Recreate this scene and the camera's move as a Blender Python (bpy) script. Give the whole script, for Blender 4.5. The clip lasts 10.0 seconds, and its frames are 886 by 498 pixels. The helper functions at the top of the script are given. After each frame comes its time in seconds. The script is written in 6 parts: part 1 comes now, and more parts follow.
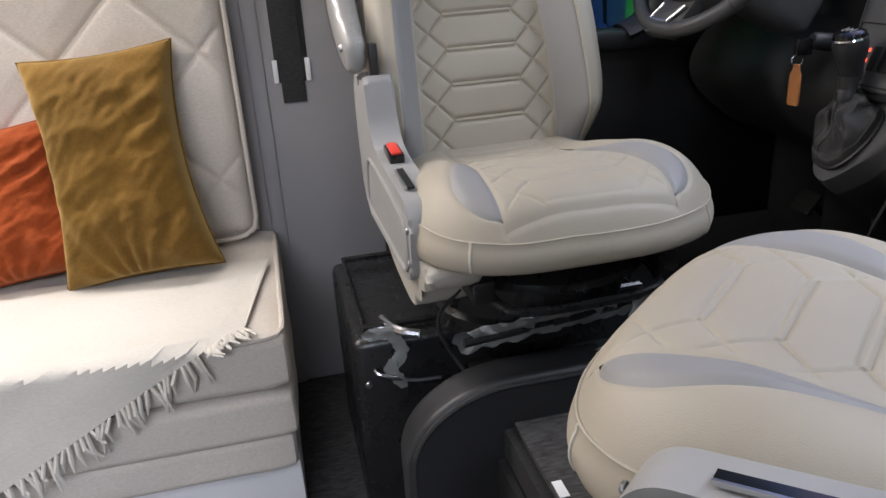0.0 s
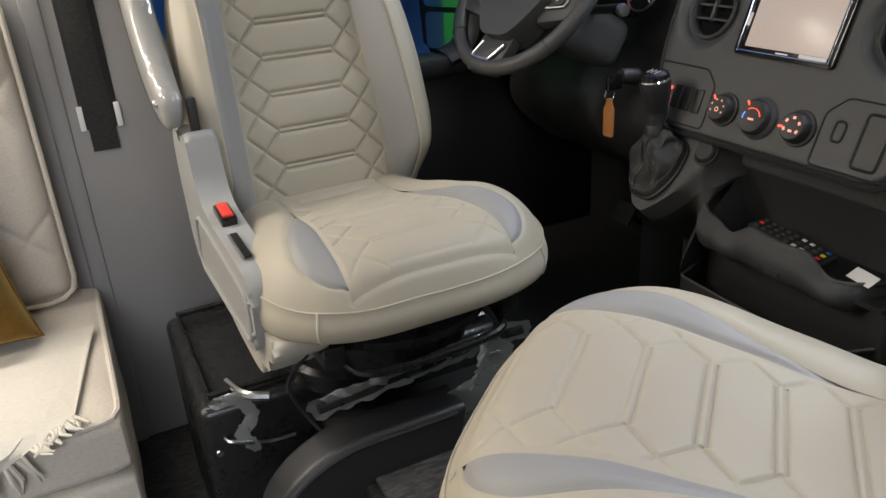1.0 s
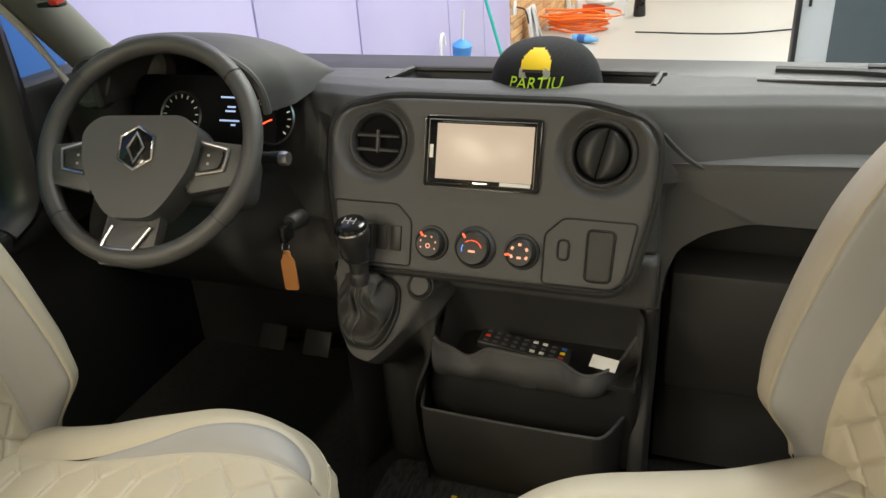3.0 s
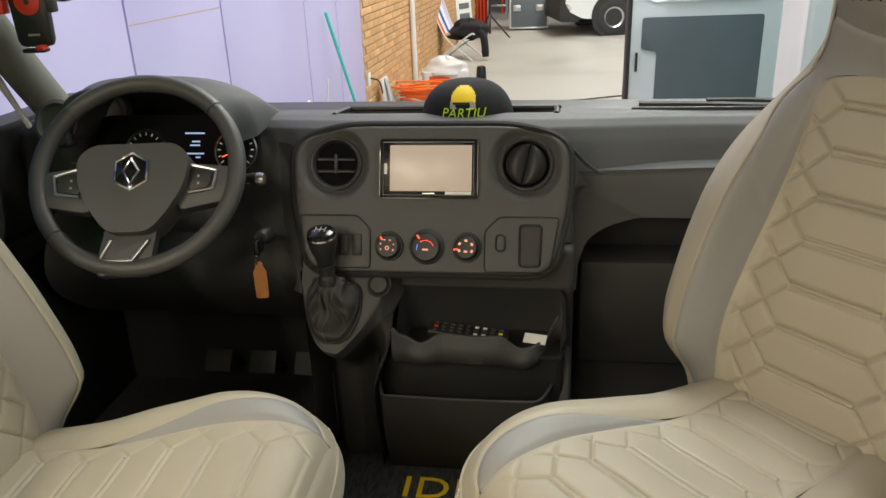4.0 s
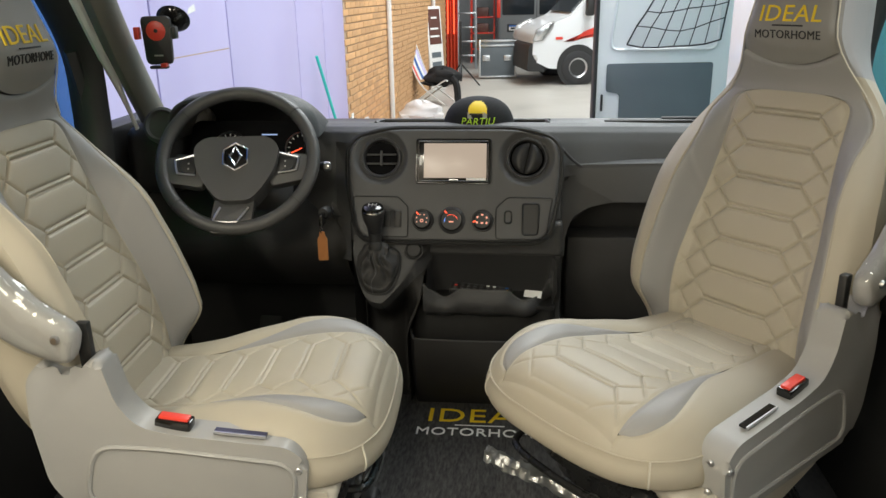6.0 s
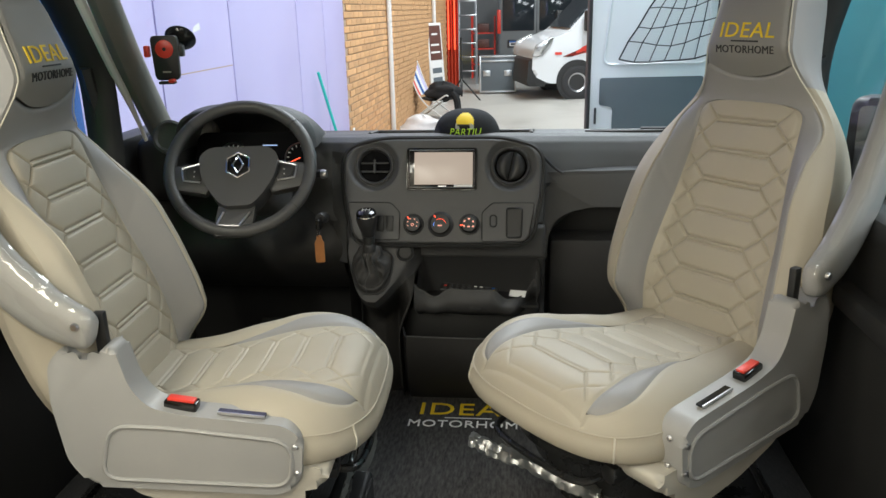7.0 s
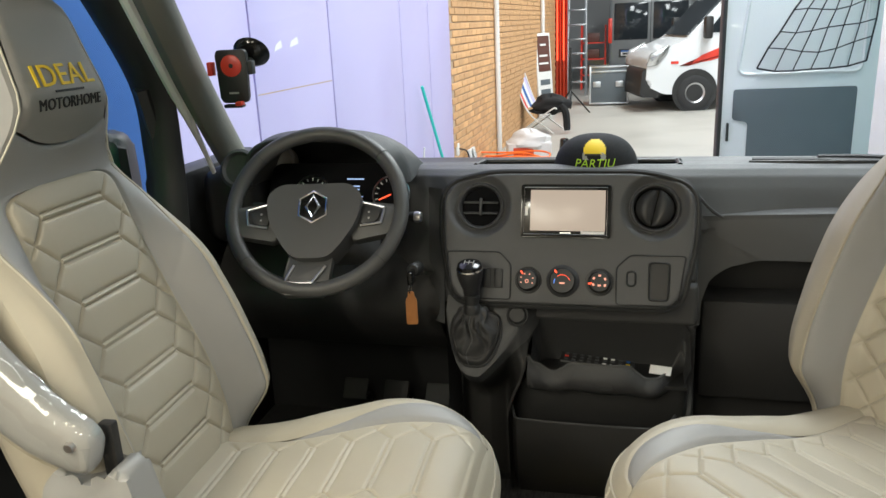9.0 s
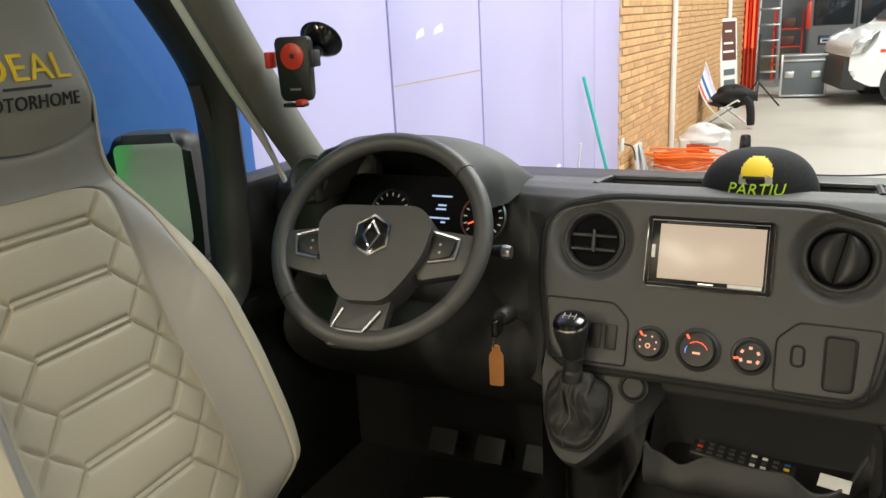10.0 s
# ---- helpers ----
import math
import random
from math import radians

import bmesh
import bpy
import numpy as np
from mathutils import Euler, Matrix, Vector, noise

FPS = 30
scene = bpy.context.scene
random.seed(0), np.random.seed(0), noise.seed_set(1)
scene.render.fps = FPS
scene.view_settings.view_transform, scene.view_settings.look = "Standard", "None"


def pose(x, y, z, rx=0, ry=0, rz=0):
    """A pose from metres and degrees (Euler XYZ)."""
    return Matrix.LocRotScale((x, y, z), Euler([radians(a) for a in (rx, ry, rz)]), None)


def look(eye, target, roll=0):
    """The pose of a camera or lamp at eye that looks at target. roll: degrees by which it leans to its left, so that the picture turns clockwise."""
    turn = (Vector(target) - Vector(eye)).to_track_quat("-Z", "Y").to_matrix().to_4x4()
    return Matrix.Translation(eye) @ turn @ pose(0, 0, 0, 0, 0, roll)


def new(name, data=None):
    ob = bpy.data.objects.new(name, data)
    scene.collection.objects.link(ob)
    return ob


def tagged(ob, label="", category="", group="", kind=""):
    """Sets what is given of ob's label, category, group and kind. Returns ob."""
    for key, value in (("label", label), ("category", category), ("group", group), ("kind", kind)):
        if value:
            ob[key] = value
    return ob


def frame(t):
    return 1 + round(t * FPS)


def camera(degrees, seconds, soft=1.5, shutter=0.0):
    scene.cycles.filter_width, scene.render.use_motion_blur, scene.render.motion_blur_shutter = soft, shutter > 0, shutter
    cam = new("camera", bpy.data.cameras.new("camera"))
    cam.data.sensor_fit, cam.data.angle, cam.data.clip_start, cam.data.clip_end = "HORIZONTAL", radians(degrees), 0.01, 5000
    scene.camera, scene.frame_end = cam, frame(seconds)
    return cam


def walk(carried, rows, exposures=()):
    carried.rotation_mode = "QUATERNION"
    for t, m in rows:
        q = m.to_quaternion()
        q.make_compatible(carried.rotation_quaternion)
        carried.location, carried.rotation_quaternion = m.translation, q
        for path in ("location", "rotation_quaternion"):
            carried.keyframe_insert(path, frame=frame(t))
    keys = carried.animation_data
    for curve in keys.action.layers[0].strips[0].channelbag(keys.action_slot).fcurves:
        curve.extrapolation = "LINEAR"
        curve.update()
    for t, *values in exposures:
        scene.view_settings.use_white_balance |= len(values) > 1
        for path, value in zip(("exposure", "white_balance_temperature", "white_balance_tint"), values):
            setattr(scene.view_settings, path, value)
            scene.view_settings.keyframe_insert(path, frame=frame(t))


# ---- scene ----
cam = camera(60.1, 10.0)
PATH = [
    (0, (0.963, -1.059, 0.803), (-0.85, -0.673, 0.053), -3.6),
    (0.5, (0.961, -1.05, 0.897), (-0.764, -0.429, 0.097), -3.8),
    (1, (0.903, -1.046, 0.917), (-0.748, -0.267, 0.1), -3.4),
    (1.5, (0.685, -0.991, 0.955), (-0.788, 0.07, 0.117), -3.4),
    (2, (0.603, -0.954, 1.053), (-0.633, 0.388, 0.232), -2.2),
    (2.5, (0.469, -1.014, 1.104), (-0.481, 0.528, 0.255), -2.6),
    (3, (0.367, -1.11, 1.143), (-0.281, 0.554, 0.243), -4.0),
    (3.2, (0.354, -1.138, 1.147), (-0.202, 0.565, 0.256), -3.8),
    (4.3, (0.213, -1.53, 1.132), (-0.021, 0.332, 0.442), -1.6),
    (4.5, (0.203, -1.568, 1.133), (-0.025, 0.306, 0.472), -1.3),
    (5, (0.164, -1.709, 1.126), (-0.041, 0.175, 0.487), -1.1),
    (5.5, (0.148, -1.855, 1.129), (-0.04, 0.03, 0.487), -0.9),
    (7, (0.219, -2.093, 1.141), (0.023, -0.195, 0.544), -1.3),
    (7.5, (0.219, -2.135, 1.143), (-0.039, -0.239, 0.561), -0.8),
    (8, (0.216, -2.075, 1.137), (-0.084, -0.181, 0.569), -0.7),
    (8.5, (0.161, -1.872, 1.128), (-0.195, 0.013, 0.563), -1.1),
    (9, (0.131, -1.653, 1.122), (-0.329, 0.211, 0.561), -2.6),
    (9.5, (0.159, -1.407, 1.124), (-0.633, 0.344, 0.569), -3.1),
    (10, (0.156, -1.234, 1.101), (-0.711, 0.477, 0.533), -3.2),
]
EXPOSURES = [
    (0.0, 0.02, 5800, 16), (1.0, 0.05, 6200, 11), (1.5, 0.2, 6500, 4), (2.0, 0.47, 6800, 3), (2.5, 0.48, 7100, 3), (3.0, 0.25, 7100, 4), (4.5, -0.08, 7100, 5),
    (5.5, -0.02, 6800, 5), (7.5, 0.0, 6200, 4), (8.5, 0.05, 6400, 4), (9.5, 0.2, 6500, 3), (10.0, 0.25, 7000, 4),
]
walk(cam, [(t, look(eye, target, roll)) for t, eye, target, roll in PATH], EXPOSURES)

# ---- light ----
world = bpy.data.worlds.new("hall_air")
scene.world = world
world.use_nodes = True
world.node_tree.nodes["Background"].inputs[0].default_value = (0.75, 0.8, 0.9, 1)
world.node_tree.nodes["Background"].inputs[1].default_value = 0.36


def area_lamp(name, m, sx, sy, power, colour):
    d = bpy.data.lights.new(name, "AREA")
    d.shape, d.size, d.size_y, d.energy, d.color = "RECTANGLE", sx, sy, power, colour
    ob = new(name, d)
    ob.matrix_world = m
    return ob


area_lamp("hall_light", pose(0.6, 4.5, 5.2), 1.2, 6.0, 450, (0.93, 0.96, 1.0))
area_lamp("hall_light", pose(2.2, 12.5, 5.2), 1.2, 6.0, 680, (0.93, 0.96, 1.0))
area_lamp("hall_light", pose(4.5, -1.5, 5.2), 1.2, 6.0, 330, (0.93, 0.96, 1.0))
# unseen tilted fill, added to brighten sofa front and seats through the side door
area_lamp("hall_light", pose(8.5, -2.2, 4.4, 0, 52, 0), 1.2, 6.0, 450, (0.95, 0.96, 1.0))
# unseen overhead fill, added to brighten the white van door ahead
area_lamp("hall_light", pose(3.0, 0.8, 5.2), 1.2, 5.0, 260, (0.93, 0.96, 1.0))
area_lamp("wall_strip_lamp", pose(-0.83, -2.2, 1.48, 0, -18, 0), 0.05, 2.0, 27, (1.0, 0.92, 0.80))
area_lamp("ceiling_strip_lamp", pose(-0.04, -2.05, 1.53), 0.12, 1.2, 8, (1.0, 0.92, 0.78))


# ---- materials ----
def mat(name, colour, rough=0.6, metal=0.0, spread=0.12, scale=9.0, grain=0.0, grain_scale=500.0, coat=0.0, dirt=None, dirt_scale=3.0, dirt_amount=0.3, spec=0.5, per_piece=0.0):
    m = bpy.data.materials.new(name)
    m.use_nodes = True
    nt = m.node_tree
    b = nt.nodes["Principled BSDF"]
    b.inputs["Metallic"].default_value = metal
    b.inputs["Specular IOR Level"].default_value = spec
    b.inputs["Coat Weight"].default_value = coat
    tc = nt.nodes.new("ShaderNodeTexCoord")
    n1 = nt.nodes.new("ShaderNodeTexNoise")
    n1.inputs["Scale"].default_value, n1.inputs["Detail"].default_value = scale, 6
    nt.links.new(tc.outputs["Object"], n1.inputs["Vector"])
    mix = nt.nodes.new("ShaderNodeMix")
    mix.data_type = "RGBA"
    mix.inputs["A"].default_value = (*[c * (1 - spread) for c in colour], 1)
    mix.inputs["B"].default_value = (*[min(1, c * (1 + spread)) for c in colour], 1)
    nt.links.new(n1.outputs["Fac"], mix.inputs["Factor"])
    out = mix.outputs["Result"]
    if dirt:
        n3 = nt.nodes.new("ShaderNodeTexNoise")
        n3.inputs["Scale"].default_value, n3.inputs["Detail"].default_value = dirt_scale, 9
        ramp = nt.nodes.new("ShaderNodeValToRGB")
        ramp.color_ramp.elements[0].position, ramp.color_ramp.elements[1].position = 0.5, 0.75
        ramp.color_ramp.elements[1].color = (dirt_amount, dirt_amount, dirt_amount, 1)
        nt.links.new(tc.outputs["Object"], n3.inputs["Vector"])
        nt.links.new(n3.outputs["Fac"], ramp.inputs["Fac"])
        mx = nt.nodes.new("ShaderNodeMix")
        mx.data_type = "RGBA"
        mx.inputs["B"].default_value = (*dirt, 1)
        nt.links.new(ramp.outputs["Color"], mx.inputs["Factor"])
        nt.links.new(out, mx.inputs["A"])
        out = mx.outputs["Result"]
    if per_piece:
        info = nt.nodes.new("ShaderNodeObjectInfo")
        ma = nt.nodes.new("ShaderNodeMapRange")
        ma.inputs["To Min"].default_value, ma.inputs["To Max"].default_value = 1 - per_piece, 1 + per_piece
        nt.links.new(info.outputs["Random"], ma.inputs["Value"])
        hs = nt.nodes.new("ShaderNodeHueSaturation")
        nt.links.new(ma.outputs["Result"], hs.inputs["Value"])
        nt.links.new(out, hs.inputs["Color"])
        out = hs.outputs["Color"]
    nt.links.new(out, b.inputs["Base Color"])
    mr = nt.nodes.new("ShaderNodeMapRange")
    mr.inputs["To Min"].default_value, mr.inputs["To Max"].default_value = max(0.02, rough - 0.07), min(1, rough + 0.07)
    nt.links.new(n1.outputs["Fac"], mr.inputs["Value"])
    nt.links.new(mr.outputs["Result"], b.inputs["Roughness"])
    if grain:
        n2 = nt.nodes.new("ShaderNodeTexNoise")
        n2.inputs["Scale"].default_value, n2.inputs["Detail"].default_value = grain_scale, 3
        nt.links.new(tc.outputs["Object"], n2.inputs["Vector"])
        bp = nt.nodes.new("ShaderNodeBump")
        bp.inputs["Strength"].default_value, bp.inputs["Distance"].default_value = grain, 0.002
        nt.links.new(n2.outputs["Fac"], bp.inputs["Height"])
        nt.links.new(bp.outputs["Normal"], b.inputs["Normal"])
    return m


def weave(name, colour, scale=900.0, spread=0.25, rough=0.95, sheen=0.0):
    m = mat(name, colour, rough, spread=0.1 + 0.5 * sheen, scale=6)
    nt = m.node_tree
    b = nt.nodes["Principled BSDF"]
    b.inputs["Sheen Weight"].default_value = sheen
    tc = nt.nodes.new("ShaderNodeTexCoord")
    nz = nt.nodes.new("ShaderNodeTexNoise")
    nz.inputs["Scale"].default_value, nz.inputs["Detail"].default_value = scale * 0.35, 4
    mp = nt.nodes.new("ShaderNodeMapping")
    mp.inputs["Scale"].default_value = (1, 0.25, 1)
    nt.links.new(tc.outputs["Object"], mp.inputs["Vector"])
    nt.links.new(mp.outputs["Vector"], nz.inputs["Vector"])
    old = b.inputs["Base Color"].links[0].from_socket
    hs = nt.nodes.new("ShaderNodeHueSaturation")
    mr = nt.nodes.new("ShaderNodeMapRange")
    mr.inputs["From Min"].default_value, mr.inputs["From Max"].default_value = 0.3, 0.7
    mr.inputs["To Min"].default_value, mr.inputs["To Max"].default_value = 1 - spread, 1 + spread
    nt.links.new(nz.outputs["Fac"], mr.inputs["Value"])
    nt.links.new(mr.outputs["Result"], hs.inputs["Value"])
    nt.links.new(old, hs.inputs["Color"])
    nt.links.new(hs.outputs["Color"], b.inputs["Base Color"])
    bp = nt.nodes.new("ShaderNodeBump")
    bp.inputs["Strength"].default_value, bp.inputs["Distance"].default_value = 0.5, 0.001
    nt.links.new(nz.outputs["Fac"], bp.inputs["Height"])
    nt.links.new(bp.outputs["Normal"], b.inputs["Normal"])
    return m


def glow(name, colour, strength):
    m = bpy.data.materials.new(name)
    m.use_nodes = True
    b = m.node_tree.nodes["Principled BSDF"]
    b.inputs["Base Color"].default_value = (*[c * 0.5 for c in colour], 1)
    b.inputs["Emission Color"].default_value = (*colour, 1)
    b.inputs["Emission Strength"].default_value = strength
    return m


def clear(name, gloss=0.08, tint=(1, 1, 1)):
    m = bpy.data.materials.new(name)
    m.use_nodes = True
    nt = m.node_tree
    t, g, mx = nt.nodes.new("ShaderNodeBsdfTransparent"), nt.nodes.new("ShaderNodeBsdfGlossy"), nt.nodes.new("ShaderNodeMixShader")
    t.inputs["Color"].default_value = (*tint, 1)
    g.inputs["Roughness"].default_value = 0.03
    mx.inputs["Fac"].default_value = gloss
    nt.links.new(t.outputs[0], mx.inputs[1])
    nt.links.new(g.outputs[0], mx.inputs[2])
    nt.links.new(mx.outputs[0], nt.nodes["Material Output"].inputs["Surface"])
    return m


CREAM = mat("cream_leather", (0.41, 0.37, 0.29), 0.5, spread=0.05, scale=7, grain=0.25, grain_scale=900)
GREY_LEATHER = mat("grey_leather", (0.285, 0.28, 0.272), 0.48, spread=0.06, scale=7, grain=0.25, grain_scale=900)
HEAD_LEATHER = mat("dark_grey_leather", (0.235, 0.228, 0.215), 0.5, spread=0.06, scale=7, grain=0.25, grain_scale=900)
THREAD = mat("thread", (0.6, 0.57, 0.48), 0.8)
SHELL = mat("grey_plastic", (0.32, 0.317, 0.305), 0.46, spread=0.05, scale=12, grain=0.2, grain_scale=1500, coat=0.08)
SHELL_WARM = mat("warm_grey_plastic", (0.44, 0.415, 0.355), 0.5, spread=0.05, scale=12)
DASH = mat("dash_plastic", (0.066, 0.066, 0.066), 0.52, spread=0.12, scale=10, grain=0.5, grain_scale=1100)
DASH_PANEL = mat("dash_panel_plastic", (0.068, 0.0685, 0.070), 0.46, spread=0.1, scale=14, grain=0.35, grain_scale=1300)
# two darker copies of DASH: shade below the panel put into the colour
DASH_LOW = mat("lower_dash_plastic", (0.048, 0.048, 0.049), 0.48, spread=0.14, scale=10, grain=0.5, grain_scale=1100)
DASH_SHADE = mat("shaded_dash_plastic", (0.022, 0.021, 0.020), 0.6, spread=0.15, scale=10, grain=0.4, grain_scale=1100)
BLACK = mat("black_plastic", (0.018, 0.018, 0.018), 0.5, spread=0.2)
GLOSS = mat("gloss_black", (0.008, 0.008, 0.008), 0.12, spread=0.1)
PAINTED = mat("black_painted_steel", (0.016, 0.016, 0.016), 0.28, spread=0.3, scale=20, grain=0.15, grain_scale=60)
RUBBER = mat("black_rubber", (0.02, 0.02, 0.02), 0.75)
WHEEL = mat("wheel_leather", (0.058, 0.0575, 0.056), 0.42, spread=0.12, grain=0.25, grain_scale=1200)
VINYL = mat("black_vinyl", (0.022, 0.022, 0.023), 0.42, spread=0.15, grain=0.2, grain_scale=700)
CHROME = mat("chrome", (0.75, 0.75, 0.76), 0.14, 1.0, spread=0.04)
SATIN = mat("satin_metal", (0.55, 0.55, 0.56), 0.3, 1.0, spread=0.06)
RED = mat("red_plastic", (0.70, 0.05, 0.03), 0.35)
CARPET = weave("charcoal_carpet", (0.042, 0.040, 0.038), 500, 0.6)
CARPET_BLACK = weave("black_carpet", (0.012, 0.0115, 0.011), 500, 0.5)
LINEN = weave("cream_linen", (0.58, 0.525, 0.45), 1500, 0.10)
BLANKET = weave("ivory_cotton", (0.57, 0.535, 0.465), 1200, 0.06)
VELVET = weave("olive_gold_velvet", (0.13, 0.068, 0.011), 500, 0.12, 0.85, 0.6)
VELVET_RUST = weave("rust_velvet", (0.22, 0.042, 0.008), 500, 0.12, 0.85, 0.5)
for cloth_mat, tint in ((VELVET, (0.85, 0.62, 0.25, 1)), (VELVET_RUST, (0.9, 0.4, 0.2, 1))):
    cloth_mat.node_tree.nodes["Principled BSDF"].inputs["Specular IOR Level"].default_value = 0.12
    cloth_mat.node_tree.nodes["Principled BSDF"].inputs["Sheen Tint"].default_value = tint
PILLAR = mat("grey_trim", (0.30, 0.29, 0.285), 0.6, spread=0.05, grain=0.3, grain_scale=900)
PILLAR_WARM = mat("warm_grey_trim", (0.17, 0.165, 0.14), 0.7, spread=0.08, grain=0.3, grain_scale=900)
WHITE = mat("white_laminate", (0.75, 0.74, 0.72), 0.4, spread=0.03)
CEILING = mat("cream_ceiling", (0.72, 0.67, 0.60), 0.6, spread=0.04)
WEBBING = weave("charcoal_webbing", (0.035, 0.034, 0.032), 1200, 0.3)
TAN = mat("tan_leather", (0.42, 0.17, 0.05), 0.55, spread=0.2, scale=60)
YELLOW = mat("yellow_thread", (0.80, 0.56, 0.015), 0.6)
BLACK_INK = mat("black_thread", (0.015, 0.015, 0.016), 0.7)
WHITE_INK = mat("white_thread", (0.8, 0.8, 0.78), 0.7)
LIME = mat("lime_thread", (0.45, 0.72, 0.03), 0.6)
CAP_CLOTH = weave("black_cap_cloth", (0.010, 0.010, 0.011), 900, 0.4)
PLASTIC_WRAP = clear("clear_film", 0.36, (0.92, 0.95, 0.93))
PLASTIC_WRAP.node_tree.nodes["Glossy BSDF"].inputs["Roughness"].default_value = 0.30
haze, hazed = PLASTIC_WRAP.node_tree.nodes.new("ShaderNodeBsdfDiffuse"), PLASTIC_WRAP.node_tree.nodes.new("ShaderNodeMixShader")
haze.inputs["Color"].default_value = (0.75, 0.8, 0.78, 1)
hazed.inputs["Fac"].default_value = 0.08
PLASTIC_WRAP.node_tree.links.new(PLASTIC_WRAP.node_tree.nodes["Mix Shader"].outputs[0], hazed.inputs[1])
PLASTIC_WRAP.node_tree.links.new(haze.outputs[0], hazed.inputs[2])
PLASTIC_WRAP.node_tree.links.new(hazed.outputs[0], PLASTIC_WRAP.node_tree.nodes["Material Output"].inputs["Surface"])
ARM_FILM = clear("clear_arm_film", 0.09, (0.97, 0.97, 0.96))
ARM_FILM.node_tree.nodes["Glossy BSDF"].inputs["Roughness"].default_value = 0.1
GAITER = mat("gaiter_leather", (0.028, 0.027, 0.026), 0.62, spread=0.15, grain=0.3, grain_scale=900)
SEAL = mat("pale_sealing_rubber", (0.78, 0.78, 0.76), 0.6)
GLASS = clear("window_glass", 0.035)
DIAL = mat("dial_black", (0.005, 0.005, 0.006), 0.85, spec=0.15)
MIRROR = mat("mirror", (0.9, 0.9, 0.9), 0.05, 1.0, spread=0.01)
# the screen's cream reflection of the cabin is put in as emission
SCREEN_REFLECTION = mat("screen_reflection_glow", (0.10, 0.085, 0.08), 0.3, spread=0.02)
SCREEN_REFLECTION.node_tree.nodes["Principled BSDF"].inputs["Emission Color"].default_value = (1.0, 0.78, 0.62, 1)
SCREEN_REFLECTION.node_tree.nodes["Principled BSDF"].inputs["Emission Strength"].default_value = 0.42
LED_RED = glow("red_light", (1.0, 0.08, 0.03), 2.5)
LED_BLUE = glow("blue_light", (0.12, 0.3, 1.0), 2.0)
LED_WHITE = glow("white_dial_light", (0.45, 0.6, 1.0), 0.7)
LED_SALMON = glow("salmon_dial_light", (1.0, 0.42, 0.30), 0.8)
LED_WARM = glow("warm_strip_light", (1.0, 0.88, 0.7), 6.0)
PURPLE = mat("lilac_paint", (0.51, 0.465, 0.715), 0.55, spread=0.05, scale=1.2, dirt=(0.44, 0.39, 0.66), dirt_scale=1.5, dirt_amount=0.5)
BLUE = mat("plain_blue", (0.02, 0.10, 0.34), 0.5, spread=0.15, scale=1.5)
GREEN = mat("green_mirror_backdrop", (0.06, 0.55, 0.12), 0.6, spread=0.1, scale=1.0)
MORTAR = mat("mortar", (0.44, 0.32, 0.21), 0.9, spread=0.15, scale=20)
BRICK = mat("ochre_brick", (0.60, 0.345, 0.16), 0.85, spread=0.18, scale=5, grain=0.4, grain_scale=80, per_piece=0.16)
CONCRETE = mat("concrete_floor", (0.40, 0.385, 0.35), 0.42, spread=0.08, scale=0.8, dirt=(0.2, 0.19, 0.17), dirt_scale=0.7, dirt_amount=0.5)
WALL_GREY = mat("hall_wall_paint", (0.45, 0.45, 0.45), 0.8, spread=0.1, scale=1)
BODY_WHITE = mat("white_car_paint", (0.78, 0.80, 0.82), 0.22, spread=0.02, coat=0.6)
BODY_GREY = mat("grey_car_paint", (0.17, 0.18, 0.185), 0.3, spread=0.05, coat=0.5)
DARK_GLASS = mat("dark_glass", (0.02, 0.025, 0.03), 0.06, spread=0.1)
TYRE = mat("tyre_rubber", (0.025, 0.025, 0.026), 0.8)
CASE_GREY = mat("flight_case_laminate", (0.11, 0.13, 0.145), 0.45, spread=0.1)
ALU = mat("aluminium", (0.62, 0.63, 0.64), 0.35, 1.0, spread=0.08)
ORANGE = mat("orange_plastic", (0.85, 0.16, 0.02), 0.4)
TEAL = mat("teal_plastic", (0.02, 0.50, 0.42), 0.4)
RED_CURTAIN = mat("red_drape", (0.55, 0.06, 0.02), 0.8, spread=0.2)
BROWN_SIGN = mat("brown_print", (0.10, 0.035, 0.025), 0.5)
CORD = mat("black_cord", (0.02, 0.02, 0.025), 0.8)
CLEAR_BIN = mat("milky_plastic", (0.65, 0.63, 0.62), 0.3, spread=0.08)


# ---- mesh helpers ----
def part(name, bm, material, parent=None, label="", smooth=True):
    me = bpy.data.meshes.new(name)
    bm.normal_update()
    bm.to_mesh(me)
    bm.free()
    if smooth:
        for p in me.polygons:
            p.use_smooth = True
        me.set_sharp_from_angle(angle=radians(38))
    me.materials.append(material)
    ob = new(name, me)
    ob.parent = parent
    if label:
        ob["label"] = label
    return ob


def root(name, m, label, category, group="", kind=""):
    e = new(name)
    e.empty_display_size = 0.05
    e.matrix_world = m
    return tagged(e, label, category, group, kind)


def solo(name, bm, material, label, category, group="", kind="", m=None):
    ob = part(name, bm, material)
    if m is not None:
        ob.matrix_world = m
    return tagged(ob, label, category, group, kind)


def box(x0, x1, y0, y1, z0, z1, bevel=0.0, seg=2, bm=None):
    own = bm is None
    b = bmesh.new()
    r = bmesh.ops.create_cube(b, size=1)
    for v in r["verts"]:
        v.co = Vector((x0 + (v.co.x + 0.5) * (x1 - x0), y0 + (v.co.y + 0.5) * (y1 - y0), z0 + (v.co.z + 0.5) * (z1 - z0)))
    if bevel:
        bmesh.ops.bevel(b, geom=b.edges[:], offset=bevel, segments=seg, affect="EDGES", profile=0.5)
    if own:
        return b
    return join(bm, b)


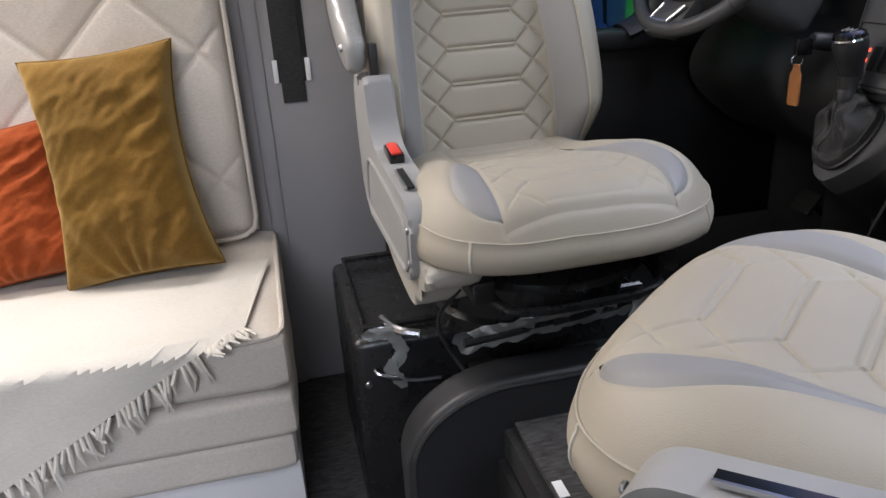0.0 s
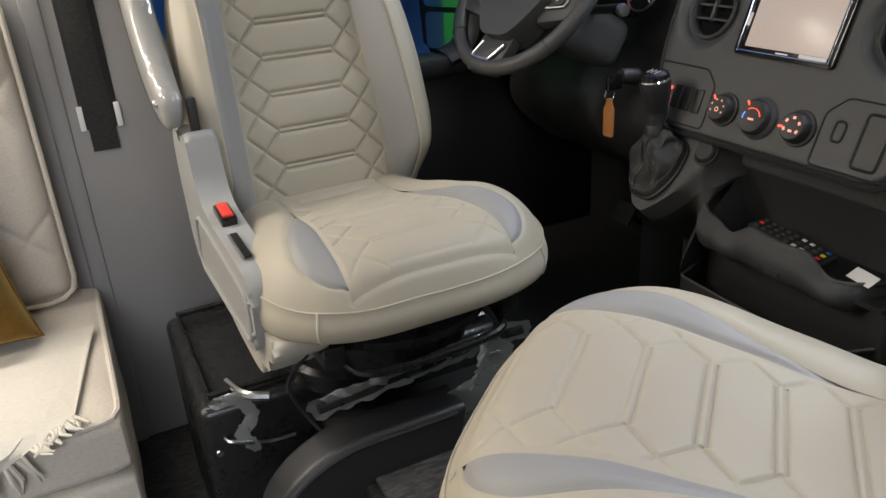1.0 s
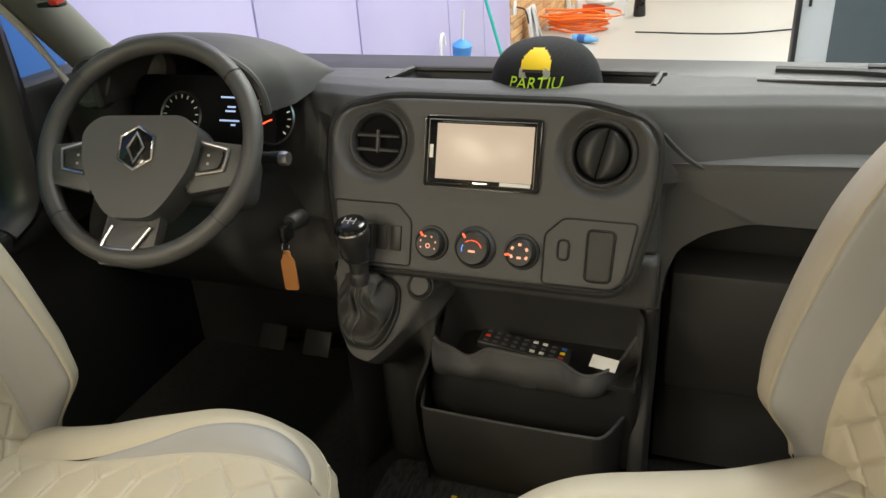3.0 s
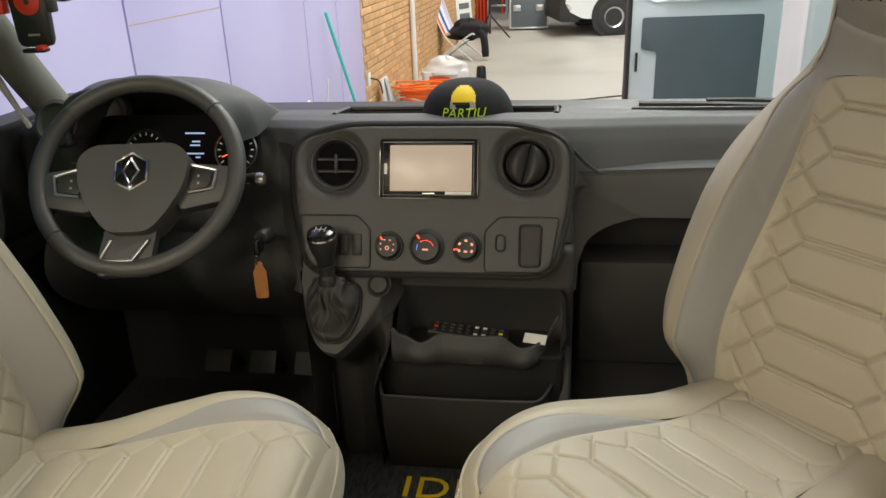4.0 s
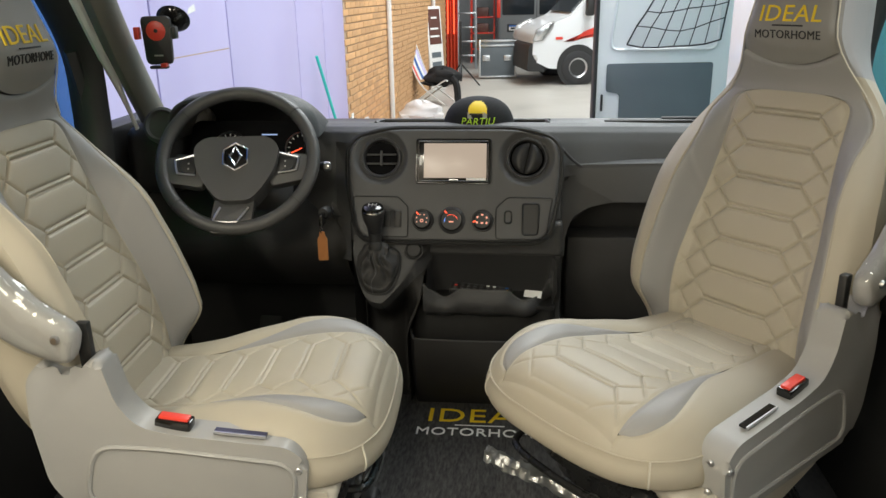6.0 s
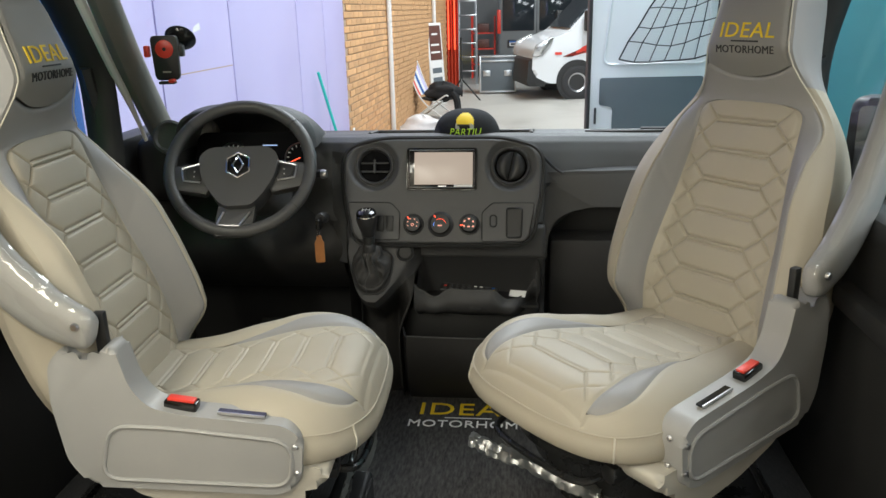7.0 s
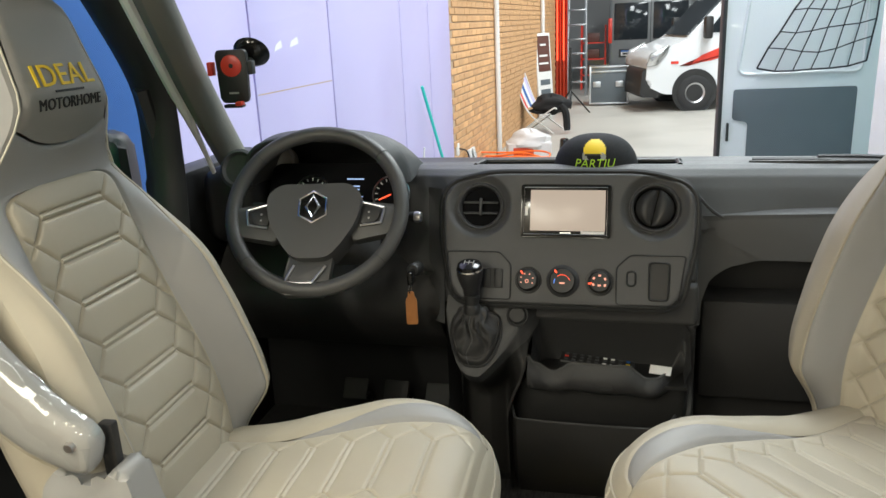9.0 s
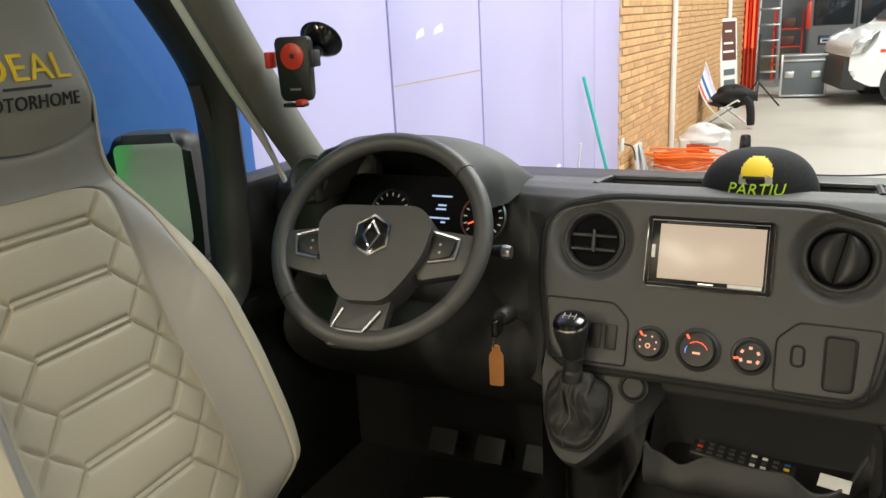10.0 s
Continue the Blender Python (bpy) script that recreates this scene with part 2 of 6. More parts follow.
def join(bm, other):
    me = bpy.data.meshes.new("tmp")
    other.to_mesh(me)
    other.free()
    bm.from_mesh(me)
    bpy.data.meshes.remove(me)
    return bm


def moved(bm, m):
    bmesh.ops.transform(bm, matrix=m, verts=bm.verts)
    return bm


def prism(poly, z0, z1, bevel=0.0, seg=2):
    """A polygon in x, y, raised from z0 to z1, its edges rounded."""
    b = bmesh.new()
    lo = [b.verts.new((x, y, z0)) for x, y in poly]
    hi = [b.verts.new((x, y, z1)) for x, y in poly]
    n = len(poly)
    b.faces.new(lo[::-1])
    top = b.faces.new(hi)
    for i in range(n):
        b.faces.new((lo[i], lo[(i + 1) % n], hi[(i + 1) % n], hi[i]))
    if bevel:
        es = list(top.edges) + [e for e in b.edges if all(v in lo for v in e.verts)]
        bmesh.ops.bevel(b, geom=es, offset=bevel, segments=seg, affect="EDGES", profile=0.5)
    bmesh.ops.recalc_face_normals(b, faces=b.faces)
    return b


def rounded(poly, r, n=5):
    """The polygon with its corners rounded."""
    out = []
    k = len(poly)
    for i in range(k):
        p, a, c = Vector(poly[i]), Vector(poly[i - 1]), Vector(poly[(i + 1) % k])
        rr = min(r, (a - p).length * 0.48, (c - p).length * 0.48)
        s, e = p + (a - p).normalized() * rr, p + (c - p).normalized() * rr
        for j in range(n + 1):
            t = j / n
            q = s * (1 - t) ** 2 + p * 2 * t * (1 - t) + e * t * t
            out.append((q.x, q.y))
    return out


def grid(fn, nu, nv, close_v=False, us=None, vs=None):
    b = bmesh.new()
    us = us if us is not None else [i / nu for i in range(nu + 1)]
    vs = vs if vs is not None else [j / nv for j in range(nv + 1)]
    rows = [[b.verts.new(fn(u, v)) for v in vs] for u in us]
    for i in range(len(us) - 1):
        for j in range(len(vs) - 1):
            b.faces.new((rows[i][j], rows[i + 1][j], rows[i + 1][j + 1], rows[i][j + 1]))
        if close_v:
            b.faces.new((rows[i][-1], rows[i + 1][-1], rows[i + 1][0], rows[i][0]))
    bmesh.ops.remove_doubles(b, verts=b.verts, dist=1e-5)
    return b


def tube(pts, r, n=10, flat=1.0, closed=False, bm=None):
    """A round or flattened bar along points; r may be a list."""
    b = bmesh.new()
    pts = [Vector(p) for p in pts]
    k = len(pts)
    rings = []
    prev = None
    ways = [(pts[i + 1] - pts[i]).normalized() for i in range(k - 1)]
    first = min((Vector((0, 0, 1)), Vector((0, 1, 0)), Vector((1, 0, 0))), key=lambda a: max(abs(w.dot(a)) for w in ways) > 0.95)
    for i, p in enumerate(pts):
        if closed:
            d = pts[(i + 1) % k] - pts[i - 1]
        else:
            d = pts[min(i + 1, k - 1)] - pts[max(i - 1, 0)]
        d.normalize()
        side = prev if prev is not None else first
        x = side - d * side.dot(d)
        if x.length < 0.15:
            x = d.orthogonal()
        x.normalize()
        prev = x
        y = d.cross(x)
        rr = r[i] if isinstance(r, (list, tuple)) else r
        rings.append([b.verts.new(p + x * rr * math.cos(2 * math.pi * j / n) + y * rr * flat * math.sin(2 * math.pi * j / n)) for j in range(n)])
    for i in range(k if closed else k - 1):
        a, c = rings[i], rings[(i + 1) % k]
        for j in range(n):
            b.faces.new((a[j], a[(j + 1) % n], c[(j + 1) % n], c[j]))
    if not closed:
        b.faces.new(rings[0][::-1])
        b.faces.new(rings[-1])
    bmesh.ops.recalc_face_normals(b, faces=b.faces)
    return b if bm is None else join(bm, b)


def lathe(profile, n=32, arc=2 * math.pi):
    """A profile of (radius, z) turned about z."""
    b = bmesh.new()
    rows = []
    for j in range(n):
        a = arc * j / n
        rows.append([b.verts.new((r * math.cos(a), r * math.sin(a), z)) for r, z in profile])
    for j in range(n):
        for i in range(len(profile) - 1):
            q = (rows[j][i], rows[(j + 1) % n][i], rows[(j + 1) % n][i + 1], rows[j][i + 1])
            b.faces.new(q)
    bmesh.ops.remove_doubles(b, verts=b.verts, dist=1e-6)
    bmesh.ops.recalc_face_normals(b, faces=b.faces)
    return b


def smooth_curve(pts, n=8):
    """Points along a soft curve through the given ones."""
    p = [Vector(q) for q in pts]
    p = [2 * p[0] - p[1]] + p + [2 * p[-1] - p[-2]]
    out = []
    for i in range(1, len(p) - 2):
        for j in range(n):
            t = j / n
            out.append(0.5 * (2 * p[i] + (p[i + 1] - p[i - 1]) * t + (2 * p[i - 1] - 5 * p[i] + 4 * p[i + 1] - p[i + 2]) * t * t + (3 * p[i] - p[i - 1] - 3 * p[i + 1] + p[i + 2]) * t ** 3))
    out.append(p[-2])
    return out


def soft(xs, ys):
    """A smooth function through a few values."""
    fine = np.linspace(xs[0], xs[-1], 240)
    val = np.interp(fine, xs, ys)
    pad = 11
    ext = np.concatenate([2 * val[0] - val[pad:0:-1], val, 2 * val[-1] - val[-2:-pad - 2:-1]])
    sm = np.convolve(ext, np.ones(2 * pad + 1) / (2 * pad + 1), "valid")
    return lambda x: float(np.interp(x, fine, sm))


def writing(text, size, depth=0.0008, shear=0.0, width=1.0):
    """The letters as a mesh, in the middle of x and y."""
    cu = bpy.data.curves.new("writing", "FONT")
    cu.body, cu.size, cu.extrude, cu.align_x, cu.align_y, cu.shear = text, size, depth, "CENTER", "CENTER", shear
    cu.space_character = 1.05
    cu.resolution_u = 3
    ob = bpy.data.objects.new("writing", cu)
    scene.collection.objects.link(ob)
    me = bpy.data.meshes.new_from_object(ob.evaluated_get(bpy.context.evaluated_depsgraph_get()))
    b = bmesh.new()
    b.from_mesh(me)
    bpy.data.objects.remove(ob)
    bpy.data.curves.remove(cu)
    bpy.data.meshes.remove(me)
    for v in b.verts:
        v.co.x *= width
    return b


def letters(name, bm, material, parent):
    """Each letter of some writing as a part of its own."""
    left = set(bm.verts)
    while left:
        seed = next(iter(left))
        island, todo = {seed}, [seed]
        while todo:
            for e in todo.pop().link_edges:
                for v in e.verts:
                    if v not in island:
                        island.add(v)
                        todo.append(v)
        left -= island
        b = bmesh.new()
        at = {v: b.verts.new(v.co) for v in island}
        for f in {f for v in island for f in v.link_faces}:
            b.faces.new([at[v] for v in f.verts])
        part(name, b, material, parent, smooth=False)
    bm.free()


def frame_of(o, x, y):
    """A pose whose local x and y lie along the given directions."""
    x, y = Vector(x).normalized(), Vector(y).normalized()
    z = x.cross(y).normalized()
    y = z.cross(x)
    return Matrix(((x.x, y.x, z.x, o[0]), (x.y, y.y, z.y, o[1]), (x.z, y.z, z.z, o[2]), (0, 0, 0, 1)))


XZ = Matrix(((1, 0, 0, 0), (0, 0, -1, 0), (0, 1, 0, 0), (0, 0, 0, 1)))  # a flat shape in x, y stood up in x, z


def step(a, b, x):
    t = min(1, max(0, (x - a) / (b - a)))
    return t * t * (3 - 2 * t)


# ---- seats ----
QUILT = 0.074


def quilt_drop(a, b):
    """How deep the stitched lines of the quilting lie at row a and side b."""
    s = abs(b)
    q = a / QUILT
    if s < 0.076:
        k = abs((q + 0.5) % 1 - 0.5) * QUILT
        d = abs(k - 0.0055)
    else:
        w = (s - 0.076) / 0.036 * 0.5
        d = min(abs((q - w + 0.5) % 1 - 0.5), abs((q + w + 0.5) % 1 - 0.5)) * QUILT * 0.62
    return 0.0042 * math.exp(-((d / 0.0021) ** 2)) - 0.0028 * (1 - math.exp(-d / 0.009))


def rough_cloth(x, y, z, amount=0.0015, f=9):
    return amount * noise.noise(Vector((x * f, y * f, z * f)))


def build_seat(m, hand, label, drop=0.0, lean=17.0, back=-0.278, foot=0.388, side=0.250, broad=0.0):
    """A swivel seat that faces local +x; its control panel lies on the side of hand (-1: its right); drop: how far the cushion is wound down; lean, back and foot: the backrest's angle and where it starts; side: how far out the panel sits; broad: how much wider the backrest is at its foot."""
    seat = root("captain_seat", m, label, "seat", "swivel seats of the cab")
    seed = 3.1 * hand

    # seat cushion
    W0, xb, x0, xf, en = 0.270, -0.33, 0.02, 0.244, 3.0
    xi = 0.222

    def half(x):
        if x < x0:
            return W0 - 0.062 * ((x0 - x) / (x0 - xb)) ** 1.3
        return W0 * max(0.0, 1 - ((x - x0) / (xf - x0)) ** en) ** (1 / en)

    def rho(x, y):
        return min(1, ((abs(y) / (half(x) if x < x0 else W0)) ** en + (max(0, x - x0) / (xf - x0)) ** en) ** (1 / en))

    def inner(x):
        return min(0.112 + 0.036 * step(-0.2, 0.2, x), 0.9 * half(x))

    def gore(x):
        """The side gore is a drop: blunt near the front, drawn out thin to the rear."""
        t = min(1.0, max(0.0, (x + 0.20) / 0.408))
        w = 0.068 * step(0.0, 0.95, t) * max(0.0, 1 - t ** 9) ** 0.5
        return inner(x) + w * min(1, half(x) / W0 * 1.05)

    def top(x, y):
        r = rho(x, y)
        z = 0.432 - drop - 0.046 * step(0.10, -0.27, x) - 0.070 * r ** 8
        bol = step(inner(min(x, 0.2)) - 0.02, inner(min(x, 0.2)) + 0.05, abs(y))
        z += 0.017 * bol * step(0.26, 0.06, x) * (1 - 0.85 * step(0.02, -0.24, x))
        z -= 0.008 * math.exp(-((x + 0.12) / 0.13) ** 2) * (1 - bol)
        return z + rough_cloth(x + seed, y, 0, 0.003, 11)

    def sew(e):
        return 0.004 * math.exp(-((e / 0.005) ** 2))

    def insert(u, v):
        x = xb + (xi - xb) * u
        y = (2 * v - 1) * inner(x)
        fade = step(0.0, 0.03, xi - x)
        return (x, y, top(x, y) - 0.62 * quilt_drop(x + 0.01, y) * fade * step(0.0, 0.02, inner(x) - abs(y)) - sew(inner(x) - abs(y)) - sew(xi - x))

    part("seat_insert", grid(insert, 230, 140), CREAM, seat, "cream quilted leather with stitched hexagons")
    ends = [1 - (1 - i / 60) ** 1.8 for i in range(61)]
    for s in (-1, 1):
        def g(u, v, s=s):
            x = -0.20 + 0.408 * (1 - (1 - u) ** 1.8)
            y = inner(x) + (gore(x) - inner(x)) * v
            return (x, s * y, top(x, s * y) - sew(y - inner(x)) - sew(gore(x) - y))
        part("bolster_panel", grid(g, 60, 12), GREY_LEATHER, seat, "smooth grey leather side gore")

        def o(u, v, s=s):
            x = xb + (xf - 0.0005 - xb) * u
            y = gore(x) + (half(x) - gore(x)) * v
            return (x, s * y, top(x, s * y) - sew(y - gore(x)))
        part("bolster", grid(o, 60, 12, us=ends), CREAM, seat)

    def nose(u, v):
        x = xi + (xf - 0.0005 - xi) * u
        y = (2 * v - 1) * min(inner(xi), half(x))
        return (x, y, top(x, y) - sew(x - xi))

    part("front_edge", grid(nose, 8, 24), CREAM, seat)

    # the wall of the cushion below its piping
    rim = [(xb, -half(xb))] + [(xb + (x0 - xb) * i / 14, -half(xb + (x0 - xb) * i / 14)) for i in range(1, 15)]
    for i in range(1, 41):
        a = -math.pi / 2 + math.pi * i / 40
        c, s = math.cos(a), math.sin(a)
        rim.append((x0 + (xf - x0) * abs(c) ** (2 / en), W0 * math.copysign(abs(s) ** (2 / en), s)))
    rim += [(xb + (x0 - xb) * i / 14, half(xb + (x0 - xb) * i / 14)) for i in range(14, -1, -1)]

    def wall(u, v):
        k = u * (len(rim) - 1)
        i = min(int(k), len(rim) - 2)
        f = k - i
        x, y = rim[i][0] * (1 - f) + rim[i + 1][0] * f, rim[i][1] * (1 - f) + rim[i + 1][1] * f
        z1 = top(x, y)
        z = z1 + (0.295 - z1) * v
        out = 1 + 0.045 * math.sin(math.pi * min(1, v * 1.15)) - 0.16 * step(0.72, 1.0, v) + 0.012 * step(0.12, 0.0, v)
        return (x0 + (x - x0) * (out if x > x0 else 1), y * (1 + (out - 1) * 0.7), z)

    part("cushion_band", grid(wall, 110, 14), CREAM, seat)
    part("piping", tube([(x * 1.004, y * 1.004, top(x, y) + 0.0005) for x, y in rim[8:-8]], 0.0022, 6), CREAM, seat)
    for s in (-1, 1):
        seam = [Vector(wall(0.5 + s * 0.135, v / 10)) * 1.002 for v in range(11)]
        part("band_seam", tube(seam, 0.0022, 5), THREAD, seat)
    part("cushion_base", box(-0.27, 0.16, -0.19, 0.19, 0.27, 0.33, 0.02), BLACK, seat)

    # backrest
    rec = radians(lean)
    J = Vector((back, 0, foot - drop))
    up, nrm = Vector((-math.sin(rec), 0, math.cos(rec))), Vector((math.cos(rec), 0, math.sin(rec)))
    A_TOP = 0.875
    wo = soft([-0.06, 0.0, 0.08, 0.25, 0.39, 0.475, 0.535, 0.58, 0.625, 0.70, 0.80, 0.85, 0.875], [k * (1 + g * broad) for k, g in zip([0.205, 0.232, 0.256, 0.253, 0.238, 0.216, 0.184, 0.150, 0.123, 0.114, 0.102, 0.083, 0.045], [1, 1, 1, 0.9, 0.7, 0.4, 0.2, 0, 0, 0, 0, 0, 0])])

    def wi(a):
        w = 0.152 - 0.020 * step(0.05, 0.52, a) + 0.14 * broad * step(0.45, 0.1, a)
        if a > 0.495:
            w *= max(0.0, 1 - ((a - 0.495) / 0.052) ** 4) ** 0.25
        return w

    def wc(a):
        low = 0.152 - 0.020 * step(0.05, 0.52, a) + 0.14 * broad * step(0.45, 0.1, a) + 0.054
        t = step(0.42, 0.55, a)
        return min(low * (1 - t) + (wo(a) - 0.022) * t, wo(a) - 0.02)

    def depth(a, b):
        s = abs(b)
        w = 0.152 - 0.020 * step(0.05, 0.52, a)
        d = 0.012 * math.exp(-((a - 0.14) / 0.12) ** 2) + 0.078 * step(0.54, 0.67, a) - 0.05 * step(0.78, 0.90, a)
        h = 0.078 * step(-0.04, 0.06, a) * step(0.55, 0.30, a)
        d += h * step(w - 0.012, wc(a) + 0.004, s)
        d -= (0.020 - 0.004 * step(0.55, 0.65, a)) * min(1, s / max(0.02, wo(a))) ** 5
        return d + rough_cloth(a + seed, b, 3, 0.003, 10)

    def P(a, b, d=None):
        d = depth(a, b) if d is None else d
        return J + up * a + nrm * d + Vector((0, b, 0))

    rows = [-0.05 + 0.597 * (1 - (1 - i / 230) ** 1.25) for i in range(231)]

    def back_insert(a, v):
        b = (2 * v - 1) * wi(a)
        return P(a, b, depth(a, b) - quilt_drop(a + 0.018, b) * (1 - 0.6 * step(0.50, 0.545, a)) * step(0.0, 0.014, wi(a) - abs(b)) - sew(wi(a) - abs(b)))

    part("back_insert", grid(back_insert, 0, 130, us=rows), CREAM, seat, "cream quilted leather with stitched hexagons")
    rows2 = [-0.05 + 0.597 * (1 - (1 - i / 70) ** 1.4) for i in range(71)]
    for s in (-1, 1):
        def grey(a, v, s=s):
            b = wi(a) + (wc(a) - wi(a)) * v
            line = abs(a - (0.30 + 0.1 * v)) if a < 0.5 else 1
            return P(a, s * b, depth(a, s * b) - sew(b - wi(a)) - sew(wc(a) - b) - 0.7 * sew(line))
        part("back_bolster", grid(grey, 0, 20, us=rows2), GREY_LEATHER, seat, "smooth grey leather side bolster")

    for s in (-1, 1):
        edge_line = [P(-0.04 + 0.60 * i / 40, s * wc(-0.04 + 0.60 * i / 40), depth(-0.04 + 0.60 * i / 40, s * wc(-0.04 + 0.60 * i / 40)) - 0.003) for i in range(41)]
        part("bolster_piping", tube(edge_line, 0.0036, 6), CREAM, seat)

    def smile(v):
        return 0.627 - 0.028 * (1 - (2 * v - 1) ** 2)

    def collar(u, v):
        a = 0.547 + (smile(v) - 0.547) * u
        b = (2 * v - 1) * wc(a)
        return P(a, b, depth(a, b) - 1.6 * sew((1 - u) * 0.07))

    part("shoulder_panel", grid(collar, 14, 44), GREY_LEATHER, seat)

    def head(u, v):
        a = smile(v) + (A_TOP - smile(v)) * u
        b = (2 * v - 1) * wc(a)
        return P(a, b, depth(a, b) + 0.006 * step(0, 0.12, u) - sew(wc(a) - abs(b)))

    part("headrest", grid(head, 40, 44), HEAD_LEATHER, seat, "dark grey leather headrest with embroidered words")
    thick = soft([-0.06, 0.0, 0.2, 0.5, 0.62, 0.8, 0.875], [0.09, 0.115, 0.125, 0.10, 0.085, 0.07, 0.04])

    def hull(u, v):
        a = -0.05 + (A_TOP + 0.05) * u
        c, w, d0, t = wc(a), wo(a), depth(a, wc(a)), thick(a)
        sec = [(c, d0), (c + (w - c) * 0.45, d0 - 0.006), (w - 0.004, d0 * 0.72 - 0.012), (w, d0 * 0.3 - 0.03), (w - 0.004, -0.6 * t), (w - 0.035, -0.95 * t), (w * 0.45, -t), (0, -1.05 * t)]
        k = abs(2 * v - 1)
        q = (1 - k) * (len(sec) - 1)
        i = min(int(q), len(sec) - 2)
        f = q - i
        b, d = sec[i][0] * (1 - f) + sec[i + 1][0] * f, sec[i][1] * (1 - f) + sec[i + 1][1] * f
        return P(a, math.copysign(b, 0.5 - v), d)

    part("back_cover", grid(lambda u, v: hull(u * 0.688, v), 48, 42), CREAM, seat, "cream leather sides and back")
    part("head_cover", grid(lambda u, v: hull(0.688 + 0.312 * u, v), 24, 42), GREY_LEATHER, seat, "grey leather sides of the headrest")
    for s in (-1, 1):
        seam = [P(a / 40, s * (wc(a / 40) + 0.004), depth(a / 40, wc(a / 40)) + 0.0008) for a in range(22, 34)]
        part("twin_seam", tube(seam, 0.0016, 5), THREAD, seat)

    # embroidery on the headrest
    def stitched(name, text, size, a0, material, width=1.0):
        bm = writing(text, size, 0.0012, width=width)
        for v in bm.verts:
            v.co = P(a0 + v.co.y, v.co.x, depth(a0 + v.co.y, v.co.x) + 0.0068 + v.co.z)
        letters(name, bm, material, seat)

    stitched("yellow_letter", "IDEAL", 0.048, 0.691, YELLOW, 1.05)
    stitched("black_letter", "MOTORHOME", 0.0222, 0.650, BLACK_INK, 0.98)
    bar = box(-0.033, 0.033, -0.0014, 0.0014, -0.0008, 0.0012)
    for v in bar.verts:
        v.co = P(0.668 + v.co.y, v.co.x, depth(0.668, v.co.x) + 0.0072 + v.co.z)
    part("embroidered_bar", bar, BLACK_INK, seat, smooth=False)

    # control panel at the side of the cushion
    poly = [(-0.304, 0.568), (-0.339, 0.531), (-0.346, 0.451), (-0.332, 0.326), (-0.294, 0.271), (0.076, 0.258), (0.118, 0.281), (0.13, 0.376), (0.101, 0.408), (-0.094, 0.428), (-0.159, 0.444), (-0.19, 0.486), (-0.206, 0.562), (-0.226, 0.568), (-0.244, 0.541), (-0.289, 0.541)]
    shield = part("side_panel", moved(prism(rounded(poly, 0.022), -0.029, 0.029, 0.012, 3), Matrix.Translation((0, hand * side, 0)) @ XZ), SHELL, seat, "moulded light grey plastic panel")
    inset = rounded([(-0.27, 0.29), (0.10, 0.278), (0.108, 0.375), (-0.13, 0.402), (-0.24, 0.405)], 0.04)
    ridge = [(x, hand * (side + 0.0295), z) for x, z in inset]
    part("panel_rib", tube(ridge, 0.0045, 6, closed=True), SHELL, shield)
    part("pivot_post", box(-0.250, -0.228, hand * side - 0.008, hand * side + 0.008, 0.54, 0.625, 0.003), BLACK, shield)
    part("panel_slot", moved(box(-0.045, 0.045, -0.006, 0.006, -0.002, 0.002), pose(0.012, hand * (side + 0.006), 0.4225, 0, 5.6, 0)), GLOSS, shield)
    part("slot_edge", moved(box(-0.045, 0.045, -0.0015, 0.0015, -0.002, 0.003), pose(0.012, hand * (side + 0.015), 0.4225, 0, 5.6, 0)), SATIN, shield)
    buckle = part("belt_buckle", moved(box(-0.031, 0.031, -0.014, 0.014, -0.014, 0.008, 0.003), pose(-0.105, hand * side, 0.4380, 0, 8, 0)), GLOSS, seat)
    part("release_button", moved(box(-0.026, 0.026, -0.0095, 0.0095, 0.006, 0.0125, 0.002), pose(-0.105, hand * side, 0.4380, 0, 8, 0)), RED, buckle, "red press button")
    for z in (0.352, 0.295):
        part("bolt", moved(lathe([(0, 0.003), (0.004, 0.003), (0.006, 0.001), (0.006, -0.002)], 10), pose(0.114, hand * (side + 0.0305), z + 0.012, hand * -90, 0, 0)), SATIN, shield)
        part("bolt", moved(lathe([(0, 0.003), (0.004, 0.003), (0.006, 0.001), (0.006, -0.002)], 10), pose(0.1295, hand * side, z + 0.02, 0, 90, 0)), SATIN, shield)
    skirt = rounded([(-0.26, 0.33), (0.175, 0.31), (0.165, 0.27), (0.10, 0.255), (0.085, 0.21), (0.03, 0.195), (-0.09, 0.21), (-0.22, 0.25)], 0.03)
    part("lower_shell", moved(prism(skirt, -0.05, 0.05, 0.018, 3), Matrix.Translation((0, hand * (side - 0.034), 0)) @ XZ), SHELL_WARM, seat, "warm grey plastic shell")

    # folded-up armrest beside the backrest
    arm = part("armrest", bmesh.new(), SHELL, seat, "raised glossy grey armrest in clear film")
    bm = bmesh.new()
    line = smooth_curve([(-0.229, 0, 0.598), (-0.266, 0, 0.610), (-0.326, 0, 0.648), (-0.398, 0, 0.728), (-0.440, 0, 0.806), (-0.477, 0, 0.890), (-0.508, 0, 0.975), (-0.524, 0, 1.030)], 6)
    n = len(line)
    rs = [0.036 + 0.008 * step(0, 0.35, i / (n - 1)) - 0.018 * step(0.8, 1.0, i / (n - 1)) for i in range(n)]

    def arm_fn(u, v):
        k = u * (n - 1)
        i = min(int(k), n - 2)
        p = line[i].lerp(line[i + 1], k - i)
        r = rs[i] * math.sqrt(max(0.0, 1 - (abs(2 * u - 1)) ** 14)) 
        d = (line[i + 1] - line[i]).normalized()
        across = Vector((d.z, 0, -d.x))
        a = 2 * math.pi * v
        c, s = math.cos(a), math.sin(a)
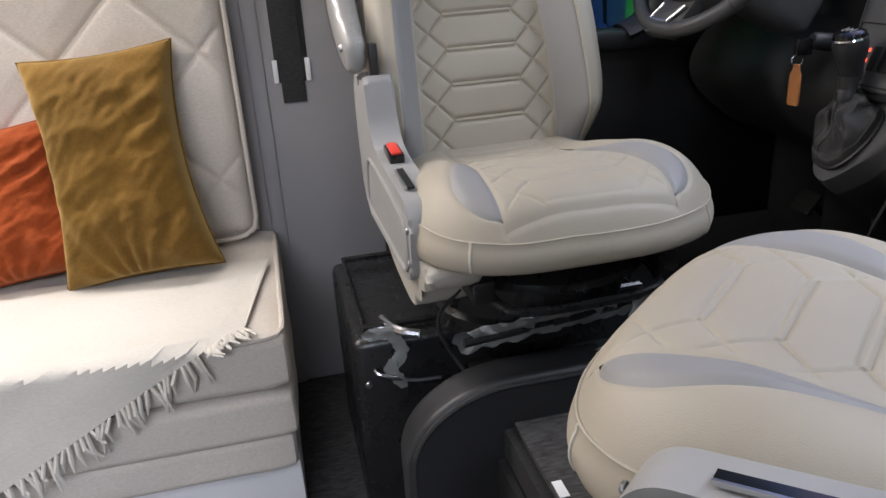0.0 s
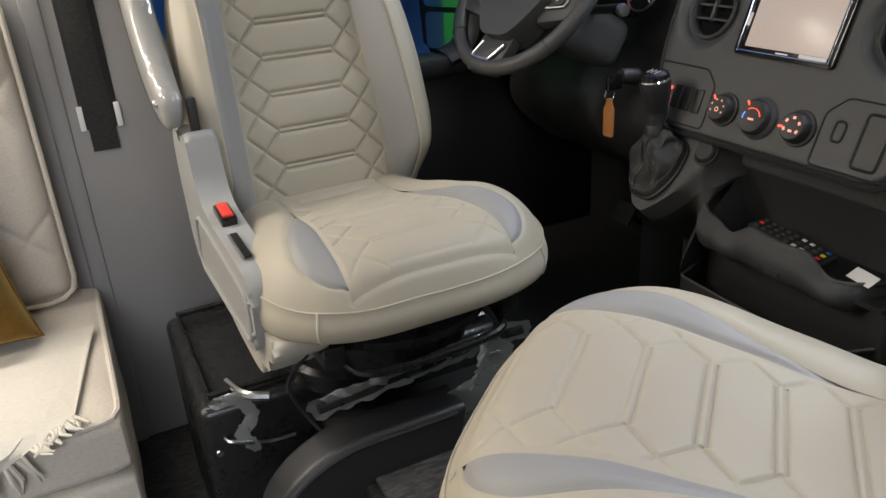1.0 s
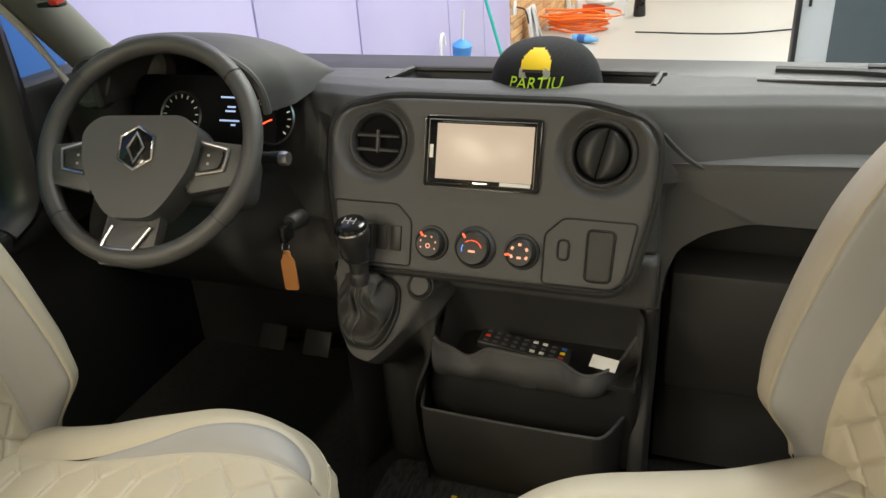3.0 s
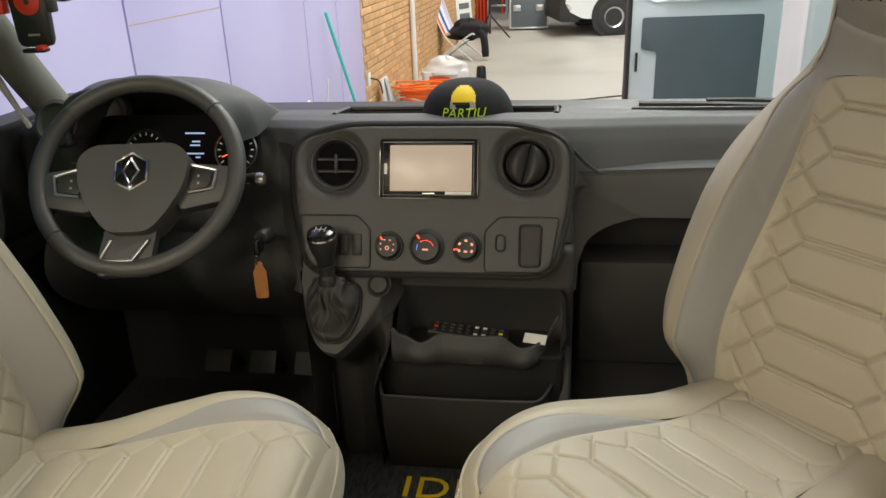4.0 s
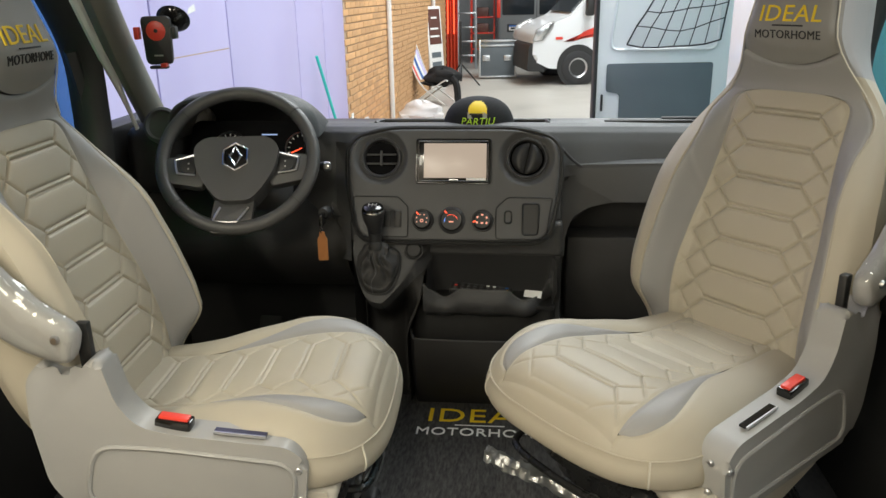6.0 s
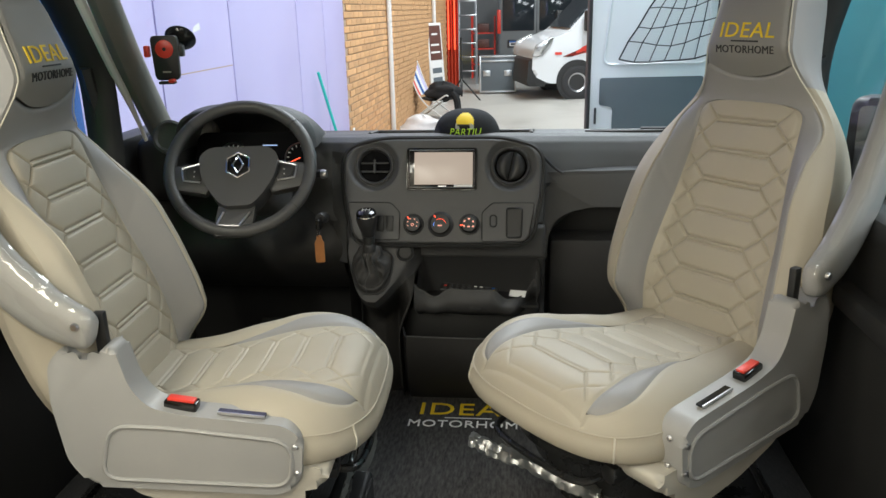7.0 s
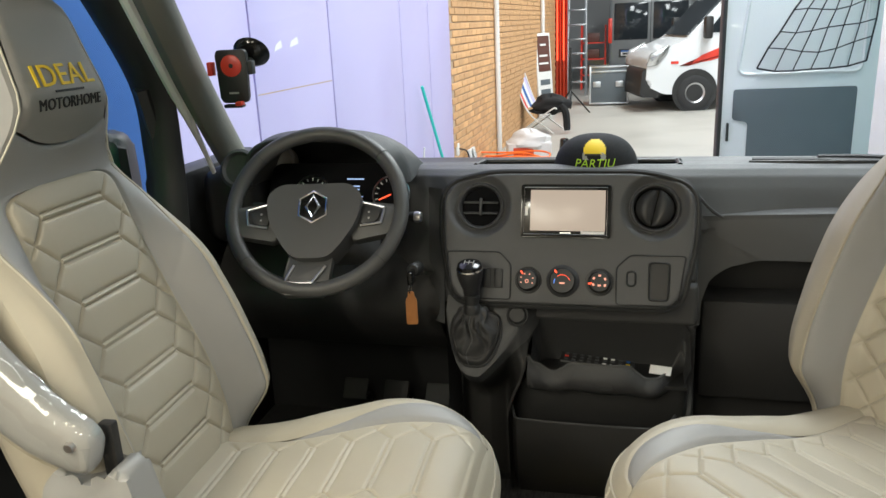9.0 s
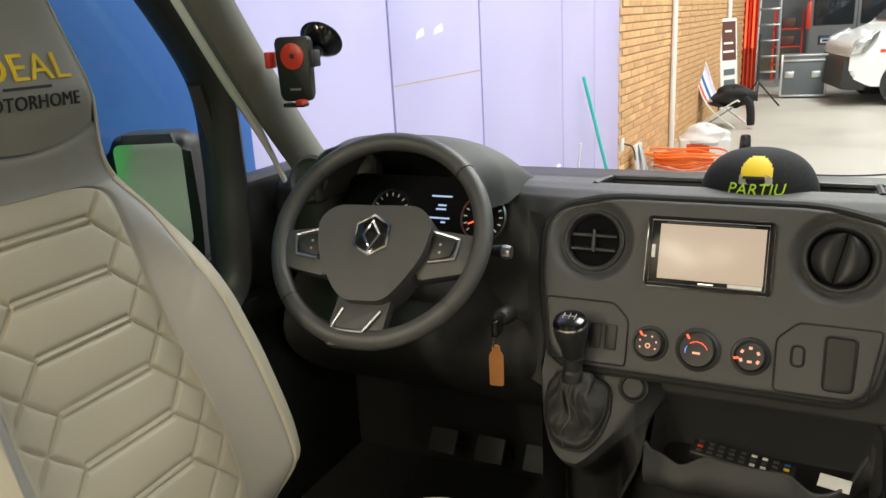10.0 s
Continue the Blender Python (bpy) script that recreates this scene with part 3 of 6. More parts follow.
        return p + across * r * math.copysign(abs(c) ** 0.7, c) + Vector((0, 1, 0)) * r * 0.62 * math.copysign(abs(s) ** 0.7, s) + Vector((0, hand * (side + 0.034), 0))

    me = arm.data
    bm = grid(arm_fn, 50, 24, close_v=False)
    bm.to_mesh(me)
    bm.free()
    for p in me.polygons:
        p.use_smooth = True
    def film_fn(u, v):
        p = Vector(arm_fn(0.02 + 0.96 * u, v))
        k = min(int((0.02 + 0.96 * u) * (n - 1)), n - 2)
        q = line[k].lerp(line[k + 1], (0.02 + 0.96 * u) * (n - 1) - k) + Vector((0, hand * (side + 0.034), 0))
        away = (p - q).normalized()
        return p + away * (0.0035 + 0.0018 * noise.noise(Vector((u * 16 + 3 * v, 6 * math.cos(2 * math.pi * v) + 9 * u, 6 * math.sin(2 * math.pi * v)))))

    part("film", grid(film_fn, 90, 40), ARM_FILM, arm, "clear protective film")
    part("pivot_screw", moved(lathe([(0, 0.004), (0.006, 0.004), (0.008, 0.0), (0.008, -0.004)], 12), pose(-0.255, hand * (side + 0.0585), 0.618, hand * -90, 0, 0)), SATIN, arm)
    # swivel base
    part("swivel_plate", lathe([(0, 0.27), (0.17, 0.27), (0.19, 0.255), (0.19, 0.24), (0.15, 0.235), (0.15, 0.18), (0, 0.18)], 32), PAINTED, seat)
    for s in (-1, 1):
        part("slide_rail", box(-0.24, 0.17, s * 0.17 - 0.02, s * 0.17 + 0.02, 0.235, 0.275, 0.006), PAINTED, seat)
    part("slide_lever", tube(smooth_curve([(0.0, -0.15, 0.245), (0.16, -0.15, 0.235), (0.205, -0.1, 0.225), (0.205, 0.1, 0.225), (0.16, 0.15, 0.235), (0.0, 0.15, 0.245)], 5), 0.008, 8), PAINTED, seat)
    return seat


DRIVER = pose(-0.318, -0.594, 0, 0, 0, 2)
PASSENGER = pose(0.409, -0.526, 0.007, 0, 0, 221.5)
build_seat(DRIVER, -1, "cream and grey quilted leather driver's seat, turned towards the cabin")
build_seat(PASSENGER, 1, "cream and grey quilted leather passenger seat, turned towards the rear", 0.0, 15.0, -0.326, 0.384, 0.280, 0.09)


# ---- van shell ----
def struct(name, bm, material, label="", category="", m=None):
    ob = part(name, bm, material)
    if m is not None:
        ob.matrix_world = m
    return tagged(ob, label or name.replace("_", " "), category or "structure", kind="structure")


struct("floor_cab", box(-0.93, 0.93, -0.74, 0.42, -0.06, 0.0, 0.006), CARPET_BLACK, "black carpeted cab floor", "floor")
struct("floor_cabin", box(-0.98, 0.98, -4.2, -0.74, -0.42, -0.34), CARPET, "dark floor of the living area", "floor")
struct("trim_step", box(-0.93, 0.93, -0.752, -0.74, -0.34, -0.062), BLACK, "black riser between cabin and cab floor", "step")
struct("ceiling", box(-1.0, 1.0, -4.2, -0.55, 1.56, 1.60), CEILING, "cream panelled ceiling of the living area", "ceiling")
struct("ceiling_cab", box(-0.98, 0.98, -0.55, 0.0, 1.44, 1.48, 0.01), PILLAR_WARM, "grey felt roof lining over the cab", "ceiling")
struct("wall_left", box(-1.06, -0.985, -4.2, -1.16, -0.42, 1.6), CEILING, "cream cabin wall behind the sofa", "wall")
struct("wall_rear", box(-1.06, 1.06, -4.28, -4.2, -0.42, 1.6), CEILING, "cream rear cabin wall", "wall")
struct("wall_right", box(1.02, 1.08, -4.2, -2.45, -0.42, 1.6), CEILING, "cream cabin wall beyond the side door", "wall")
struct("wall_header", box(1.02, 1.08, -2.45, -1.02, 1.45, 1.6), CEILING, "cream panel over the open side door", "wall")
strip = struct("ceiling_led_strip", box(-0.10, 0.02, -2.65, -1.45, 1.546, 1.558, 0.003), LED_WARM, "warm white light strip on the ceiling", "light strip")
struct("wall_led_strip", box(-0.87, -0.81, -3.2, -1.2, 1.50, 1.512, 0.003), LED_WARM, "warm white light strip under the cabinet edge", "light strip")
struct("wall_cabinet", box(-0.985, -0.78, -4.1, -1.16, 1.514, 1.558, 0.006), WHITE, "white cabinet edge above the sofa", "cabinet")

# B-pillars with their belts
for s in (-1, 1):
    pl = prism([(-1.15, -0.34), (-0.80, -0.34), (-0.80, 0.60), (-0.86, 0.78), (-0.92, 1.5), (-1.15, 1.5)], 0, 0.07, 0.012, 3)
    m = Matrix(((0, 0, -s, s * 1.04), (1, 0, 0, 0), (0, 1, 0, 0), (0, 0, 0, 1))) if s > 0 else Matrix(((0, 0, 1, -1.04), (1, 0, 0, 0), (0, 1, 0, 0), (0, 0, 0, 1)))
    moved(pl, m)
    bmesh.ops.recalc_face_normals(pl, faces=pl.faces)
    post = part("pillar_left" if s < 0 else "pillar_right", pl, PILLAR if s < 0 else BLACK)
    tagged(post, "smooth grey plastic pillar trim" if s < 0 else "dark pillar trim beside the side door", "pillar", kind="structure")
    if s < 0:
        part("pillar_ridge", box(-0.985, -0.962, -1.10, -1.06, -0.34, 1.5, 0.008), PILLAR, post)
        part("belt_slot", box(-0.972, -0.9665, -1.035, -0.955, 0.50, 1.2, 0.002), BLACK, post)
        for y in (-1.035, -0.957):
            part("slot_clip", box(-0.968, -0.960, y - 0.006, y + 0.006, 0.50, 0.555, 0.002), WHITE, post)
belt = root("seat_belt", pose(0, 0, 0), "charcoal webbing seat belt hanging on the pillar", "seat belt", "seat belts")
part("webbing", tube(smooth_curve([(0.955, -0.93, 1.2), (0.945, -0.90, 0.6), (0.93, -0.95, 0.1), (0.90, -1.05, -0.30)], 6), 0.026, 8, 0.06), WEBBING, belt)
part("tongue", box(0.925, 0.945, -0.96, -0.90, 0.42, 0.50, 0.006), SHELL, belt)
belt2 = root("seat_belt", pose(0, 0, 0), "black webbing seat belt in the grey pillar slot", "seat belt", "seat belts")
part("webbing", box(-0.966, -0.9635, -1.025, -0.968, 0.45, 1.2, 0.001), WEBBING, belt2)

# A-pillars, door frames, windscreen
for s in (-1, 1):
    line = [(s * 0.895, 0.26, 0.74), (s * 0.875, 0.16, 0.82), (s * 0.845, -0.03, 1.02), (s * 0.805, -0.24, 1.26), (s * 0.78, -0.40, 1.45)]
    bm = tube(smooth_curve(line, 5), 0.050, 12, 0.7)
    struct("pillar_front_left" if s < 0 else "pillar_front_right", bm, PILLAR_WARM, "grey felt-textured windscreen pillar", "pillar")
    door = root("cab_door", pose(0, 0, 0), "black inner cab door with glazed window", "door", "cab doors", "structure")
    part("door_panel", box(min(s * 0.93, s * 1.02), max(s * 0.93, s * 1.02), -0.80, 0.44, -0.1, 0.545, 0.02), BLACK, door)
    part("rear_sill", box(min(s * 0.935, s * 1.02), max(s * 0.935, s * 1.02), -0.80, -0.30, 0.54, 0.72, 0.02), BLACK, door)
    part("rear_post", box(min(s * 0.935, s * 1.02), max(s * 0.935, s * 1.02), -0.80, -0.60, 0.70, 1.46, 0.02), BLACK, door)
    part("corner_panel", box(min(s * 0.935, s * 1.02), max(s * 0.935, s * 1.02), -0.03, 0.44, 0.54, 0.80, 0.02), BLACK, door)
    part("window_ledge", box(min(s * 0.90, s * 1.0), max(s * 0.90, s * 1.0), -0.80, 0.12, 0.505, 0.560, 0.015), BLACK, door)
    fr = smooth_curve([(s * 0.945, -0.14, 0.545), (s * 0.945, -0.085, 0.57), (s * 0.945, -0.055, 0.62), (s * 0.945, -0.045, 0.72), (s * 0.945, -0.035, 0.86), (s * 0.94, -0.06, 1.03), (s * 0.93, -0.22, 1.25), (s * 0.92, -0.36, 1.42), (s * 0.92, -0.80, 1.46)], 6)
    part("window_frame", tube(fr, 0.052, 10, 0.55), BLACK, door)
    part("quarter_post", tube([(s * 0.955, -0.0, 0.56), (s * 0.95, -0.02, 0.90), (s * 0.945, -0.06, 1.02)], 0.045, 8, 0.5), BLACK, door)
    part("pane", box(min(s * 0.975, s * 0.979), max(s * 0.975, s * 0.979), -0.62, 0.05, 0.55, 1.46), GLASS, door).visible_shadow = False
    seal = smooth_curve([(s * 0.885, 0.10, 0.74), (s * 0.885, 0.075, 0.80), (s * 0.885, 0.0, 0.93), (s * 0.88, -0.10, 1.07), (s * 0.87, -0.25, 1.28), (s * 0.86, -0.36, 1.42)], 6)
    k = len(seal)
    part("door_seal", tube(seal, [0.006 + 0.008 * step(0.25, 0.5, i / k) for i in range(k)], 8), SEAL, door, "pale grey sealing strip")

bm = grid(lambda u, v: ((2 * v - 1) * (0.93 - 0.12 * u), 0.50 - 0.92 * u - 0.12 * (2 * v - 1) ** 2 * (1 - 0.5 * u), 0.73 + 0.72 * u), 12, 16)
shield_glass = struct("window_front", bm, GLASS, "large clear windscreen", "windscreen")
shield_glass.visible_shadow = False
struct("cowl", box(-0.95, 0.95, 0.40, 0.62, 0.66, 0.735, 0.02), BLACK, "black cowl below the windscreen", "cowl")
struct("bonnet", grid(lambda u, v: ((2 * v - 1) * 0.9, 0.58 + 0.6 * u, 0.70 - 0.40 * u * u), 10, 10), BODY_WHITE, "white bonnet in front of the windscreen", "bonnet")
wiper = root("wiper", pose(0, 0, 0), "black wiper blade resting at the windscreen base", "wiper")
part("blade", tube([(0.46, 0.52, 0.738), (0.6, 0.51, 0.739), (0.80, 0.46, 0.742)], 0.008, 6), BLACK, wiper)
part("arm", tube([(0.85, 0.52, 0.74), (0.72, 0.51, 0.748), (0.62, 0.51, 0.748)], 0.007, 6), BLACK, wiper)

# outside mirror of the driver's door
for s in (-1, 1):
    mir = root("outside_mirror", pose(s * 1.17, -0.02, 0.70, 0, 0, -s * 22), "tall black outside mirror with two glasses", "mirror", "outside mirrors")
    shellp = rounded([(-0.085, -0.20), (0.085, -0.20), (0.10, 0.0), (0.095, 0.20), (-0.095, 0.20), (-0.10, 0.0)], 0.04)
    part("housing", moved(prism(shellp, -0.09, 0.0, 0.025, 3), XZ), BLACK, mir)
    part("glass", moved(prism(rounded([(-0.075, -0.05), (0.075, -0.05), (0.078, 0.18), (-0.078, 0.18)], 0.02), 0.001, 0.004), XZ), MIRROR, mir)
    part("wide_angle_glass", moved(prism(rounded([(-0.07, -0.17), (0.07, -0.17), (0.072, -0.065), (-0.072, -0.065)], 0.02), 0.001, 0.004), XZ), MIRROR, mir)
    part("arm", box(-0.02, 0.16, 0.0, 0.06, -0.17, -0.09, 0.015) if s < 0 else box(-0.16, 0.02, 0.0, 0.06, -0.17, -0.09, 0.015), BLACK, mir)

# ---- dashboard ----
dash = root("dashboard", pose(0, 0, 0), "dark grey grained plastic dashboard across the cab", "dashboard")
SLOPE = frame_of((0, 0.0, 0.555), (1, 0, 0), (0, 0.35, 0.937))


def dash_body(u, v):
    x = -0.90 + 1.80 * v
    bulge = math.exp(-((x / 0.42) ** 4))
    dy = 0.13 - 0.115 * bulge
    prof = [(0.06, 0.43), (0.035, 0.50), (0.012, 0.555), (0.052, 0.66), (0.088, 0.745), (0.105, 0.772), (0.13, 0.784), (0.18, 0.786), (0.30, 0.775), (0.42, 0.750), (0.50, 0.70)]
    k = u * (len(prof) - 1)
    i = min(int(k), len(prof) - 2)
    f = k - i
    y, z = prof[i][0] * (1 - f) + prof[i + 1][0] * f, prof[i][1] * (1 - f) + prof[i + 1][1] * f
    edge = step(0.10, 0.45, y)
    sunk = step(-0.235, -0.225, x) * step(0.255, 0.245, x) * step(0.205, 0.215, y) * step(0.36, 0.35, y)
    z -= 0.055 * sunk
    hollow = 0.15 * step(0.295, 0.31, x) * step(0.665, 0.62, z) * step(0.16, 0.12, y)
    return (x, y + hollow + dy * (1 - edge) - 0.05 * (x / 0.9) ** 2 * edge, z - 0.02 * (1 - bulge) * (1 - edge))


levels = sorted([i / 50 for i in range(51)] + [0.7 + 0.0035 * i for i in range(60)])
part("upper_body", grid(dash_body, 0, 150, us=levels), DASH, dash)

# raised centre panel
outline = rounded([(-0.252, -0.055), (0.252, -0.055), (0.285, 0.10), (0.285, 0.215), (0.18, 0.245), (-0.18, 0.245), (-0.285, 0.215), (-0.285, 0.10)], 0.05, 7)
VENTS = ((-0.196, 0.168), (0.196, 0.168))


def panel_front(u, v):
    """The panel's face, rounded off at its rim and dished round both vents."""
    k = v * len(outline)
    i = int(k) % len(outline)
    j = (i + 1) % len(outline)
    ox, oy = outline[i][0] + (outline[j][0] - outline[i][0]) * (k - int(k)), outline[i][1] + (outline[j][1] - outline[i][1]) * (k - int(k))
    e = 1 - u
    x, y = ox * u, 0.095 + (oy - 0.095) * u
    z = 0.016 - 0.012 * math.exp(-e / 0.012) - 0.034 * step(0.0006, 0.0, e)
    for cx, cy in VENTS:
        r = math.hypot(x - cx, y - cy)
        z -= 0.015 * step(0.077, 0.055, r) + 0.018 * step(0.050, 0.046, r)
    return (x, y, z)


panel = part("centre_panel", moved(grid(panel_front, 0, 420, us=[i / 96 * 0.96 for i in range(97)] + [0.96 + 0.04 * i / 10 for i in range(1, 11)]), SLOPE), DASH_PANEL, dash, "smooth dark grey centre panel")
part("panel_lip", moved(tube([(x * 1.012, 0.095 + (y - 0.095) * 1.03, 0.004) for x, y in outline], 0.006, 6, closed=True), SLOPE), BLACK, panel)


def ring(cx, cy, prof, n=36):
    return moved(lathe(prof, n), SLOPE @ Matrix.Translation((cx, cy, 0.016)))


for cx, kind in ((-0.196, 0), (0.196, 1)):
    vent = part("air_vent", ring(cx, 0.168, [(0.0565, -0.017), (0.055, -0.009), (0.0515, -0.0065), (0.0485, -0.008), (0.0455, -0.016), (0.0455, -0.032)], 44), DASH_LOW, dash, "round air vent in a dished surround")
    part("vent_throat", ring(cx, 0.168, [(0.0, -0.030), (0.0455, -0.030)]), DIAL, vent)
    for a in (20, 110, 200, 290):
        part("collar_notch", moved(box(0.0485, 0.0545, -0.0012, 0.0012, -0.0012, 0.0008), SLOPE @ Matrix.Translation((cx, 0.168, 0.0092)) @ pose(0, 0, 0, 0, 0, a)), BLACK, vent)
    if kind == 0:
        for k in (-0.62, 0.62):
            h = math.sqrt(0.042 ** 2 - (0.020 * k) ** 2)
            part("vent_slat", moved(box(-h, h, -0.002, 0.002, 0.002, 0.012, 0.001), SLOPE @ pose(cx, 0.168 + 0.020 * k, -0.009, 20, 0, 0)), DASH, vent)
        part("vent_tab", moved(box(-0.003, 0.003, -0.02, 0.02, 0.004, 0.014, 0.002), SLOPE @ Matrix.Translation((cx, 0.168, -0.009))), DASH, vent)
    else:
        for k in (-1, 1):
            def leaf(u, v, k=k):
                a = math.pi * (u - 0.5)
                r = 0.041
                x0, y0 = r * math.cos(a), r * math.sin(a)
                return (k * (0.0008 + (x0 - 0.0008) * v if x0 > 0.0008 else 0.0008), y0, 0.003 + 0.014 * math.sin(math.pi * (0.12 + 0.85 * v)) * math.cos(a) ** 0.6)
            part("vent_flap", moved(grid(leaf, 20, 10), SLOPE @ pose(cx, 0.168, -0.002, 0, 0, -12)), BLACK, vent)

# radio
radio = part("radio", moved(prism(rounded([(-0.100, -0.060), (0.100, -0.060), (0.100, 0.060), (-0.100, 0.060)], 0.006), 0.0, 0.010, 0.003), SLOPE @ Matrix.Translation((0.001, 0.157, 0.014))), GLOSS, dash, "gloss black double-height radio")
part("screen", moved(box(-0.083, 0.083, -0.046, 0.046, 0.0, 0.0015, 0.0005), SLOPE @ Matrix.Translation((0.006, 0.158, 0.0242))), SCREEN_REFLECTION, radio, "switched-off screen, its cream reflection put in as glow")
bez = [(-0.092, -0.053, 0.0255), (0.092, -0.053, 0.0255), (0.092, 0.053, 0.0255), (-0.092, 0.053, 0.0255)]
part("bezel", moved(tube([(x + 0.001, y + 0.157, z) for x, y, z in bez], 0.0012, 6, closed=True), SLOPE), CHROME, radio)
part("side_label", moved(box(-0.003, 0.003, -0.011, 0.011, 0, 0.001), SLOPE @ Matrix.Translation((-0.086, 0.157, 0.0242))), WHITE, radio)
part("badge_bar", moved(box(-0.012, 0.012, -0.0012, 0.0012, 0, 0.001), SLOPE @ Matrix.Translation((0.002, 0.1075, 0.0242))), SATIN, radio)
part("sticker", moved(box(-0.026, 0.026, -0.003, 0.003, 0, 0.001), SLOPE @ Matrix.Translation((0.062, 0.1085, 0.0244))), WHITE, radio)
part("disc_slot", moved(box(-0.070, 0.070, -0.0012, 0.0012, 0, 0.001), SLOPE @ Matrix.Translation((0.002, 0.2065, 0.0242))), BLACK, radio)

# heater knobs with lit marks
for cx, r, marks in ((-0.079, 0.0235, "w"), (-0.001, 0.029, "t"), (0.080, 0.0235, "m")):
    knob = part("heater_knob", ring(cx, 0.0, [(r + 0.007, 0.0), (r + 0.006, 0.004), (r + 0.002, 0.005), (r, 0.018), (r - 0.003, 0.021), (r - 0.006, 0.0205), (0.0, 0.0205)]), BLACK, dash, "round black heater knob with lit marks")
    at = SLOPE @ Matrix.Translation((cx, 0, 0.0368))
    if marks == "t":
        part("skirt_ring", ring(cx, 0.0, [(r + 0.0075, 0.0005), (r + 0.006, 0.006), (r + 0.0015, 0.0105)]), DASH_PANEL, knob)
        for a0, a1, lamp in ((20, 128, LED_RED), (150, 188, LED_BLUE)):
            part("dial_arc", moved(tube([(0.0175 * math.cos(radians(a0 + (a1 - a0) * i / 12)), -0.004 + 0.0175 * math.sin(radians(a0 + (a1 - a0) * i / 12)), 0) for i in range(13)], 0.0016, 5, 0.3), at), lamp, knob)
        part("dial_symbol", moved(box(-0.006, 0.006, -0.0068, -0.0032, 0, 0.0006, 0.0003), at), LED_SALMON, knob)
    else:
        spots = 6 if marks == "w" else 5
        for k in range(spots):
            a = radians(205 - 235 * k / (spots - 1))
            big = 0.0016 if marks == "w" else 0.0028
            part("dial_mark", moved(box(-big, big, -big * 0.8, big * 0.8, 0, 0.0006, 0.0002), at @ pose(r * 0.60 * math.cos(a), r * 0.60 * math.sin(a), 0, 0, 0, math.degrees(a) + 90)), LED_SALMON, knob)
        part("dial_symbol", moved(tube([(0.0036 * math.cos(2 * math.pi * i / 12), -0.003 + 0.0036 * math.sin(2 * math.pi * i / 12), 0) for i in range(12)], 0.0009, 4, closed=True), at) if marks == "w" else moved(box(-0.0035, 0.0035, -0.0095, -0.0055, 0, 0.0006, 0.0002), at), LED_SALMON, knob)
    pa = 125 if marks != "m" else 190
    part("pointer_mark", moved(box(-0.004, 0.004, -0.0014, 0.0014, 0, 0.001), at @ pose(0.86 * r * math.cos(radians(pa)), 0.86 * r * math.sin(radians(pa)), 0, 0, 0, pa)), LED_RED, knob)

# switch field and pocket
def outline_groove(poly, name, z=0.0165, r=0.0016, material=BLACK):
    return part(name, moved(tube([(x, y, z) for x, y in rounded(poly, 0.008, 3)], r, 5, closed=True), SLOPE), material, panel)


outline_groove([(-0.255, -0.045), (-0.118, -0.045), (-0.118, 0.035), (-0.145, 0.062), (-0.268, 0.062)], "switch_field")
for k, cx in enumerate((-0.200, -0.173, -0.146)):
    part("switch", moved(box(-0.010, 0.010, -0.022, 0.022, 0, 0.004, 0.002), SLOPE @ Matrix.Translation((cx, 0.002, 0.0155))), BLACK, dash)
for z in (0.016, -0.002):
    part("warning_light", moved(box(-0.002, 0.002, -0.003, 0.003, 0, 0.001), SLOPE @ Matrix.Translation((-0.220, z, 0.0165))), LED_RED, dash)
outline_groove([(0.116, -0.048), (0.246, -0.048), (0.263, 0.062), (0.146, 0.062), (0.116, 0.034)], "pocket_door")
outline_groove([(0.186, -0.036), (0.226, -0.036), (0.229, 0.046), (0.186, 0.046)], "pocket_recess", r=0.0026)
part("recess_face", moved(box(0.188, 0.226, -0.034, 0.044, 0.012, 0.0167), SLOPE), BLACK, panel)
outline_groove([(0.139, -0.006), (0.157, -0.006), (0.157, 0.026), (0.139, 0.026)], "latch", r=0.0022)

# tray, lower pocket and side forms under the panel
def lip(u, v):
    x = -0.078 + 0.353 * u
    zt = 0.372 - 0.026 * math.sin(math.pi * min(1, max(0, (u - 0.01) / 0.30))) ** 2 - 0.032 * step(0.62, 0.76, u) * step(1.0, 0.90, u) + 0.016 * step(0.03, 0.0, u) + 0.004 * step(0.94, 1.0, u)
    y = -0.034 - 0.012 * math.sin(math.pi * min(1, max(0, (u - 0.25) / 0.5))) + 0.10 * step(0.72, 1.0, u) ** 2 - 0.012 * step(0.10, 0.0, u)
    return (x, y - 0.014 * math.sin(math.pi * min(1, v * 1.5)) + 0.06 * step(0.6, 1.0, v), zt + (0.268 - zt) * v)


tray = part("tray", grid(lip, 70, 16), DASH_LOW, dash, "open moulded tray")
part("tray_rim", tube([Vector(lip(i / 60, 0)) + Vector((0, 0.003, 0)) for i in range(61)], 0.004, 8), DASH, tray)
part("tray_floor", box(-0.075, 0.275, -0.02, 0.14, 0.312, 0.320), BLACK, tray)


def tray_wall(u, v):
    """The hollow behind the lip: back wall with rounded corners, leaning in at the top."""
    a = 2 * u - 1
    x = 0.104 + 0.172 * math.copysign(min(1, abs(a) * 1.25), a)
    y = 0.095 - 0.10 * max(0.0, abs(a) - 0.72) ** 1.4 / 0.28 ** 1.4
    return (x + (0.012 * (v - 0.5) * a), y - 0.062 * v ** 1.5 * (1 - 0.6 * max(0, abs(a) - 0.7) / 0.3), 0.316 + 0.134 * v * (1 - 0.6 * max(0, abs(a) - 0.74) / 0.26))


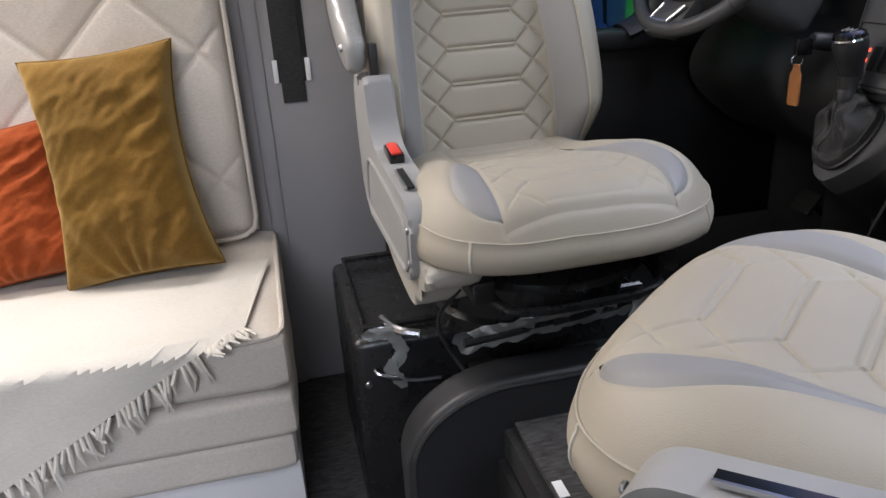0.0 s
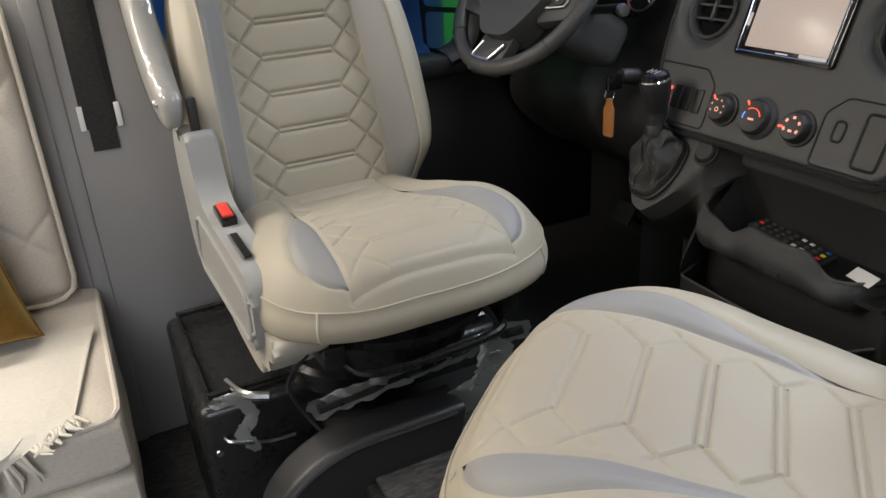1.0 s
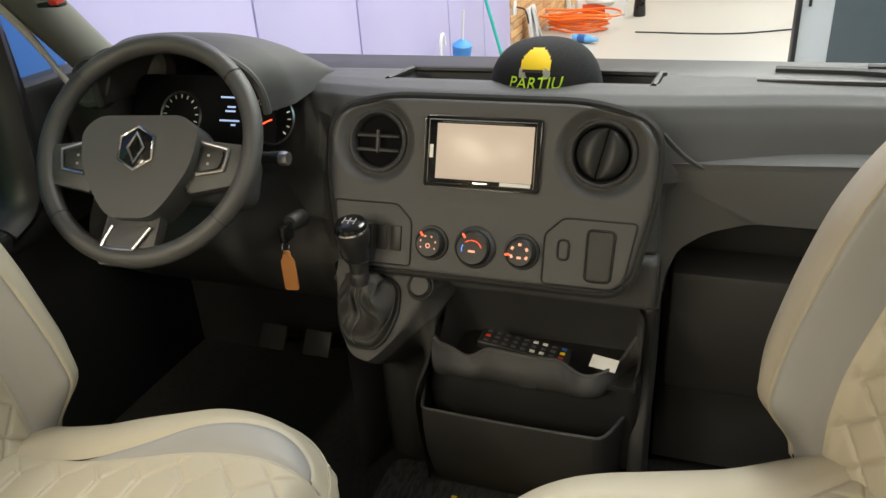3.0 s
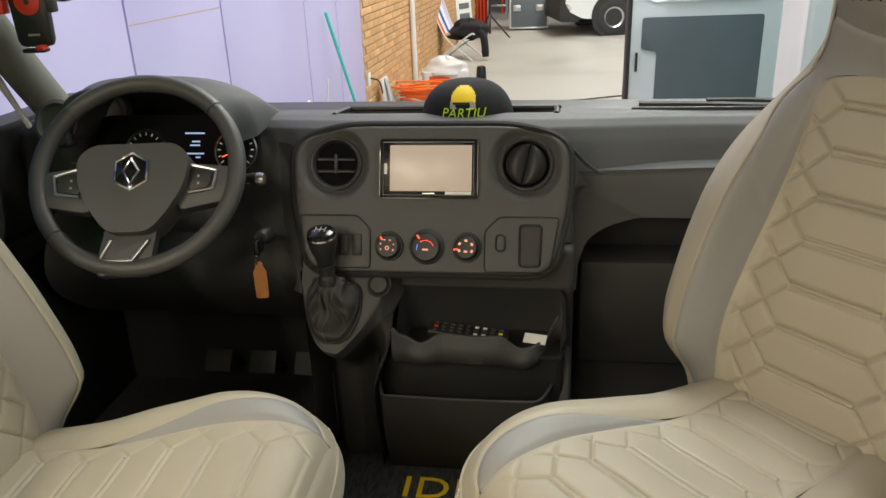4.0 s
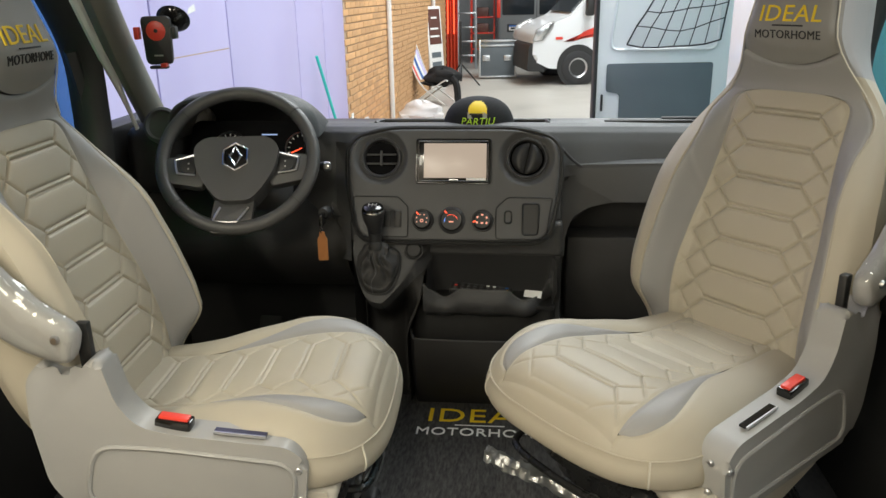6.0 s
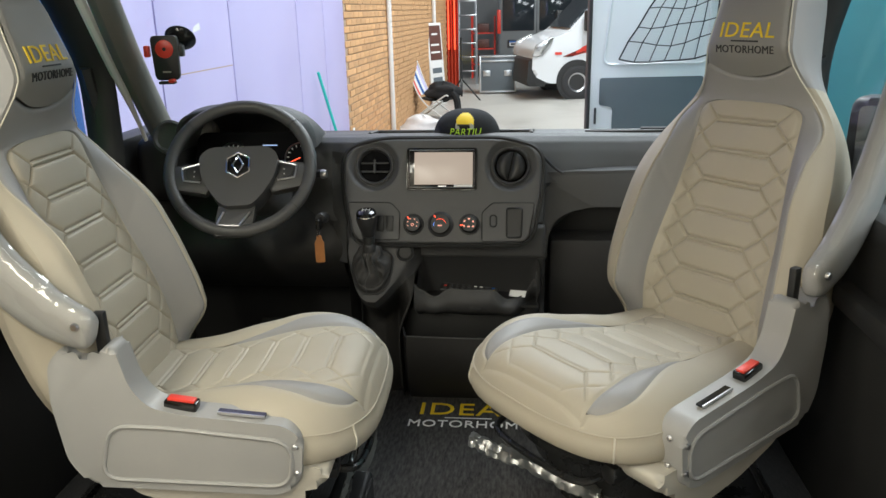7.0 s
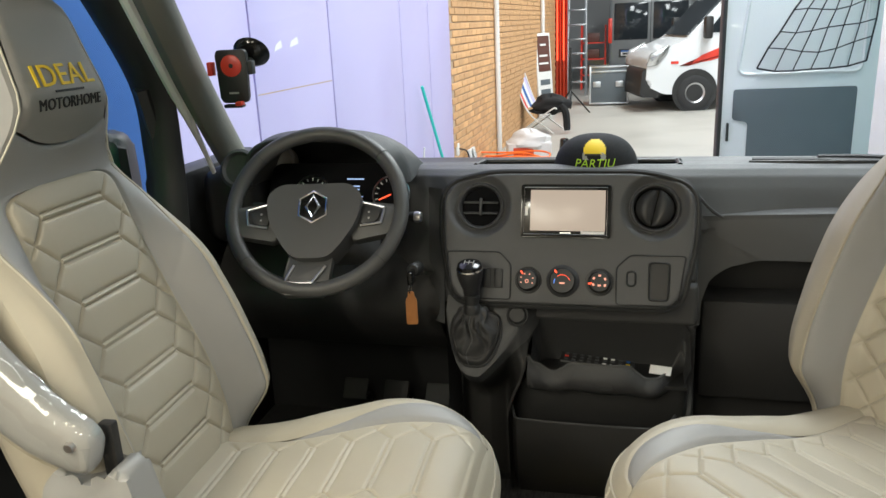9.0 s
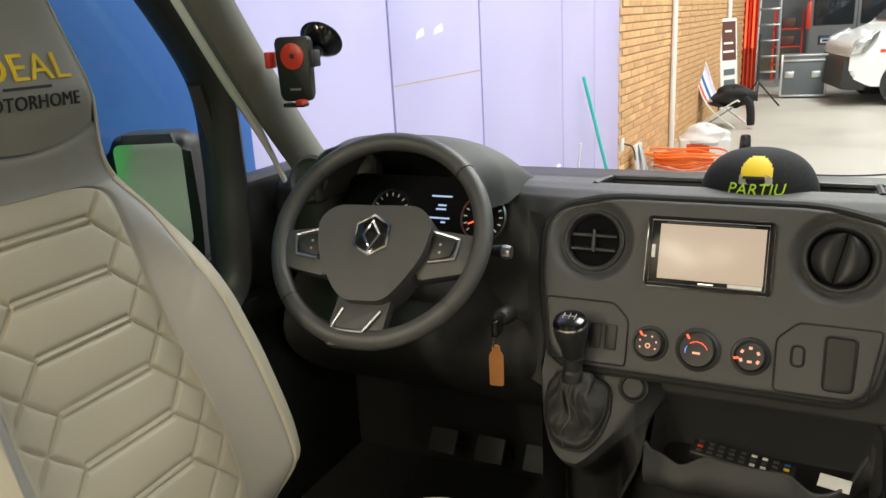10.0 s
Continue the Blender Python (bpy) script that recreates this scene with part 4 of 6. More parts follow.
part("tray_back", grid(tray_wall, 48, 14), DASH_LOW, tray)
part("tray_grille", box(0.082, 0.112, -0.0585, -0.0555, 0.318, 0.330, 0.001), BLACK, tray)
for k in range(4):
    part("grille_bar", box(0.082, 0.112, -0.0592, -0.0585, 0.3190 + 0.003 * k, 0.3202 + 0.003 * k), DASH_LOW, tray)
part("under_panel_band", box(-0.285, 0.296, 0.026, 0.12, 0.447, 0.545, 0.014, 4), DASH, dash)


def column(u, v):
    """The flat upright between the tray and the glove box."""
    a = math.pi * v
    c = math.cos(a)
    return (0.281 + 0.017 * math.copysign(abs(c) ** 0.35, -c), 0.16 - 0.105 * math.sin(a) ** 0.3 - 0.05 * step(0.62, 0.30, u), 0.02 + 0.47 * u)


part("side_column", grid(column, 24, 18), DASH_LOW, dash)
part("under_tray", box(-0.12, 0.28, 0.010, 0.11, 0.10, 0.31, 0.02, 3), BLACK, dash)


def low(u, v):
    x = -0.124 + 0.395 * u
    zt = 0.233 - 0.004 * math.sin(math.pi * u) + 0.006 * step(0.05, 0.0, u)
    return (x, -0.062 + 0.10 * step(0.84, 1, u) ** 2 + 0.06 * step(0.06, 0.0, u) ** 2 - 0.006 * math.sin(math.pi * v) + 0.06 * v * v, zt + (0.0 - zt) * v)


# pocket front takes the darkened plastic, footwell shade in its colour
pocket = part("lower_pocket", grid(low, 60, 14), DASH_SHADE, dash, "low open pocket near the floor")
part("pocket_rim", tube([Vector(low(i / 50, 0)) + Vector((0, 0.003, 0)) for i in range(51)], 0.0036, 6), DASH_LOW, pocket)
part("pocket_back", box(-0.12, 0.28, 0.10, 0.12, 0.0, 0.33), BLACK, pocket)

# gear lever housing: a steep rounded face whose flank runs down to the floor and over to the tray
GX = (Vector((1, 0, 0)), Vector((0, 0.58, 0.8146)), Vector((0, -0.8146, 0.58)))
G0 = Vector((-0.196, -0.055, 0.435))


def on_face(x, t, n=0.0):
    return Vector((0, G0.y, G0.z)) + Vector((x, 0, 0)) + GX[1] * t + GX[2] * n


def foot_line(x):
    if x < -0.185:
        return -0.094 + 0.135 * ((-0.185 - x) / 0.085) ** 3
    return -0.094 + 0.158 * ((x + 0.185) / 0.117) ** 1.25


def console(u, v):
    x = -0.27 + 0.222 * v
    low_t = foot_line(x)
    fall = -1.3 * max(0.0, x + 0.098)
    if u < 0.5:
        k = u / 0.5
        t = 0.095 + (low_t - 0.095) * k if low_t < 0.09 else 0.095
        return on_face(x, t, fall - 0.010 * k ** 7)
    w = (u - 0.5) / 0.5
    e = on_face(x, min(low_t, 0.095), fall - 0.010)
    z = e.z * (1 - w)
    right = step(-0.15, -0.09, x)
    lim = -0.080 - 0.046 * step(0.15, 0.5, w)
    px = x + (min(x, lim) - x) * step(0.0, 0.16, w)
    y = e.y + 0.15 * (1 - right) * step(-0.04, 0.35, w) + right * (-0.045 - e.y) * step(0.0, 0.22, w) + right * 0.03 * step(0.5, 1, w)
    return (px, y, z)


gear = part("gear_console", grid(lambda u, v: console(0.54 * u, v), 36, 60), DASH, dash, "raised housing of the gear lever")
# same moulding as the housing, coloured darker for the shade under its nose
part("console_flank", grid(lambda u, v: console(0.54 + 0.46 * u, v), 30, 60), DASH_SHADE, gear, "flank down to the floor, shade put into its colour")
part("console_cheek", grid(lambda u, v: Vector((-0.272, -0.02 + 0.14 * v, 0.50 - 0.50 * u)), 8, 6), DASH_LOW, gear)


# gaiter and knob
def gaiter_edge(a):
    """The gaiter's foot: broad at the dash, drawn to a rounded tip in front."""
    c, q = math.cos(a), math.sin(a)
    x = 0.057 * math.copysign(abs(c) ** 0.62, c)
    y = 0.060 * abs(q) ** 0.5 if q > 0 else -0.070 * abs(q) ** 0.8
    return on_face(G0.x + x * (1 + 0.25 * min(0, y) / 0.07), y, 0.002)


NECK = Vector((-0.199, -0.066, 0.508))


def gaiter(u, v):
    a = 2 * math.pi * v
    foot = gaiter_edge(a)
    neck = NECK + Vector((0.017 * math.cos(a), 0.012 * math.sin(a), 0.010 * math.sin(a)))
    p = foot.lerp(neck, u ** 1.15)
    wave = math.sin(math.pi * min(1, u * 1.05))
    fold = 0.010 * math.sin(3 * a + 4 * u + 0.8) + 0.007 * math.sin(5 * a - 7 * u) + 0.004 * math.sin(11 * a + 9 * u)
    p += GX[2] * (0.010 * wave + wave * fold * (0.4 + 0.6 * u) + 0.006 * math.sin(math.pi * min(1, u * 5)) * (1 if u < 0.2 else 0))
    p.x += 0.007 * wave * math.sin(9 * u + 2 * a)
    return p


lever = root("gear_lever", pose(0, 0, 0), "black gear lever with folded leather gaiter", "gear lever")
part("gaiter", grid(gaiter, 44, 96), GAITER, lever, "wrinkled black leather gaiter")
part("gaiter_rim", tube([gaiter_edge(2 * math.pi * i / 64) for i in range(64)], 0.0036, 6, closed=True), BLACK, lever)
part("gaiter_seam", tube([Vector(gaiter(i / 20, 0.735)) + GX[2] * 0.001 for i in range(20)], 0.0014, 5), DASH_PANEL, lever)
KN = pose(NECK.x - 0.002, NECK.y + 0.004, NECK.z + 0.052, 12, 0, 0)
part("shaft", tube([NECK + Vector((0, 0, -0.012)), NECK + Vector((0, 0, 0.004)), NECK + Vector((0, 0.001, 0.008)), NECK + Vector((0, 0.002, 0.03))], [0.0185, 0.0185, 0.016, 0.018], 16), BLACK, lever)
part("knob", moved(lathe([(0.0, -0.03), (0.017, -0.03), (0.020, -0.005), (0.027, 0.018), (0.0295, 0.034), (0.0285, 0.044)], 28), KN), VINYL, lever)
part("knob_ring", moved(lathe([(0.0285, 0.041), (0.0297, 0.044), (0.0285, 0.047)], 28), KN), CHROME, lever)
part("knob_cap", moved(lathe([(0.0285, 0.046), (0.026, 0.054), (0.018, 0.0575), (0, 0.059)], 28), KN), GLOSS, lever)
for dx in (-0.010, 0, 0.010):
    part("shift_mark", moved(box(-0.0008, 0.0008, -0.008, 0.008, 0.0583, 0.0595), KN @ Matrix.Translation((dx, 0, 0))), SHELL, lever)
part("shift_mark", moved(box(-0.0105, 0.0105, -0.0008, 0.0008, 0.0583, 0.0595), KN), SHELL, lever)
SOCKET = frame_of(on_face(-0.103, 0.052, 0.0), GX[0], GX[1])
part("socket_rim", moved(lathe([(0.0215, 0.001), (0.025, 0.003), (0.0265, 0.0)], 28), SOCKET), DASH_LOW, dash)
part("socket_cap", moved(lathe([(0, 0.008), (0.017, 0.008), (0.021, 0.004), (0.0215, -0.01)], 24), SOCKET), BLACK, dash)

# right-hand part of the dashboard: upper shelf, crease, glove recess with its shade painted black
def right_low(u, v):
    x = 0.30 + 0.62 * v
    return (x, 0.17 + 0.02 * math.sin(math.pi * u), 0.02 + 0.40 * u)


part("lower_body_right", grid(right_low, 12, 16), DASH_SHADE, dash)
part("glove_recess", box(0.31, 0.90, 0.24, 0.32, 0.44, 0.63, 0.01), BLACK, dash, "open glove shelf, its shade put in as a black block")
part("glove_door", box(0.312, 0.92, 0.135, 0.25, 0.22, 0.472, 0.012), DASH_SHADE, dash)
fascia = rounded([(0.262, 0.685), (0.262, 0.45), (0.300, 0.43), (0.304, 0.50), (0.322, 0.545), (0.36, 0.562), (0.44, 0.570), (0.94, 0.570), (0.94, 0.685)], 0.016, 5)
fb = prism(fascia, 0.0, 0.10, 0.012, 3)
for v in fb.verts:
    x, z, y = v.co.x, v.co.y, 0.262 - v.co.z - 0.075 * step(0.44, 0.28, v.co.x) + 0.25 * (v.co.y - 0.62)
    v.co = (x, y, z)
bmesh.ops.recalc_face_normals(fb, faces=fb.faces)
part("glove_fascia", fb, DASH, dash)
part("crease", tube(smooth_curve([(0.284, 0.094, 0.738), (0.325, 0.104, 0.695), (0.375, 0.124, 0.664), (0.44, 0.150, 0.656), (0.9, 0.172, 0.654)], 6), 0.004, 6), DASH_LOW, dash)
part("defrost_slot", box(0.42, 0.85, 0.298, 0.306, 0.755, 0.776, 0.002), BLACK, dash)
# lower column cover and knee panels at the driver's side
# knee panel colour carries the footwell shade
part("knee_panel", grid(lambda u, v: (-0.90 + 0.60 * v, 0.17 - 0.12 * math.sin(math.pi * u) - 0.03 * u, 0.30 + 0.30 * u), 14, 20), DASH_SHADE, dash)
part("column_cover", moved(box(-0.075, 0.075, -0.10, 0.08, -0.06, 0.05, 0.03, 3), pose(-0.515, -0.01, 0.655, -30, 0, 0)), DASH, dash)
part("side_cheek", grid(lambda u, v: (-0.33 + 0.045 * v, 0.02 + 0.05 * u + 0.03 * (1 - v), 0.43 + 0.32 * u), 12, 8), DASH, dash)
part("footwell_back", box(-0.94, 0.94, 0.34, 0.40, 0.0, 0.74), BLACK, dash)
for px in (-0.60, -0.48, -0.36):
    ped = root("pedal", pose(px, 0.21, 0.14, 55, 0, 0), "black ribbed foot pedal", "pedal", "foot pedals")
    part("pad", box(-0.035, 0.035, -0.03, 0.03, 0, 0.012, 0.004), RUBBER, ped)
    part("stem", box(-0.008, 0.008, -0.008, 0.008, -0.16, 0.0, 0.002), PAINTED, ped)

# instrument binnacle
bx = -0.575


def hood(u, v):
    a = math.pi * v
    w, h = 0.185 - 0.03 * u, 0.118
    c, s = math.cos(a), math.sin(a)
    x = bx + w * math.copysign(abs(c) ** 0.65, c)
    z = 0.765 + h * (1 - u ** 2.5) * abs(s) ** 0.65
    return (x, -0.005 + 0.03 * (1 - s) + 0.30 * u, z)


binn = part("instrument_hood", grid(hood, 16, 44), DASH, dash, "curved hood over the instruments")
part("hood_lip", tube([Vector(hood(0, i / 44)) for i in range(45)], 0.008, 8), DASH, binn)
CL = frame_of((bx, 0.088, 0.740), (1, 0, 0), (0, 0.42, 0.9))
part("hood_pad", grid(lambda u, v: Vector(hood(0.02 + 0.9 * u, v)) + Vector((0.026 * math.cos(math.pi * v) * min(1, u * 5), 0, 0.016 * math.sin(math.pi * v) * min(1, u * 5))), 14, 44), DASH, binn)
face = part("dial_face", moved(prism(rounded([(-0.165, -0.07), (0.165, -0.07), (0.16, 0.07), (-0.16, 0.07)], 0.03), 0, 0.004), CL), DIAL, binn)
for cx in (-0.05, 0.155):
    part("dial_ring", moved(lathe([(0.044, 0.004), (0.046, 0.008), (0.048, 0.004)], 32), CL @ Matrix.Translation((cx, -0.008, 0))), SATIN, face)
    for k in range(13):
        a = radians(220 - 260 * k / 12)
        part("dial_tick", moved(box(-0.0035, 0.0035, -0.0012, 0.0012, 0.0045, 0.0055), CL @ Matrix.Translation((cx, -0.008, 0)) @ pose(0.037 * math.cos(a), 0.037 * math.sin(a), 0, 0, 0, math.degrees(a))), WHITE_INK, face)
part("needle", moved(box(0, 0.032, -0.0010, 0.0010, 0.005, 0.007), CL @ Matrix.Translation((0.155, -0.008, 0)) @ pose(0, 0, 0, 0, 0, 205)), LED_RED, face)
for k, (x0, x1, y) in enumerate(((-0.022, 0.022, 0.030), (-0.006, 0.012, 0.012), (-0.010, 0.012, 0.004), (-0.022, 0.022, -0.014), (0.004, 0.014, -0.022))):
    part("display_bar", moved(box(x0, x1, y - 0.0016, y + 0.0016, 0.0045, 0.0055), CL @ Matrix.Translation((0.062, 0, 0))), LED_WHITE, face)
# speaker pods at the dash end
for cx, cy, r in ((-0.80, 0.10, 0.05), (-0.74, 0.20, 0.045)):
    part("end_vent", moved(lathe([(r, -0.02), (r, 0.01), (r - 0.008, 0.014), (r - 0.014, 0.006), (0, 0.004)], 28), frame_of((cx, cy - 0.04, 0.80), (1, 0, 0), (0, 0.4, 0.9))), DASH if cx < -0.78 else SHELL, dash)
part("dash_end", box(-0.93, -0.76, 0.06, 0.34, 0.60, 0.80, 0.05, 4), BLACK, dash)

# centre tray on top with raised rim
part("top_slot", box(-0.222, 0.242, 0.219, 0.345, 0.731, 0.7345, 0.001), BLACK, dash)
part("top_slot_rim", tube(smooth_curve([(-0.235, 0.21, 0.782), (-0.235, 0.33, 0.771), (-0.22, 0.352, 0.767), (0.0, 0.36, 0.766), (0.24, 0.352, 0.767), (0.255, 0.33, 0.771), (0.255, 0.21, 0.782)], 5), 0.006, 6), BLACK, dash)

# ---- steering wheel ----
WM = frame_of((-0.515, -0.165, 0.755), (1, 0.16, 0), (0, 0.62, 0.785))
wheel = root("steering_wheel", WM, "black leather steering wheel with satin spoke trim", "steering wheel")
part("rim", tube([(0.185 * math.cos(2 * math.pi * i / 72), 0.010 + 0.185 * math.sin(2 * math.pi * i / 72), -0.017) for i in range(72)], 0.0165, 14, closed=True), WHEEL, wheel)
hub = rounded([(-0.104, 0.030), (-0.076, 0.056), (0.076, 0.056), (0.104, 0.030), (0.096, -0.030), (0.062, -0.086), (0.036, -0.115), (-0.036, -0.115), (-0.062, -0.086), (-0.096, -0.030)], 0.026, 6)
part("hub", prism(hub, -0.05, 0.012, 0.018, 6), WHEEL, wheel, "domed airbag cover")
for s in (-1, 1):
    part("spoke", prism(rounded([(s * 0.08, -0.070), (s * 0.18, -0.050), (s * 0.18, 0.012), (s * 0.08, 0.024)] if s > 0 else [(s * 0.08, 0.024), (s * 0.18, 0.012), (s * 0.18, -0.050), (s * 0.08, -0.070)], 0.012), -0.036, -0.010, 0.006), WHEEL, wheel)
    tr = smooth_curve([(s * 0.103, 0.016, -0.003), (s * 0.144, 0.006, -0.006), (s * 0.149, 0.001, -0.006), (s * 0.144, -0.027, -0.006), (s * 0.139, -0.031, -0.006), (s * 0.100, -0.038, -0.003)], 5)
    part("spoke_trim", tube(tr, 0.0027, 8), SATIN, wheel)
    part("button_pad", prism(rounded([(s * 0.100, -0.034), (s * 0.136, -0.027), (s * 0.142, -0.003), (s * 0.138, 0.003), (s * 0.100, 0.011)][::s], 0.006), -0.012, -0.005, 0.002), BLACK, wheel)
    for dy in (-0.020, -0.006):
        part("button_mark", box(s * 0.117 - 0.002, s * 0.117 + 0.002, dy - 0.002, dy + 0.002, -0.005, -0.0042), SHELL, wheel)
part("lower_spoke", prism(rounded([(-0.050, -0.095), (-0.064, -0.187), (0.034, -0.187), (0.044, -0.095)], 0.01), -0.036, -0.012, 0.006), WHEEL, wheel)
part("spoke_plaque", prism(rounded([(-0.038, -0.122), (-0.047, -0.160), (0.004, -0.162), (0.028, -0.122)], 0.004), -0.012, -0.007, 0.0015), DASH_PANEL, wheel)
part("lower_trim", tube(smooth_curve([(-0.036, -0.124, -0.006), (-0.050, -0.154, -0.006), (-0.045, -0.1605, -0.006), (0.001, -0.1625, -0.006), (0.007, -0.159, -0.006), (0.031, -0.126, -0.006)], 5), 0.0032, 8), SATIN, wheel)
hexa = [(0.0, 0.036), (0.029, 0.019), (0.029, -0.019), (0.0, -0.036), (-0.029, -0.019), (-0.029, 0.019)]
em = part("emblem", prism(hexa[::-1], 0.010, 0.0145, 0.001), GLOSS, wheel, "plain hexagonal emblem with chrome edge")
part("emblem_edge", tube([(x, y, 0.0145) for x, y in hexa], 0.0026, 6, closed=True), CHROME, em)
dia = [(0.0, 0.025), (0.014, 0.0), (0.0, -0.025), (-0.014, 0.0)]
part("emblem_diamond", tube([(x, y, 0.016) for x, y in dia], 0.0036, 6, closed=True), CHROME, em)
for s in (-1, 1):
    for at_deg in (42, -40):
        ca, sa = math.cos(radians(at_deg)), math.sin(radians(at_deg))
        turns = [radians(12 * k) for k in range(30)]
        part("rim_seam", tube([(s * ca * (0.185 + 0.0170 * math.cos(b)), 0.010 + sa * (0.185 + 0.0170 * math.cos(b)), -0.017 + 0.0170 * math.sin(b)) for b in turns], 0.0009, 4, closed=True), BLACK, wheel)
for s, tip in ((1, (-0.318, -0.055, 0.715)), (-1, (-0.72, -0.04, 0.73))):
    st = part("stalk", tube([(-0.515 + s * 0.05, -0.03, 0.70), tuple(Vector(tip) - Vector((s * 0.03, 0, 0))), tip], [0.009, 0.009, 0.013], 10), BLACK, wheel)
    st.matrix_parent_inverse = WM.inverted()
    if s > 0:
        e = part("stalk_end", moved(lathe([(0, 0.006), (0.011, 0.005), (0.013, -0.004), (0.012, -0.01)], 14), frame_of((-0.314, -0.058, 0.715), (0, 1, 0), (0, 0, 1))), SATIN, st)

# ignition key with tan tag
key = root("ignition_key", pose(-0.342, -0.035, 0.565), "car key with tan leather tag hanging from the ignition", "key")
part("lock", moved(lathe([(0, 0.012), (0.012, 0.012), (0.016, 0.006), (0.017, -0.03)], 20), pose(0, 0.01, 0.015, 80, 0, 0)), BLACK, key)
part("key_head", box(-0.006, 0.006, -0.035, 0.0, -0.010, 0.022, 0.004), GLOSS, key)
part("key_ring", tube([(0.0, -0.028 + 0.012 * math.cos(a), -0.018 + 0.012 * math.sin(a)) for a in [2 * math.pi * i / 20 for i in range(20)]], 0.0013, 5, closed=True), CHROME, key)
part("tag", moved(prism(rounded([(-0.013, -0.105), (0.013, -0.105), (0.013, -0.045), (0.007, -0.036), (0.007, -0.025), (-0.007, -0.025), (-0.007, -0.036), (-0.013, -0.045)], 0.004), -0.002, 0.002, 0.0008), pose(0, -0.028, 0, 0, 0, 10) @ XZ), TAN, key, "tan leather tag")

# rear-view mirror under the roof edge
rv = root("rear_view_mirror", pose(0.0, -0.05, 1.215), "black inside mirror hanging from the windscreen", "mirror")
part("housing", box(-0.10, 0.10, -0.02, 0.02, -0.036, 0.036, 0.014, 3), GLOSS, rv)
part("stem", tube([(0, 0.01, 0.0), (0, 0.0, 0.12), (0, -0.06, 0.22)], 0.01, 8), BLACK, rv)


# ---- hall outside ----
GZ = -0.65
struct("ground", box(-8, 14, -12, 26, GZ - 0.1, GZ), CONCRETE, "worn polished concrete hall floor", "floor")
struct("hall_ceiling", box(-8, 14, -12, 26, 5.6, 5.8), WALL_GREY, "grey hall ceiling", "ceiling")
struct("wall_far", box(-8, 14, 26, 26.3, GZ, 5.6), WALL_GREY, "grey far hall wall", "wall")
struct("wall_hall_right", box(14, 14.3, -12, 26, GZ, 5.6), WALL_GREY, "grey hall wall", "wall")
struct("wall_hall_rear", box(-8, 14, -12.3, -12, GZ, 5.6), WALL_GREY, "grey hall wall", "wall")
WALL_M = pose(-1.86, 0, 0, 0, 0, -1.4)  # runs along y


def wall_part(name, bm, material, label):
    return struct(name, bm, material, label, "wall", WALL_M)


lilac = wall_part("wall_lilac", box(-0.2, 0.0, 0.75, 6.45, GZ, 5.6), PURPLE, "lilac painted metal panel wall")
for y0, y1 in ((0.76, 2.15), (2.17, 3.22), (3.24, 4.75), (4.77, 5.62), (5.64, 6.44)):
    p = part("wall_panel", box(0.0, 0.012, y0, y1, GZ + 0.02, 5.5, 0.004), PURPLE, lilac)
wall_part("wall_blue", box(-0.2, 0.0, -1.2, 0.75, GZ, 5.6), BLUE, "blue wall beside the van")
struct("wall_blue_panel", box(-1.36, -1.32, -0.45, 0.505, GZ, 2.4, 0.004), BLUE, "blue panel standing close beside the driver's door", "wall")
# unseen green surface, added to give the outside mirror its green reflection
wall_part("wall_green", box(-0.2, 0.0, -12, -1.2, GZ, 5.6), GREEN, "green wall behind the van, added for the mirror to reflect")
brick_wall = wall_part("wall_brick", box(-0.2, 0.0, 6.45, 16.0, GZ, 5.6), MORTAR, "ochre brick wall with pale pipes")

# white van door with net, standing open in front
vd = root("van_door", pose(0.72, 3.75, 0, 0, 0, 6), "white open rear door of a parked van with a black net", "van door")
part("door_shell", moved(prism(rounded([(0.0, GZ + 0.35), (0.95, GZ + 0.35), (0.95, 1.75), (0.06, 1.75), (0.0, 1.2)], 0.05), -0.03, 0.03, 0.012), XZ), BODY_WHITE, vd)
part("trim_board", moved(prism(rounded([(0.18, -0.5), (0.84, -0.5), (0.84, 0.635), (0.08, 0.635), (0.08, 0.44), (0.18, 0.42)], 0.02), 0.031, 0.040, 0.002), XZ), CASE_GREY, vd, "dark grey trim board")

# flight case
fc = root("flight_case", pose(-0.66, 14.95, GZ, 0, 0, 3), "dark grey flight case with aluminium edges", "case")
part("body", box(0.01, 0.80, 0.01, 0.6, 0.04, 0.80, 0.005), CASE_GREY, fc)
for x in (0.0, 0.77):
    part("corner_edge", box(x, x + 0.04, -0.01, 0.03, 0.03, 0.81, 0.004), ALU, fc)
for z in (0.03, 0.68, 0.775):
    part("cross_edge", box(0.03, 0.78, -0.008, 0.03, z, z + 0.035, 0.004), ALU, fc)
for x in (0.16, 0.62):
    part("latch", box(x - 0.08, x + 0.08, -0.012, 0.01, 0.38, 0.50, 0.01), ALU, fc)

struct("wall_teal", box(2.5, 2.6, -0.6, 4.2, GZ, 3.4), mat("teal_partition_paint", (0.03, 0.20, 0.22), 0.5, spread=0.15, scale=1.5), "teal exhibition partition beside the van", "wall")


# ---- cabin: sofa with its cushions ----
SOFA_END = -1.09


